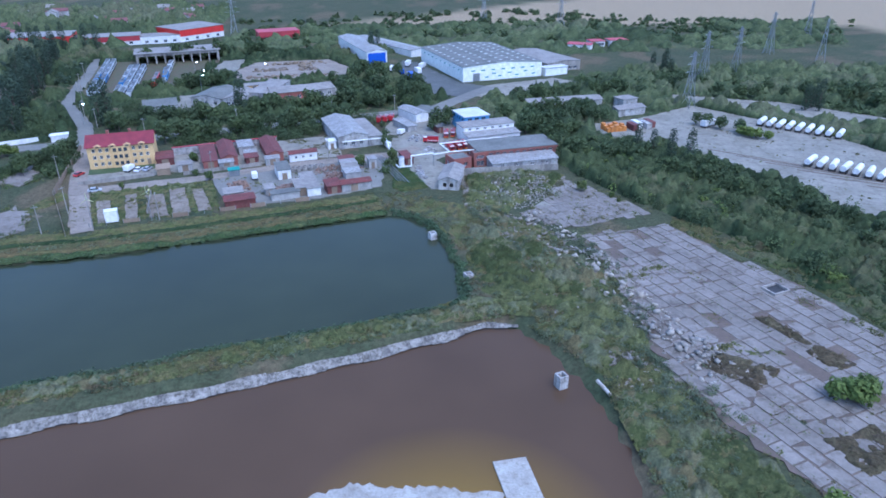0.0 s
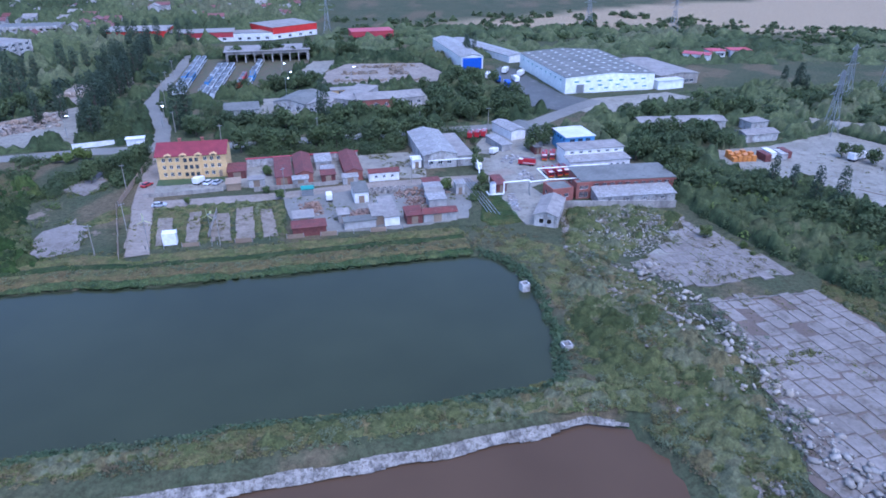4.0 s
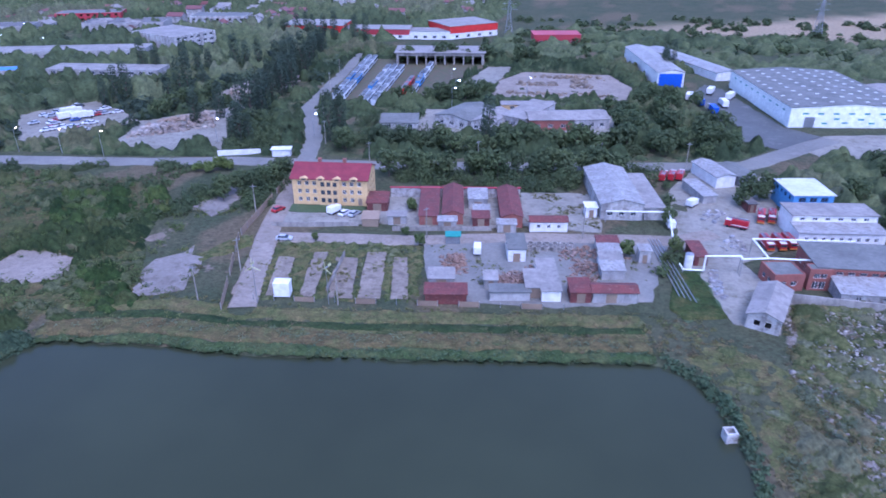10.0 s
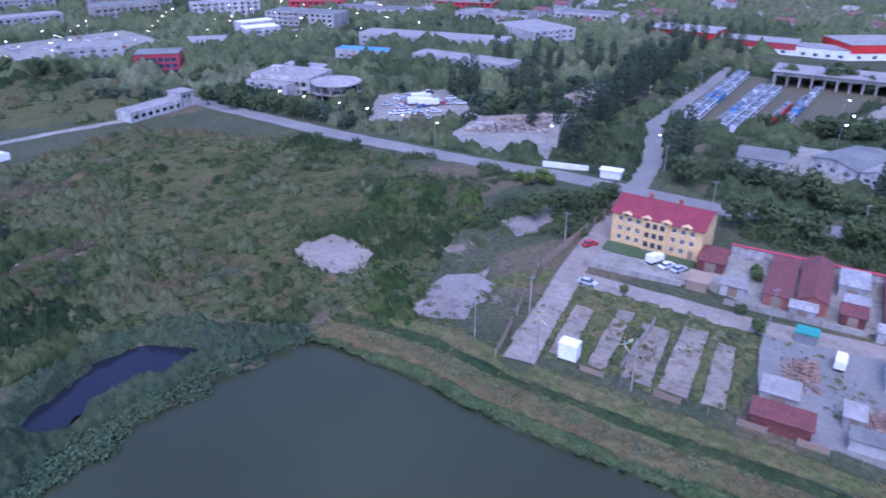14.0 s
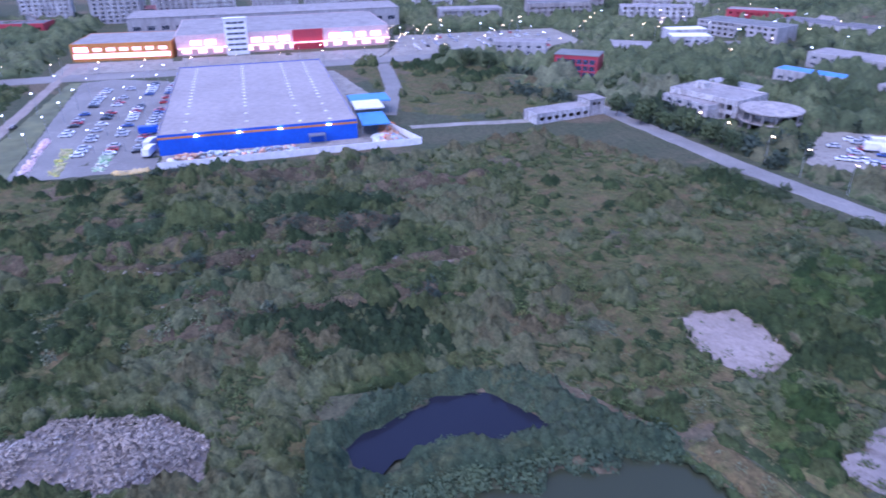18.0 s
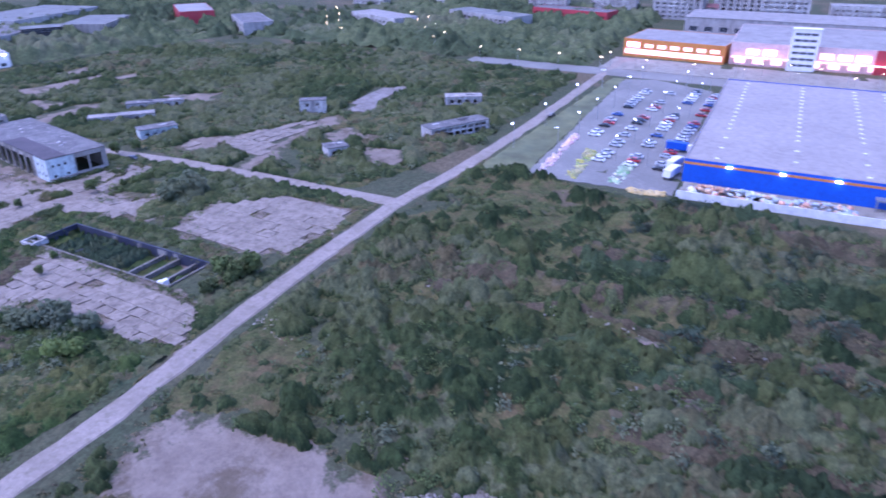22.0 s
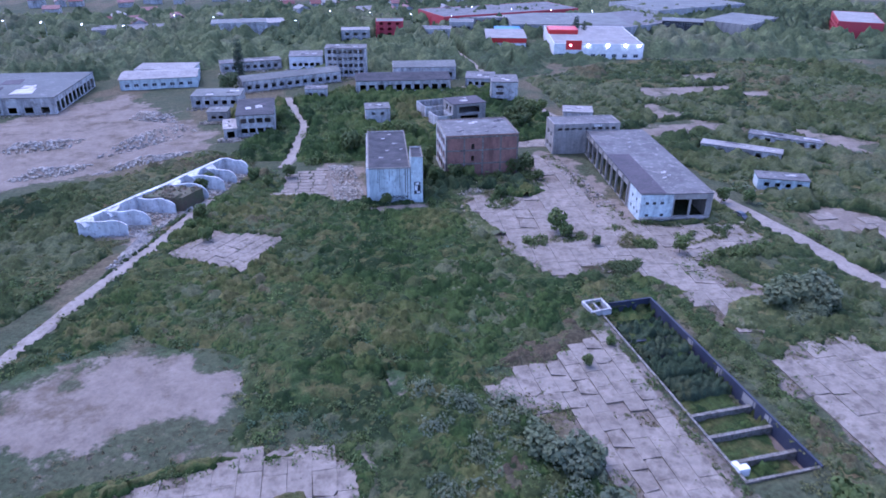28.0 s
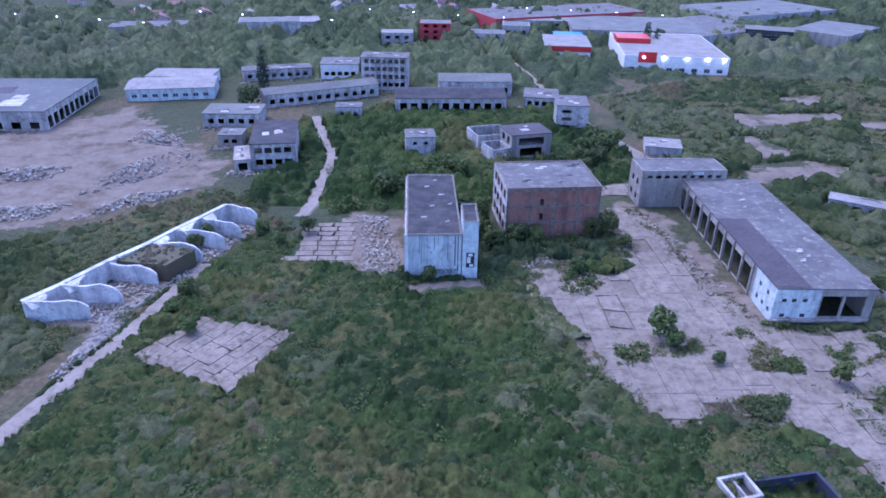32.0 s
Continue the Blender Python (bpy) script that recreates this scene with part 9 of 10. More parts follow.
# single trees
def tree_kind(name, label, material, h, r, trunk, seed, slim=False):
    rng = np.random.RandomState(seed)
    root = place(name, 0, 0, 0, 0, label, "tree", name + "s")
    g = Geo().tube((0, 0, -0.3), (0.1, 0, h * 0.45), trunk, trunk * 0.6)
    for k in range(5):
        a = k * 1.26 + seed
        g.tube((0.05, 0, h * (0.25 + 0.05 * k)), (r * 0.6 * math.cos(a), r * 0.6 * math.sin(a), h * (0.5 + 0.06 * k)), trunk * 0.45, trunk * 0.12, 6)
    part("trunk", g, M["bark"], root)
    n = 480 if not slim else 620
    C, out = [], []
    lobes = 9
    cen = [((0, 0, h * 0.62), r * 0.8)] + [((r * 0.55 * math.cos(i * 2.4 + seed), r * 0.55 * math.sin(i * 2.4 + seed), h * (0.4 + 0.06 * i)), r * rng.uniform(0.4, 0.6)) for i in range(lobes)]
    if slim:
        cen = [((0.15 * math.sin(i * 2), 0.15 * math.cos(i * 2), h * (0.12 + 0.085 * i)), r * (0.55 + 0.45 * math.sin(math.pi * min(1, 0.18 + 0.085 * i)))) for i in range(10)]
    for i in range(n):
        (x, y, z), q = cen[i % len(cen)]
        d = rng.normal(size=3)
        d /= np.linalg.norm(d)
        out.append(d)
        C.append((x + d[0] * q, y + d[1] * q, z + d[2] * q * (1.3 if slim else 0.85)))
    C = np.array(C)
    up = np.array(out) * 0.8 + np.array((0, 0, 0.4)) + rng.normal(size=(n, 3)) * 0.4
    a = np.cross(up, rng.normal(size=(n, 3)))
    a /= np.linalg.norm(a, axis=1, keepdims=True)
    b = np.cross(up, a)
    b /= np.linalg.norm(b, axis=1, keepdims=True)
    s = (0.15 * r ** 0.5 * 1.6 * rng.uniform(0.6, 1.2, n))[:, None]
    V = np.stack([C - a * s - b * s * 0.6, C + a * s * 0.3 - b * s * 0.8, C + a * s + b * s * 0.5, C - a * s * 0.4 + b * s * 0.9], 1).reshape(-1, 3)
    crown = quads_ob("crown", V, np.arange(len(V)).reshape(-1, 4), M[material], "", "", "")
    crown.parent = root
    return root


KINDS = {
    "poplar": [tree_kind("poplar", "tall slender dark poplar", "poplar", 18, 2.5, 0.3, 1, True), tree_kind("poplar", "tall narrow poplar with a ragged top", "poplar", 15, 2.2, 0.26, 2, True)],
    "tree": [tree_kind("broadleaf_tree", "round leafy tree with a dark crown", "tree", 8, 3.2, 0.24, 3), tree_kind("broadleaf_tree", "leafy tree with an uneven crown", "tree", 6.5, 2.8, 0.2, 4)],
    "bush": [tree_kind("young_tree", "young leafy tree with a green crown", "bush", 5, 2.0, 0.12, 5), tree_kind("young_tree", "small bushy green tree", "bush", 3.6, 1.7, 0.1, 6)],
    "bright": [tree_kind("yellow_green_tree", "small yellow-green leafy tree", "brightbush", 4.0, 2.2, 0.12, 7)],
    "olive": [tree_kind("silver_tree", "small round grey-green tree", "olive", 3.8, 2.0, 0.12, 8)],
}
placed_first = set()
rngt = random.Random(12)


def plant(kind, x, y, s=1.0):
    i = rngt.randrange(len(KINDS[kind]))
    src = KINDS[kind][i]
    m_ = pose(x, y, float(ground_z(x, y)), 0, 0, rngt.uniform(0, 360))
    s *= rngt.uniform(0.85, 1.2)
    ob = src if (kind, i) not in placed_first else copy_thing(src, m_)
    placed_first.add((kind, i))
    ob.matrix_world = m_
    ob.scale = (s, s, s * rngt.uniform(0.9, 1.1))


def plant_line(kind, a, b, n, jitter=2.0, s=1.0):
    for i in range(n):
        t = (i + 0.5) / n
        plant(kind, a[0] + (b[0] - a[0]) * t + rngt.uniform(-jitter, jitter), a[1] + (b[1] - a[1]) * t + rngt.uniform(-jitter, jitter), s)


plant_line("poplar", (-153, 243), (-146, 247), 4, 1.5, 0.9)
plant_line("poplar", (-158, 262), (-196, 420), 34, 3.5, 1.0)
plant_line("poplar", (-172, 300), (-204, 400), 14, 5.0, 0.95)
plant_line("poplar", (-118, 258), (-120, 268), 3, 1.5, 1.0)
plant_line("tree", (-150, 250), (-166, 290), 8, 4.0, 1.0)
plant_line("poplar", (-186, 262), (-178, 276), 3, 3.0, 0.9)
plant_line("poplar", (-214, 290), (-206, 310), 4, 3.0, 1.0)
plant_line("tree", (-206, 270), (-196, 300), 8, 5.0, 1.1)
plant_line("poplar", (-258, 330), (-200, 360), 8, 4.0, 1.0)
plant_line("poplar", (-236, 276), (-228, 286), 3, 2.0, 1.0)
plant_line("poplar", (-62, 264), (-60, 268), 2, 1.0, 1.0)
plant_line("poplar", (-250, 446), (-180, 452), 12, 3.0, 0.9)
plant_line("poplar", (-2, 400), (4, 440), 4, 3.0, 0.8)
plant_line("poplar", (160, 338), (172, 330), 4, 2.0, 0.8)
plant_line("poplar", (200, 244), (206, 250), 4, 3.0, 0.8)
plant_line("tree", (-84, 230), (-10, 252), 30, 4.0, 1.0)
plant_line("tree", (-110, 252), (20, 284), 40, 6.0, 1.1)
plant_line("tree", (-14, 300), (24, 300), 14, 8.0, 1.2)
plant_line("tree", (-20, 318), (10, 350), 12, 7.0, 1.1)
plant_line("tree", (-112, 320), (-80, 330), 8, 5.0, 1.0)
plant_line("tree", (58, 250), (100, 240), 12, 5.0, 1.0)
plant_line("tree", (60, 272), (130, 290), 14, 6.0, 1.0)
plant_line("tree", (66, 208), (120, 150), 26, 8.0, 0.9)
plant_line("tree", (112, 150), (150, 60), 24, 8.0, 0.9)
plant_line("tree", (60, 222), (92, 252), 14, 4.0, 1.0)
plant_line("tree", (64, 214), (84, 226), 6, 4.0, 0.9)
plant_line("poplar", (96, 196), (112, 176), 4, 3.0, 0.7)
plant_line("bright", (70, 200), (96, 176), 7, 4.0, 1.0)
plant_line("tree", (150, 300), (240, 250), 16, 8.0, 1.0)
plant_line("bright", (148, 214), (156, 204), 5, 1.5, 0.9)
plant_line("tree", (136, 232), (150, 214), 5, 2.0, 0.8)
plant_line("tree", (-128, 196), (-116, 222), 9, 3.0, 0.8)
plant_line("bright", (-150, 214), (-138, 222), 4, 2.0, 0.9)
plant_line("tree", (-148, 400), (-70, 420), 14, 4.0, 1.1)
plant_line("tree", (-86, 330), (-78, 346), 4, 2.0, 1.0)
plant_line("tree", (-440, 150), (-400, 170), 5, 3.0, 1.2)
plant_line("tree", (-300, 196), (-250, 212), 12, 4.0, 0.9)
plant_line("tree", (-340, 200), (-320, 260), 12, 8.0, 1.1)
for x, y, s in ((62, 20, 1.0), (79.6, 46.6, 1.1), (83, 44.6, 1.2), (86.4, 47.4, 1.0), (83.4, 48.4, 0.9)):
    plant("bright", x, y, s)
for x, y, s in ((64, 158, 0.9), (72, 151, 0.5), (73, 147, 0.4), (-181, -143, 1.1), (-182, -140, 0.9), (-175, -168, 1.0), (-184, -184, 0.9), (-170, -183, 0.9), (-99, -158, 0.9), (-96, -192, 1.1), (-98, -196, 1.0), (-187, -134, 0.6), (-204, -126, 0.7), (-212, -122, 0.6), (-196, -132, 0.5), (-110, -196, 0.9), (-114, -190, 0.8), (-120, -196, 0.8), (-231, -150, 0.7), (-238, -148, 0.7), (-172, -96, 0.6), (-165, -91, 0.5)):
    plant("bush", x, y, s)
plant_line("bush", (-176, -52), (-192, -50), 7, 2.0, 1.0)
plant_line("olive", (-212, -104), (-222, -98), 8, 3.0, 1.3)
plant_line("olive", (-148, -76), (-156, -62), 7, 3.0, 1.1)
plant_line("bright", (-146, -58), (-150, -54), 2, 1.0, 0.8)
plant_line("tree", (-98, -300), (-102, -310), 2, 1.0, 1.0)
plant_line("poplar", (-104, -330), (-105, -334), 2, 1.0, 0.9)
plant_line("bush", (-140, -214), (-160, -232), 14, 6.0, 1.2)
plant_line("bush", (-196, -222), (-214, -250), 14, 5.0, 1.1)
plant_line("poplar", (-290, -388), (-296, -380), 3, 3.0, 0.8)

for x, y, s in ((22.4, 234.4, 0.8), (24.5, 237.5, 0.9), (31.0, 243.7, 1.0), (28.5, 240.5, 0.8), (1.6, 214.4, 0.5), (1.5, 242.0, 0.5)):
    plant("tree", x, y, s)
for x, y, s in ((3.6, 196.5, 1.0), (-8.6, 192.0, 1.0), (-70.5, 207, 0.9), (-69.4, 204.5, 0.7), (-66, 188, 0.6), (-60.5, 183.5, 0.7), (-88, 178.5, 0.5), (-144, -170.2, 0.7), (-143, -170.0, 0.6), (-160, -181, 1.0), (-166, -182.6, 1.1), (-170, -182.4, 0.9), (-158, -188, 1.2), (-160, -194, 1.1), (-157, -200, 1.3), (-188, -184, 1.1), (-190, -178, 0.9), (-97, -170, 1.0), (-95, -165, 0.8)):
    plant("bush", x, y, s)


# ---- weeds in the joints, shores and the basin ----
def tufts(name, polys, n, r, h, per, leaf, material, label, seed, category="weeds"):
    """Plants that also grow through paving."""
    out = []
    for i, poly in enumerate(polys):
        rng = np.random.RandomState(seed + i)
        px, py = np.array(poly).T
        X, Y = rng.uniform(px.min(), px.max(), n * 5), rng.uniform(py.min(), py.max(), n * 5)
        ok = inside(X, Y, poly) & (wave(X, Y, 12, seed) > 0.1)
        X, Y = X[ok][: n // len(polys)], Y[ok][: n // len(polys)]
        R = r[0] + (r[1] - r[0]) * rng.rand(len(X)) ** 2
        out.append(leaves(X, Y, R, R * rng.uniform(*h, len(X)), per, leaf, seed + i + 90))
    return foliage(name, out, M[material], label, category)


def along_shore(line, lo, hi, n, seed):
    """Places at a distance from lo to hi outside a shore line."""
    rng = np.random.RandomState(seed)
    L = np.array(line, float)
    seg = np.linalg.norm(np.diff(L, axis=0), axis=1)
    k = rng.choice(len(seg), n, p=seg / seg.sum())
    t = rng.rand(n)[:, None]
    P = L[k] + (L[k + 1] - L[k]) * t
    d = (L[k + 1] - L[k]) / seg[k][:, None]
    off = rng.uniform(lo, hi, n) + 0.6 * wave(P[:, 0], P[:, 1], 11, seed)
    P = P + np.stack([-d[:, 1], d[:, 0]], -1) * off[:, None]
    ok = free(P[:, 0], P[:, 1])
    return P[ok, 0], P[ok, 1]


NORTH = [(-124, 119), (-102, 126), (-86, 127.2), (-62, 132), (-24, 141.5), (0, 147.5)]
def shore_band(lo, hi):
    """The strip between two distances north of the shore."""
    L = np.array(NORTH, float)
    d = np.gradient(L, axis=0)
    nrm = np.stack([-d[:, 1], d[:, 0]], -1) / np.linalg.norm(d, axis=1, keepdims=True)
    return [tuple(p) for p in L + nrm * lo] + [tuple(p) for p in (L + nrm * hi)[::-1]]


for name, lo, hi, h_, gm_, lab in (
    ("reed_band", 0.0, 3.0, 0.9, growth_mat("shore_growth", (0.042, 0.068, 0.026), (0.06, 0.084, 0.034), (0.078, 0.09, 0.04)), "band of green reeds along the pond"),
    ("dry_band", 2.8, 8.6, 0.7, growth_mat("dry_growth", (0.10, 0.09, 0.042), (0.118, 0.094, 0.046), (0.092, 0.10, 0.042)), "band of brown dry grass on the bank"),
    ("ditch_band", 8.8, 12.0, 0.6, growth_mat("ditch_growth", (0.026, 0.044, 0.018), (0.036, 0.056, 0.022), (0.05, 0.064, 0.028)), "dark green growth in the ditch"),
    ("fence_band", 12.0, 17.0, 0.6, GB, "pale grass along the compound fence"),
):
    undergrowth(name, shore_band(lo, hi), 0.5, h_, gm_, lab, 800 + int(lo), 6, -0.1, "grass", 0.7, 0.4, False, 1.2)
for name, lo, hi, n, r, hh, material, lab, cat in (
    ("shore_reeds", 0.2, 2.6, 900, (0.3, 0.8), (0.9, 1.5), "reed", "green reeds along the pond's north shore", "reeds"),
    ("bank_dry", 3.4, 8.6, 500, (0.3, 0.8), (0.5, 0.9), "dry", "brown dry grass on the bank", "grass"),
    ("bank_olive", 4.5, 7.6, 130, (0.6, 1.3), (0.7, 1.0), "olive", "pale seed-headed reeds on the bank", "reeds"),
    ("bank_grass", 12.5, 18.0, 350, (0.3, 0.8), (0.4, 0.7), "weed", "grass along the compound fence", "grass"),
):
    X, Y = along_shore(NORTH, lo, hi, n, len(name) * 7)
    R = np.random.RandomState(n).uniform(*r, len(X))
    foliage(name, [leaves(X, Y, R, R * np.random.RandomState(n + 1).uniform(*hh, len(X)), 34, 0.17, n + 2)], M[material], lab, cat)
EASTSHORE = [(0, 147.5), (6, 145), (9, 139), (13, 128), (15.5, 113), (15, 96), (10, 91), (-9, 86.2), (-38, 80), (-80, 69.6), (-118, 60)]
X, Y = along_shore(EASTSHORE, 0.2, 2.4, 1100, 77)
R = np.random.RandomState(78).uniform(0.5, 1.2, len(X))
foliage("shore_reeds_east", [leaves(X, Y, R, R * 1.0, 22, 0.26, 79)], M["reed"], "reeds along the pond's east and south shores", "reeds")

X, Y = along_shore([(-119, 58), (-119, 77), (-122, 96), (-123, 121)], 0.2, 8.0, 900, 81)
R = np.random.RandomState(82).uniform(0.6, 1.5, len(X))
foliage("shore_reeds_west", [leaves(X, Y, R, R * 1.0, 22, 0.28, 83)], M["reed"], "reeds along the pond's west shore", "reeds")
tufts("joint_dry_east", [EAST], 1500, (0.2, 0.6), (0.3, 0.6), 34, 0.16, "dry", "dry grass in the joints of the slab field", 405)
tufts("joint_weeds_east", [EAST, [(40, 141), (52, 152), (61, 168), (70, 156), (79, 138), (52, 131)]], 2000, (0.2, 0.6), (0.4, 0.8), 30, 0.18, "weed", "weeds in the joints of the slab field", 410)
YARDS = [[(-146, -90), (-167, -101), (-173, -100), (-173.5, -50), (-161, -40), (-158, -66)], [(-163, -168), (-165, -137), (-172, -120), (-199, -96), (-228, -130), (-203, -142), (-200, -190)], [(-197, -85), (-229, -74), (-230, -52), (-201, -47)], [(-83, -76), (-122, -80), (-122, -46), (-82, -56)], [(-90, -152), (-101, -164), (-117, -155), (-108, -139)]]
tufts("upper_weeds", [UPPER], 260, (0.3, 1.0), (0.5, 0.9), 34, 0.18, "weed", "weeds grown over the upper slab field", 470)
tufts("upper_dry", [UPPER], 200, (0.3, 0.9), (0.4, 0.7), 30, 0.18, "dry", "dry weeds on the upper slab field", 475)
tufts("joint_weeds_works", YARDS, 2400, (0.15, 0.5), (0.5, 0.9), 40, 0.15, "weed", "weeds in the joints of the works yards", 420)
tufts("joint_dry_works", YARDS, 1900, (0.15, 0.6), (0.3, 0.6), 40, 0.15, "dry", "dry grass in the joints of the works yards", 424)
COURT_BANDS = [[(-165.7, -141.3), (-186.4, -141.2), (-208.1, -144.7), (-206.5, -140.5), (-184.3, -137.3), (-164.8, -135.8)], [(-193.0, -135.8), (-198.0, -138.6), (-202.7, -132.9), (-199.4, -129.7), (-192.4, -131.3)], [(-179.5, -124.9), (-186.8, -125.6), (-193.4, -124.1), (-189.3, -119.3), (-181.4, -121.7)], [(-171.6, -172.2), (-179.0, -173.9), (-178.9, -159.9), (-173.2, -158.4), (-168.1, -161.8)], [(-205.2, -134.8), (-232.9, -138.6), (-226.5, -131.1), (-206.8, -128.8)]]
tufts("court_band_weeds", COURT_BANDS, 1300, (0.3, 1.0), (0.6, 1.1), 36, 0.18, "weed", "bands of weeds across the court", 426)
tufts("court_band_bushes", COURT_BANDS, 260, (0.7, 1.7), (0.8, 1.3), 40, 0.22, "bush", "bushes grown through the court", 428)
tufts("court_band_dry", COURT_BANDS, 700, (0.3, 0.8), (0.4, 0.7), 34, 0.17, "dry", "brown weeds in bands across the court", 429)
tufts("basin_plants", [[(-186.5, -108), (-186.5, -78), (-176, -78), (-176, -108)], [(-186.5, -76), (-186.5, -72), (-176, -72), (-176, -76)]], 700, (0.5, 1.2), (0.9, 1.5), 34, 0.16, "bush", "leafy plants inside the sunken basin", 430)
tufts("slab_strip_weeds", [[(96, 84), (99, 84), (107, 52), (103, 52)], [(57, 100), (70, 104), (72, 99), (58, 95)], [(62, 66), (80, 68), (80, 62), (64, 60)]], 300, (0.4, 1.0), (0.5, 0.8), 26, 0.24, "weed", "strips of weeds across the slabs", 440)
undergrowth("lawn_growth", [(3.6, 186), (8.6, 188.6), (14.4, 168), (5.0, 163.6), (1.6, 168)], 0.4, 0.5, GM, "green grass beside the pipes", 760, 5, 0.0, "grass", 0.6, 0.4, True, 1.5)
tufts("plot_joint_weeds", [[(-94, 148), (-104, 174), (-62, 184), (-54, 157)]], 420, (0.3, 0.8), (0.4, 0.7), 24, 0.24, "weed", "weeds over the plot strips", 450)
tufts("yard_joint_weeds", [[(-36, 204), (-42, 226), (-20, 231), (-16, 206)], [(-48, 160), (-58, 184), (0, 198), (-4, 172)], [(92, 218), (116, 240), (182, 214), (190, 130), (138, 140)]], 900, (0.3, 0.9), (0.4, 0.7), 24, 0.26, "weed", "weeds in the yard joints", 460)

def fringe(name, polys, per_m, reach, r, h, per, leaf, material, label, seed):
    """Plants that creep over the edges of paving, in drifts along its outline."""
    rng = np.random.RandomState(seed)
    P = []
    for poly in polys:
        for (x0, y0), (x1, y1) in zip(poly, poly[1:] + poly[:1]):
            n = int(per_m * math.dist((x0, y0), (x1, y1)))
            t = rng.rand(n)
            P.append(np.stack([x0 + (x1 - x0) * t + rng.normal(0, reach, n), y0 + (y1 - y0) * t + rng.normal(0, reach, n)], -1))
    X, Y = np.concatenate(P).T
    ok = lattice(X, Y, 7, seed + 3) > 0.36
    X, Y = X[ok], Y[ok]
    R = r[0] + (r[1] - r[0]) * rng.rand(len(X)) ** 2
    return foliage(name, [leaves(X, Y, R, R * rng.uniform(*h, len(X)), per, leaf, seed + 5)], M[material], label, "weeds")


def joint_lines(name, polys, hd, n, lo, hi, material, label, seed, r=(0.12, 0.34)):
    """Weeds in stretches along the joints of a slab field laid at the heading hd."""
    rng = np.random.RandomState(seed)
    c, s = math.cos(radians(hd)), math.sin(radians(hd))
    P = []
    for poly in polys:
        px, py = np.array(poly).T
        for _ in range(n // len(polys)):
            x, y = rng.uniform(px.min(), px.max()), rng.uniform(py.min(), py.max())
            L, cross = rng.uniform(lo, hi), rng.rand() < 0.3
            t = np.arange(0, L * (0.5 if cross else 1), 0.3)
            u = np.stack([x + (-s if cross else c) * t, y + (c if cross else s) * t], -1) + rng.normal(0, 0.1, (len(t), 2))
            P.append(u[inside(u[:, 0], u[:, 1], poly)])
    X, Y = np.concatenate(P).T
    R = rng.uniform(*r, len(X))
    return foliage(name, [leaves(X, Y, R, R * rng.uniform(0.4, 0.9, len(X)), 22, 0.13, seed + 5)], M[material], label, "weeds")


undergrowth("mound_growth", [(24, 150), (28, 178), (48, 184), (63, 174), (52, 158), (42, 150), (36, 142), (30, 146)], 0.5, 0.6, GB, "olive and brown weeds over mounds of rubble", 985, 8, 0.42, "weeds", 1.5, 0.3, True, 4.0, bush=[(3.0, (0.8, 2.6), (0.5, 1.7), 0.32, 8), (1.4, (0.4, 1.3), (0.3, 1.0), 0.35, 6)])
for k, (poly, gm_, hh, lab) in enumerate((
    ([(-154, -163), (-154, -171), (-158, -186), (-162, -187), (-182, -183.6), (-187, -177), (-182, -171), (-169, -176), (-164.5, -171), (-158, -166)], GD, 2.8, "dark bushes at the foot of the brick block"),
    ([(-174, -170), (-178, -176), (-185, -175), (-189, -169), (-181, -165)], GM, 2.0, "green bushes in the court"),
    ([(-155, -148), (-160, -155), (-163, -168), (-166, -164), (-166, -151), (-169, -144), (-156, -145)], GB, 0.9, "brown and olive grass between block and court"),
    ([(-168, -115.5), (-190, -118.6), (-199, -108.5), (-196, -108), (-170, -108.8)], GM, 1.6, "green growth behind the sunken basin"),
    ([(-195, -96), (-201, -104), (-213, -106), (-219, -98), (-205, -92)], GB, 1.2, "weeds round the grey-green bushes"),
)):
    undergrowth("court_growth", poly, 0.5, 0.6, gm_, lab, 990 + k, 7, 0.1, "weeds", 1.0, 0.4, True, 3.0, bush=[(2.4, (0.7, 2.3), (hh * 0.4, hh), 0.75, 8), (1.3, (0.4, 1.2), (0.3, 0.9), 0.7, 6)])
SLABBED = {name: poly for name, poly in (("basin", DUSTY[3]), ("court", DUSTY[4]), ("corner", DUSTY[5]), ("south", DUSTY[6]))}
BANK_PAD = [(-90, -152), (-101, -164), (-117, -155), (-108, -139)]
PADS = [[(-160, 139), (-159, 152.6), (-150, 154), (-140, 152.6), (-136, 142), (-147, 136.5)], [(-116.5, 140), (-122, 155), (-117, 166), (-109, 158), (-106.5, 145)], [(-132, 187), (-131, 208), (-126, 208), (-120, 190), (-124, 186)]]
fringe("works_fringe_green", [*SLABBED.values(), BANK_PAD], 2.2, 1.1, (0.3, 1.2), (0.6, 1.1), 30, 0.16, "bush", "green weeds creeping over the edges of the yards", 900)
fringe("works_fringe_olive", [*SLABBED.values(), BANK_PAD], 2.0, 1.4, (0.25, 0.9), (0.5, 0.9), 30, 0.15, "weed", "olive weeds creeping over the edges of the yards", 910)
fringe("works_fringe_dry", [*SLABBED.values(), BANK_PAD, *SAND[:2]], 1.6, 1.8, (0.25, 0.8), (0.4, 0.7), 28, 0.15, "dry", "dry grass along the edges of the yards", 920)
fringe("east_fringe", [EAST, UPPER], 2.2, 1.6, (0.3, 1.2), (0.6, 1.1), 30, 0.16, "weed", "weeds creeping over the edges of the slab field", 930)
fringe("east_fringe_olive", [EAST[9:] + EAST[:1]], 1.6, 2.6, (0.5, 1.9), (0.8, 1.2), 34, 0.17, "olive", "grey-green bushes along the rubble and slabs", 940)
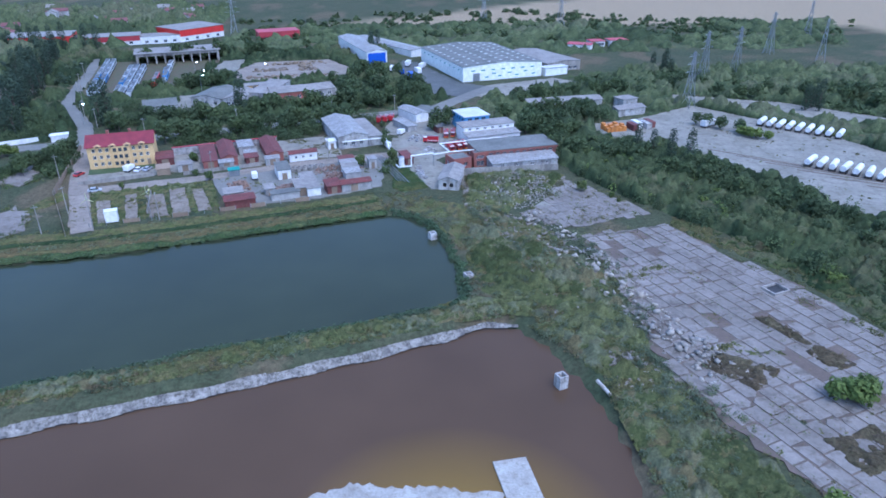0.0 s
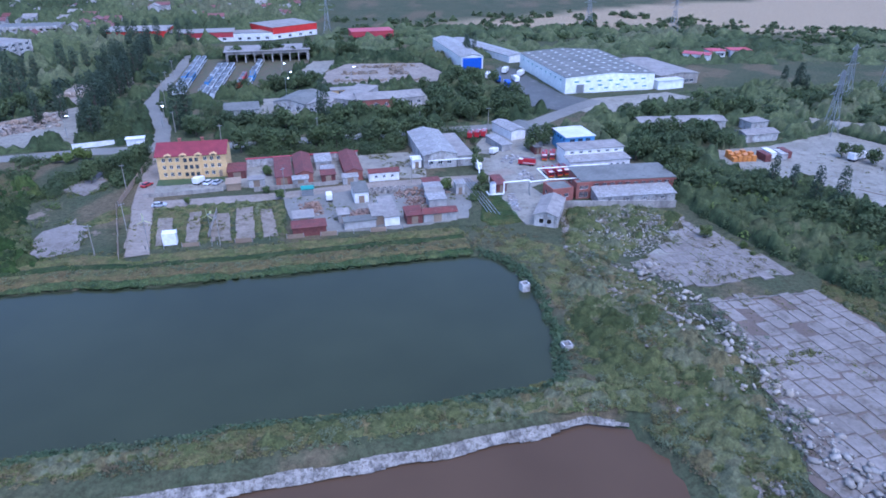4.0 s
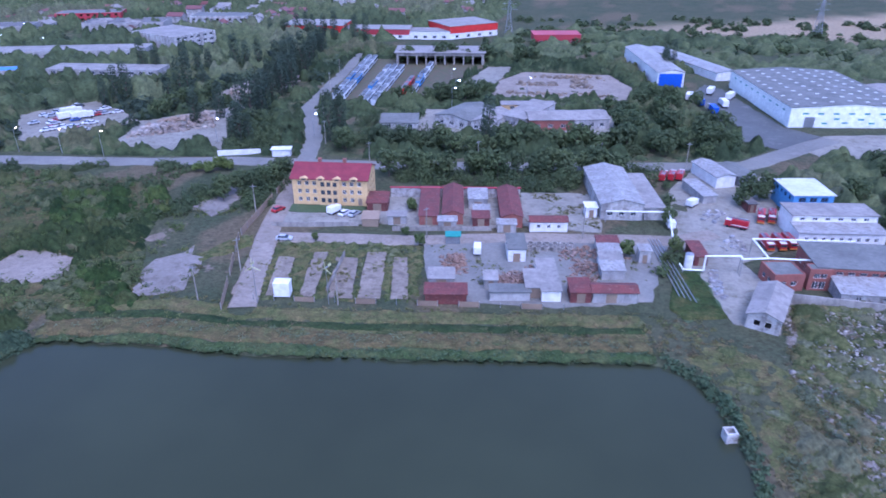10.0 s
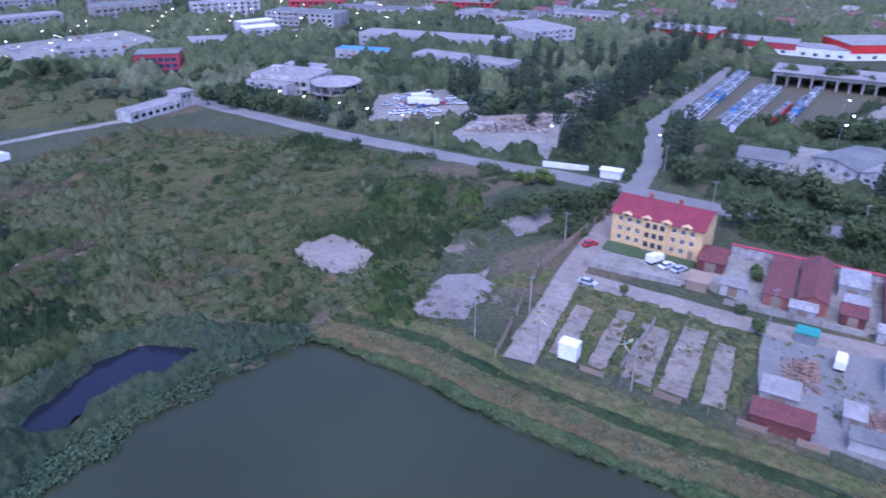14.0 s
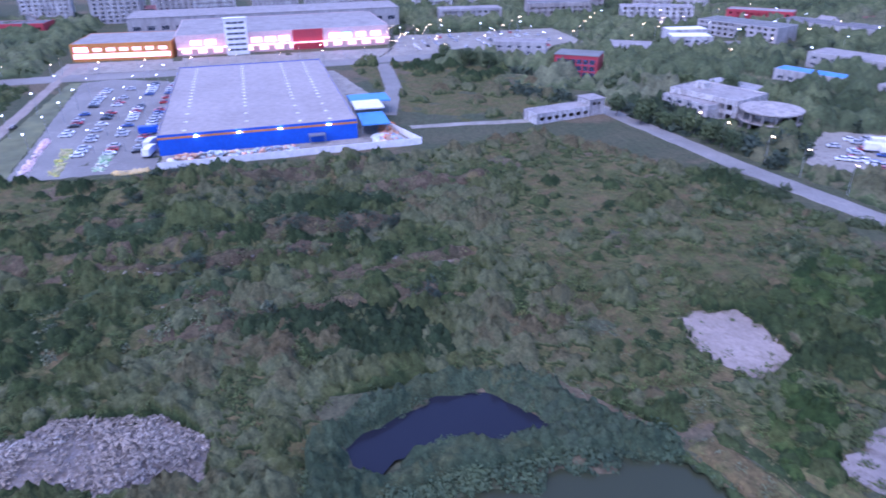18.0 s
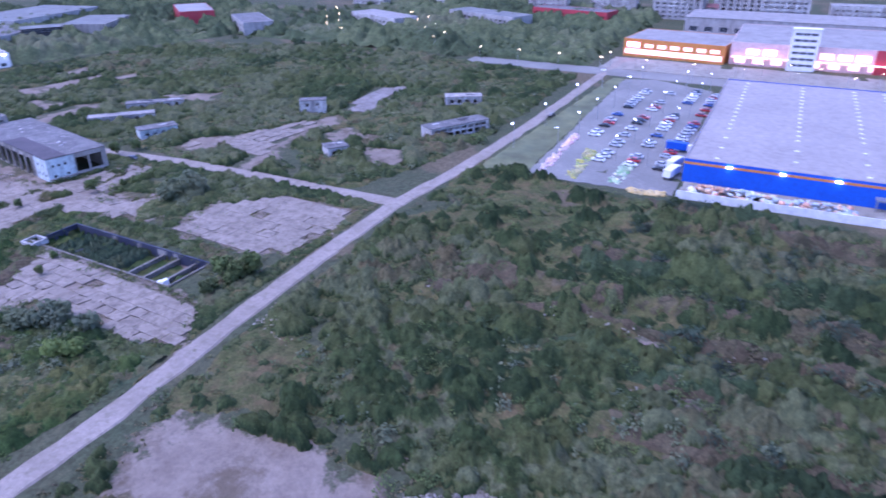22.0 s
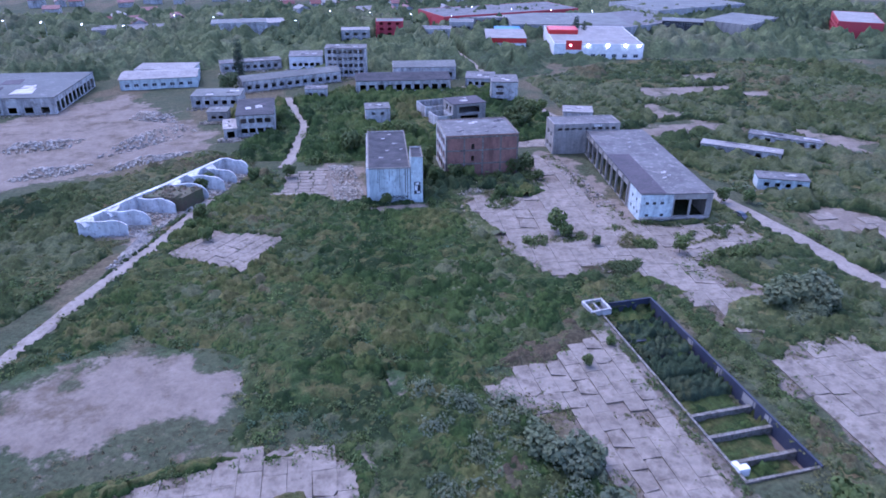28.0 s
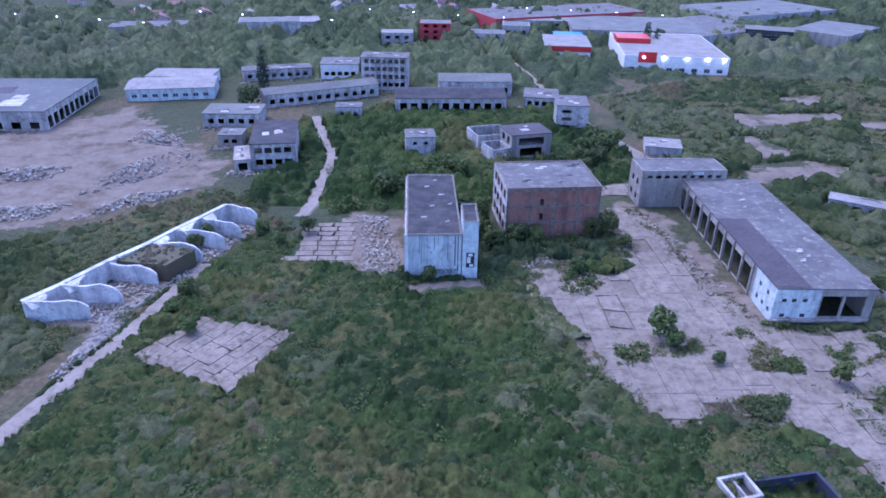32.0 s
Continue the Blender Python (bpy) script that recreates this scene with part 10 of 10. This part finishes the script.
fringe("pad_fringe", PADS, 2.4, 1.0, (0.25, 0.9), (0.5, 1.0), 26, 0.16, "weed", "weeds creeping over old pads", 950)
fringe("pad_fringe_green", PADS, 1.6, 1.6, (0.4, 1.5), (0.7, 1.1), 26, 0.18, "bush", "green bushes at the edges of old pads", 955)
joint_lines("east_joint_dry", [EAST], 108, 330, 2, 9, "dry", "brown grass along the joints of the slab field", 960, (0.15, 0.5))
joint_lines("east_joint_green", [EAST, [q for q in EAST if q[1] < 100], UPPER], 108, 420, 2, 8, "bush", "weeds along the joints of the slab field", 965, (0.15, 0.5))
joint_lines("works_joint_dry", [*SLABBED.values()], 87, 190, 2, 9, "dry", "brown grass along the joints of the yards", 970)
joint_lines("works_joint_green", [*SLABBED.values()], 87, 150, 2, 8, "weed", "weeds along the joints of the yards", 975)
for k, poly in enumerate(([(-102, -65), (-108, -64.5), (-106.5, -58), (-103.8, -49.3), (-100, -49.7), (-100.8, -57.8)], [(-110.5, -75), (-118, -73.6), (-115.8, -66), (-111.3, -66.2)], [(-110, -45.5), (-113.6, -52.5), (-119, -54.3), (-119.3, -51.5), (-115, -46)], [(79, 76), (84, 76), (91, 56), (85, 54)], [(58, 60), (66, 66), (74, 56), (66, 48)], [(70, 36), (82, 40), (84, 30), (72, 26)])):
    undergrowth("slab_grass", poly, 0.4, 0.7, GW if k < 3 else GR, "grass grown over missing slabs", 980 + k, 4, 0.3, "grass", 0.7, 0.3, True, 3.4, bush=[(1.3, (0.4, 1.2), (0.3, 0.9), 0.7, 7)])

# square shaft opening in the slab field, and sunken rails in the yard
ps = place("slab_shaft", 91, 87, 18, 0, "square open shaft with a concrete rim in slabs", "shaft")
part("rim", Geo().box(-2.6, -2.2, 0, 2.6, -1.8, 0.75).box(-2.6, 1.8, 0, 2.6, 2.2, 0.75).box(-2.6, -1.8, 0, -2.2, 1.8, 0.75).box(2.2, -1.8, 0, 2.6, 1.8, 0.75), M["concrete"], ps)
# Dark floor just above ground: its colour stands for the shaft's unlit depth.
part("shaft_floor", Geo().box(-2.2, -1.8, 0.12, 2.2, 1.8, 0.2), M["holeshade"], ps)
for i in range(6):
    g = Geo().box(0, -0.5, 0.02, 34 + 6 * (i % 3), 0.5, 0.045)
    r_ = solo("sunken_rail", g, M["soil"], "dark sunken rail bed across the yard", "rail", "structure")
    r_.matrix_world = pose(126 + i * 7, 196 - i * 9, 0.02, 0, 0, -42 + 2 * i)
lw_root = place("low_wall", 0, 0, 0, 0, "low broken kerb wall across the slab fields", "wall")
rngk = random.Random(5)
for (x0, y0), (x1, y1) in (((19, 113.4), (36, 118.2)), ((36, 118.2), (81, 127.8))):
    L_, hd = span((x0, y0), (x1, y1))
    u = 0.0
    while u < L_ - 1:
        w_ = rngk.uniform(1.4, 3.2)
        if rngk.random() > 0.12:
            ob = part("kerb", Geo().box(0, -0.2, -0.4, w_ - 0.08, 0.2, rngk.uniform(0.12, 0.34)), M["kerb"], lw_root)
            ob.matrix_world = pose(x0 + (x1 - x0) * u / L_, y0 + (y1 - y0) * u / L_, 0, rngk.gauss(0, 3), 0, hd + rngk.gauss(0, 1))
        u += w_

# pipes over the works
pb = place("pipe_bridge", 0, 0, 0, 0, "white insulated pipe bridge across the works track", "pipes")
RUNS = ([(-15, 212, 3.2), (2, 216, 3.2), (2.6, 200, 3.2)],
        [(4.5, 189.6, 0.8), (5.2, 186.8, 0.8), (9.9, 187.6, 0.8), (9.9, 187.7, 4.6), (18, 190, 4.6), (18.2, 188.4, 4.6), (24.2, 190.6, 4.6), (34.0, 192.2, 4.6)],
        [(24.2, 190.6, 4.6), (21.7, 201, 4.6), (35.9, 204, 4.6), (46, 206.2, 4.6)])
for run in RUNS:
    for a, b in zip(run, run[1:]):
        part("pipe", Geo().tube(a, b, 0.22), M["cleanwhite"], pb)
    for x, y, z in run:
        if x != 34.0:
            part("post", Geo().tube((x, y, -0.3), (x, y, z - 0.2), 0.1), M["steel"], pb)
for i in range(4):
    part("ground_pipe", Geo().tube((-3.2 + i * 0.85, 203, 0.4), (4.2 + i * 1.2, 174 - i * 0.6, 0.4), 0.11), M["steel"], pb)
st = place("storage_tank", 6.5, 190, 0, 0, "upright white cylindrical tank beside the pipes", "tank")
part("shell", Geo().tube((0, 0, -0.1), (0, 0, 3.6), 1.0, sides=16), M["white"], st)
part("lid", Geo().tube((0, 0, 3.6), (0, 0, 3.9), 1.02, 0.4, sides=16), M["steel"], st)
rg = place("concrete_ring", 0, 0, 0, 0, "grey concrete ring lying in a row", "ring", "concrete rings in the yard")
bm = bmesh.new()
ring = [bm.verts.new((r * math.cos(k * math.tau / 14), r * math.sin(k * math.tau / 14), z)) for r, z in ((0.9, 0), (0.9, 1.0), (0.72, 1.0), (0.72, 0)) for k in range(14)]
for j in range(4):
    for k in range(14):
        bm.faces.new((ring[14 * j + k], ring[14 * j + (k + 1) % 14], ring[14 * ((j + 1) % 4) + (k + 1) % 14], ring[14 * ((j + 1) % 4) + k]))
bmesh.ops.recalc_face_normals(bm, faces=bm.faces)
me_ = bpy.data.meshes.new("ring_wall")
bm.to_mesh(me_)
bm.free()
me_.materials.append(M["concrete"])
part("ring_wall", me_, None, rg)
for i in range(12):
    m_ = pose(-32.5 + 2.0 * (i % 6), 188.6 + 0.5 * (i % 6) + 2.2 * (i // 6), 0.03)
    if i:
        copy_thing(rg, m_)
    else:
        rg.matrix_world = m_
og = place("formwork_stack", 98.5, 226, 8, 0, "stack of orange steel formwork in the yard", "stack")
for i in range(5):
    for j in range(3):
        part("frame", Geo().box(i * 1.8 - 4, j * 2.4 - 3, 0.03, i * 1.8 - 2.5, j * 2.4 - 1.2, 1.6 + 0.5 * ((i + j) % 3)), M["orange"], og)
for i, (x, y, c_) in enumerate(((107, 226, "rust"), (110, 229, "white"), (113.5, 227.5, "plaster"), (116, 230, "rust"))):
    cr = place("container", x, y, 100, 0, ("rusty brown", "white", "pale grey", "rusty brown")[i] + " shipping container in the yard", "container", "yard containers")
    part("box", Geo().box(-3, -1.2, 0.05, 3, 1.2, 2.6), M[c_], cr)
    part("door", Geo().box(3.003, -1.1, 0.2, 3.05, 1.1, 2.45), M[c_], cr)


# ---- town and fields far away ----
def house(label, wmat, rmat, L, W, h):
    root = place("house", 0, 0, 0, 0, label, "house", "houses of the town")
    g = Geo().box(0, 0, -0.3, L, W, h)
    g.face((0, 0, h), (0, W, h), (0, W / 2, h + 2.2)).face((L, W, h), (L, 0, h), (L, W / 2, h + 2.2))
    part("wall", g, M[wmat], root)
    part("roof", Geo().gable(0, 0, L, W, h + 0.1, 2.2, "x", 0.4), M[rmat], root)
    return root


TOWN = [house("white house with a red tiled roof", "plaster", "townroof", 11, 8, 3.4), house("pale house with a brown roof", "plaster", "rust", 10, 8, 3.6), house("two-storey white house with a grey roof", "plaster", "palefelt", 10, 9, 6.0), house("pale two-storey house with a red roof", "plaster", "townroof", 12, 9, 5.6)]
rngh = random.Random(33)
first_town = set()


def settle(poly, n):
    px, py = [p[0] for p in poly], [p[1] for p in poly]
    k = 0
    for _ in range(n * 8):
        x, y = rngh.uniform(min(px), max(px)), rngh.uniform(min(py), max(py))
        if not bool(inside(np.array([x]), np.array([y]), poly)[0]):
            continue
        i = rngh.randrange(4)
        m_ = pose(x, y, 0, 0, 0, rngh.choice((10, 100, 190, 280)) + rngh.uniform(-8, 8))
        if i in first_town:
            copy_thing(TOWN[i], m_)
        else:
            first_town.add(i)
            TOWN[i].matrix_world = m_
        k += 1
        if k >= n:
            return


settle([(-420, 520), (-140, 540), (-150, 660), (-460, 680)], 52)
settle([(-470, 400), (-240, 480), (-260, 560), (-520, 520)], 34)
settle([(-260, -480), (40, -470), (60, -640), (-300, -640)], 50)
settle([(-620, -120), (-600, 100), (-680, 100), (-690, -140)], 14)
FAR = [
    ((-470, 330), (-420, 352), 22, 9), ((-520, 300), (-500, 345), 16, 12), ((-460, 380), (-400, 405), 20, 8), ((-540, 240), (-535, 285), 16, 14), ((-500, 370), (-470, 400), 14, 10), ((-380, 430), (-330, 450), 24, 7),
    ((-330, 480), (-290, 490), 20, 7), ((-560, 180), (-556, 225), 16, 10), ((-600, 260), (-590, 320), 16, 18), ((-420, 450), (-380, 470), 20, 9), ((-640, 180), (-636, 230), 14, 18), ((-600, 350), (-570, 400), 16, 12),
    ((-640, -70), (-640, -35), 14, 24), ((-650, -25), (-650, 10), 14, 24), ((-600, -150), (-590, -90), 18, 8), ((-560, -200), (-540, -140), 20, 8), ((-520, -260), (-500, -210), 20, 8), ((-470, -330), (-440, -290), 20, 8),
    ((-420, -420), (-380, -395), 30, 8), ((-480, -400), (-450, -360), 24, 10), ((-360, -450), (-290, -425), 50, 7), ((-120, -452), (-88, -452), 16, 9), ((-130, -480), (-100, -478), 20, 5), ((-60, -470), (-20, -470), 18, 5),
    ((-182, -424), (-198, -421), 12, 9), ((-160, -410), (-176, -408), 10, 7), ((-205, -405), (-222, -400), 12, 7), ((-226, -420), (-240, -416), 14, 8), ((-230, -445), (-270, -436), 30, 7), ((-320, -500), (-220, -480), 40, 8), ((-440, -500), (-360, -480), 50, 9),
]
for i, (a, b, d_, hh) in enumerate(FAR):
    L_ = math.dist(a, b)
    ho = {"front": [q for z in np.arange(1.2, hh - 1.4, 3.0) for q in row_holes(L_, max(3, int(L_ / 4.5)), 2.2, float(z), float(z) + 1.5)]}
    building("city_block", a, b, d_, hh, M[("greyplaster", "plaster", "greyplaster", "concrete", "darkred")[i % 5] if hh < 20 else "greyplaster"], M[("greyroof", "palefelt", "ruinroof")[i % 3]], "flat", 0, ho, False, ("pale city block with rows of windows", "plastered factory block with a pale roof", "white hall with rows of windows", "weathered city block with a flat roof", "dull red works block")[i % 5] if hh < 20 else "tall pale apartment block at the city's edge", "building", "far city blocks", parapet=0.3)
bushes("town_trees", [[(-520, 420), (-140, 470), (-130, 660), (-520, 660)], [(-640, 120), (-440, 150), (-420, 460), (-640, 420)], [(-300, -400), (60, -400), (60, -520), (-300, -520)], [(-540, -380), (-440, -60), (-600, -60), (-640, -300)]], 600, (2.0, 4.6), (0.9, 1.3), 9, 0.9, "tree", "trees between the far houses", 500, 0.3, "trees", 30)
bushes("field_hedges", [[(-60, 470), (160, 440), (330, 430), (420, 520), (200, 560), (-60, 540)]], 500, (1.6, 3.6), (0.8, 1.2), 12, 0.9, "tree", "hedges and single trees in the fields", 520, 0.15, "trees", 45)
for i in range(14):
    copy_thing(lw, pose(-450 - 14 * (i % 7), -150 - 22 * (i // 2), 0, 0, 0, 0))
for i in range(26):
    copy_thing(lc if i % 3 else lw, pose(-560 + 31 * (i % 7) + 9 * (i // 7), 290 + 40 * (i // 7), 0, 0, 0, 0))
for i in range(16):
    copy_thing(lc, pose(-330 + 24 * i, -440 - 12 * (i % 4), 0, 0, 0, 0))

for i in range(13):
    copy_thing(lw, pose(-450 - 11 * (i % 7), 130 + 20 * (i // 7) + 3 * (i % 3), 0, 0, 0, 0))
# Invented pale blocks, added to brighten the distance where haze would.
for i in range(16):
    x, y = -620 - 26 * (i % 4), -330 + 42 * i
    L_ = 30 + 5 * (i % 4)
    hh = 14 + 4 * (i % 3)
    building("apartment_block", (x, y), (x - 3, y + L_), 13, hh, M["plaster"], M["palefelt"], "flat", 0, {"front": [q for z in range(1, hh - 2, 3) for q in row_holes(L_, 8, 1.8, z + 0.2, z + 1.6)]}, False, "tall pale apartment block at the city's edge", "building", "far apartment blocks", parapet=0.3)
for poly in [[(o.matrix_world @ Vector(q)).to_2d().to_tuple() for q in ((0, 0, 0), (30, 0, 0), (30, 16, 0), (0, 16, 0))] for o in scene.objects if o.name.startswith(("city_block", "house"))]:
    take(poly, 1.0)
THICKET = (6.0, (2.0, 5.4), (2.2, 5.8), 0.45, 30)
undergrowth("north_thicket", [(-330, 196), (-240, 212), (-170, 226), (-120, 240), (-60, 252), (-10, 262), (26, 276), (44, 300), (16, 330), (10, 400), (30, 440), (-110, 430), (-200, 440), (-330, 330)], 1.1, 0.7, GN, "trees and rank growth between the workshops", 730, 14, 0.2, "woods", 3.0, 0.4, bush=[THICKET, (2.8, (0.9, 2.8), (0.8, 2.4), 0.5, 20)])
undergrowth("east_thicket", [(36, 262), (62, 224), (70, 206), (92, 186), (112, 150), (150, 100), (200, 100), (215, 200), (330, 240), (320, 330), (160, 350), (100, 330), (64, 300)], 1.1, 0.7, GF, "trees and rank growth round the east yards", 735, 14, 0.2, "woods", 3.0, 0.4, bush=[THICKET, (2.8, (0.9, 2.8), (0.8, 2.4), 0.5, 20)])
undergrowth("mall_thicket", [(-436, 100), (-330, 112), (-306, 134), (-306, 190), (-360, 186), (-430, 170)], 1.1, 0.5, GW, "grass and bushes behind the store", 740, 14, 0.2, "grass", 3.0, 0.4, bush=[(6.0, (2.0, 5.0), (2.0, 5.0), 0.35, 26)])
undergrowth("south_woods", [(-300, -335), (-225, -300), (-110, -352), (60, -335), (90, -560), (-560, -560), (-560, -330), (-440, -300)], 2.0, 1.2, GF, "far woods at the southern edge of the city", 700, 15, 0.42, "woods", 8.0, 0.14, bush=[(7.5, (3.0, 7.5), (3.5, 8.5), 0.85, 40), (4.0, (1.4, 4.0), (1.5, 4.0), 0.8, 30)])
undergrowth("south_east_woods", [(-30, -240), (60, -230), (90, -470), (-60, -345), (0, -320)], 1.7, 1.2, GF, "young wood beyond the sandy yard", 705, 13, 0.34, "woods", 6.0, 0.16, bush=[(6.5, (2.6, 6.5), (3.0, 7.5), 0.95, 30)])
undergrowth("west_woods", [(-440, -55), (-440, -300), (-690, -300), (-690, -60), (-560, -60)], 2.2, 1.2, GF, "far woods west of the works", 710, 15, 0.40, "woods", 8.0, 0.14, bush=[(7.5, (3.0, 7.5), (3.5, 8.0), 0.85, 45), (4.0, (1.4, 4.0), (1.5, 4.0), 0.8, 30)])
undergrowth("city_woods", [(-690, 140), (-540, 160), (-440, 130), (-320, 200), (-200, 300), (-190, 440), (-120, 520), (-120, 690), (-690, 690)], 2.2, 1.2, GF, "trees between the far city blocks", 715, 14, 0.45, "woods", 8.0, 0.12, bush=[(7.5, (3.0, 7.5), (4.0, 9.5), 0.75, 40)])
undergrowth("field_woods", [(-110, 420), (20, 400), (330, 400), (400, 520), (-100, 540)], 2.4, 1.2, GF, "hedges and thickets in the far fields", 720, 14, 0.55, "woods", 8.0, 0.12, bush=[(7.0, (2.6, 7.0), (2.5, 6.0), 0.45, 45)])
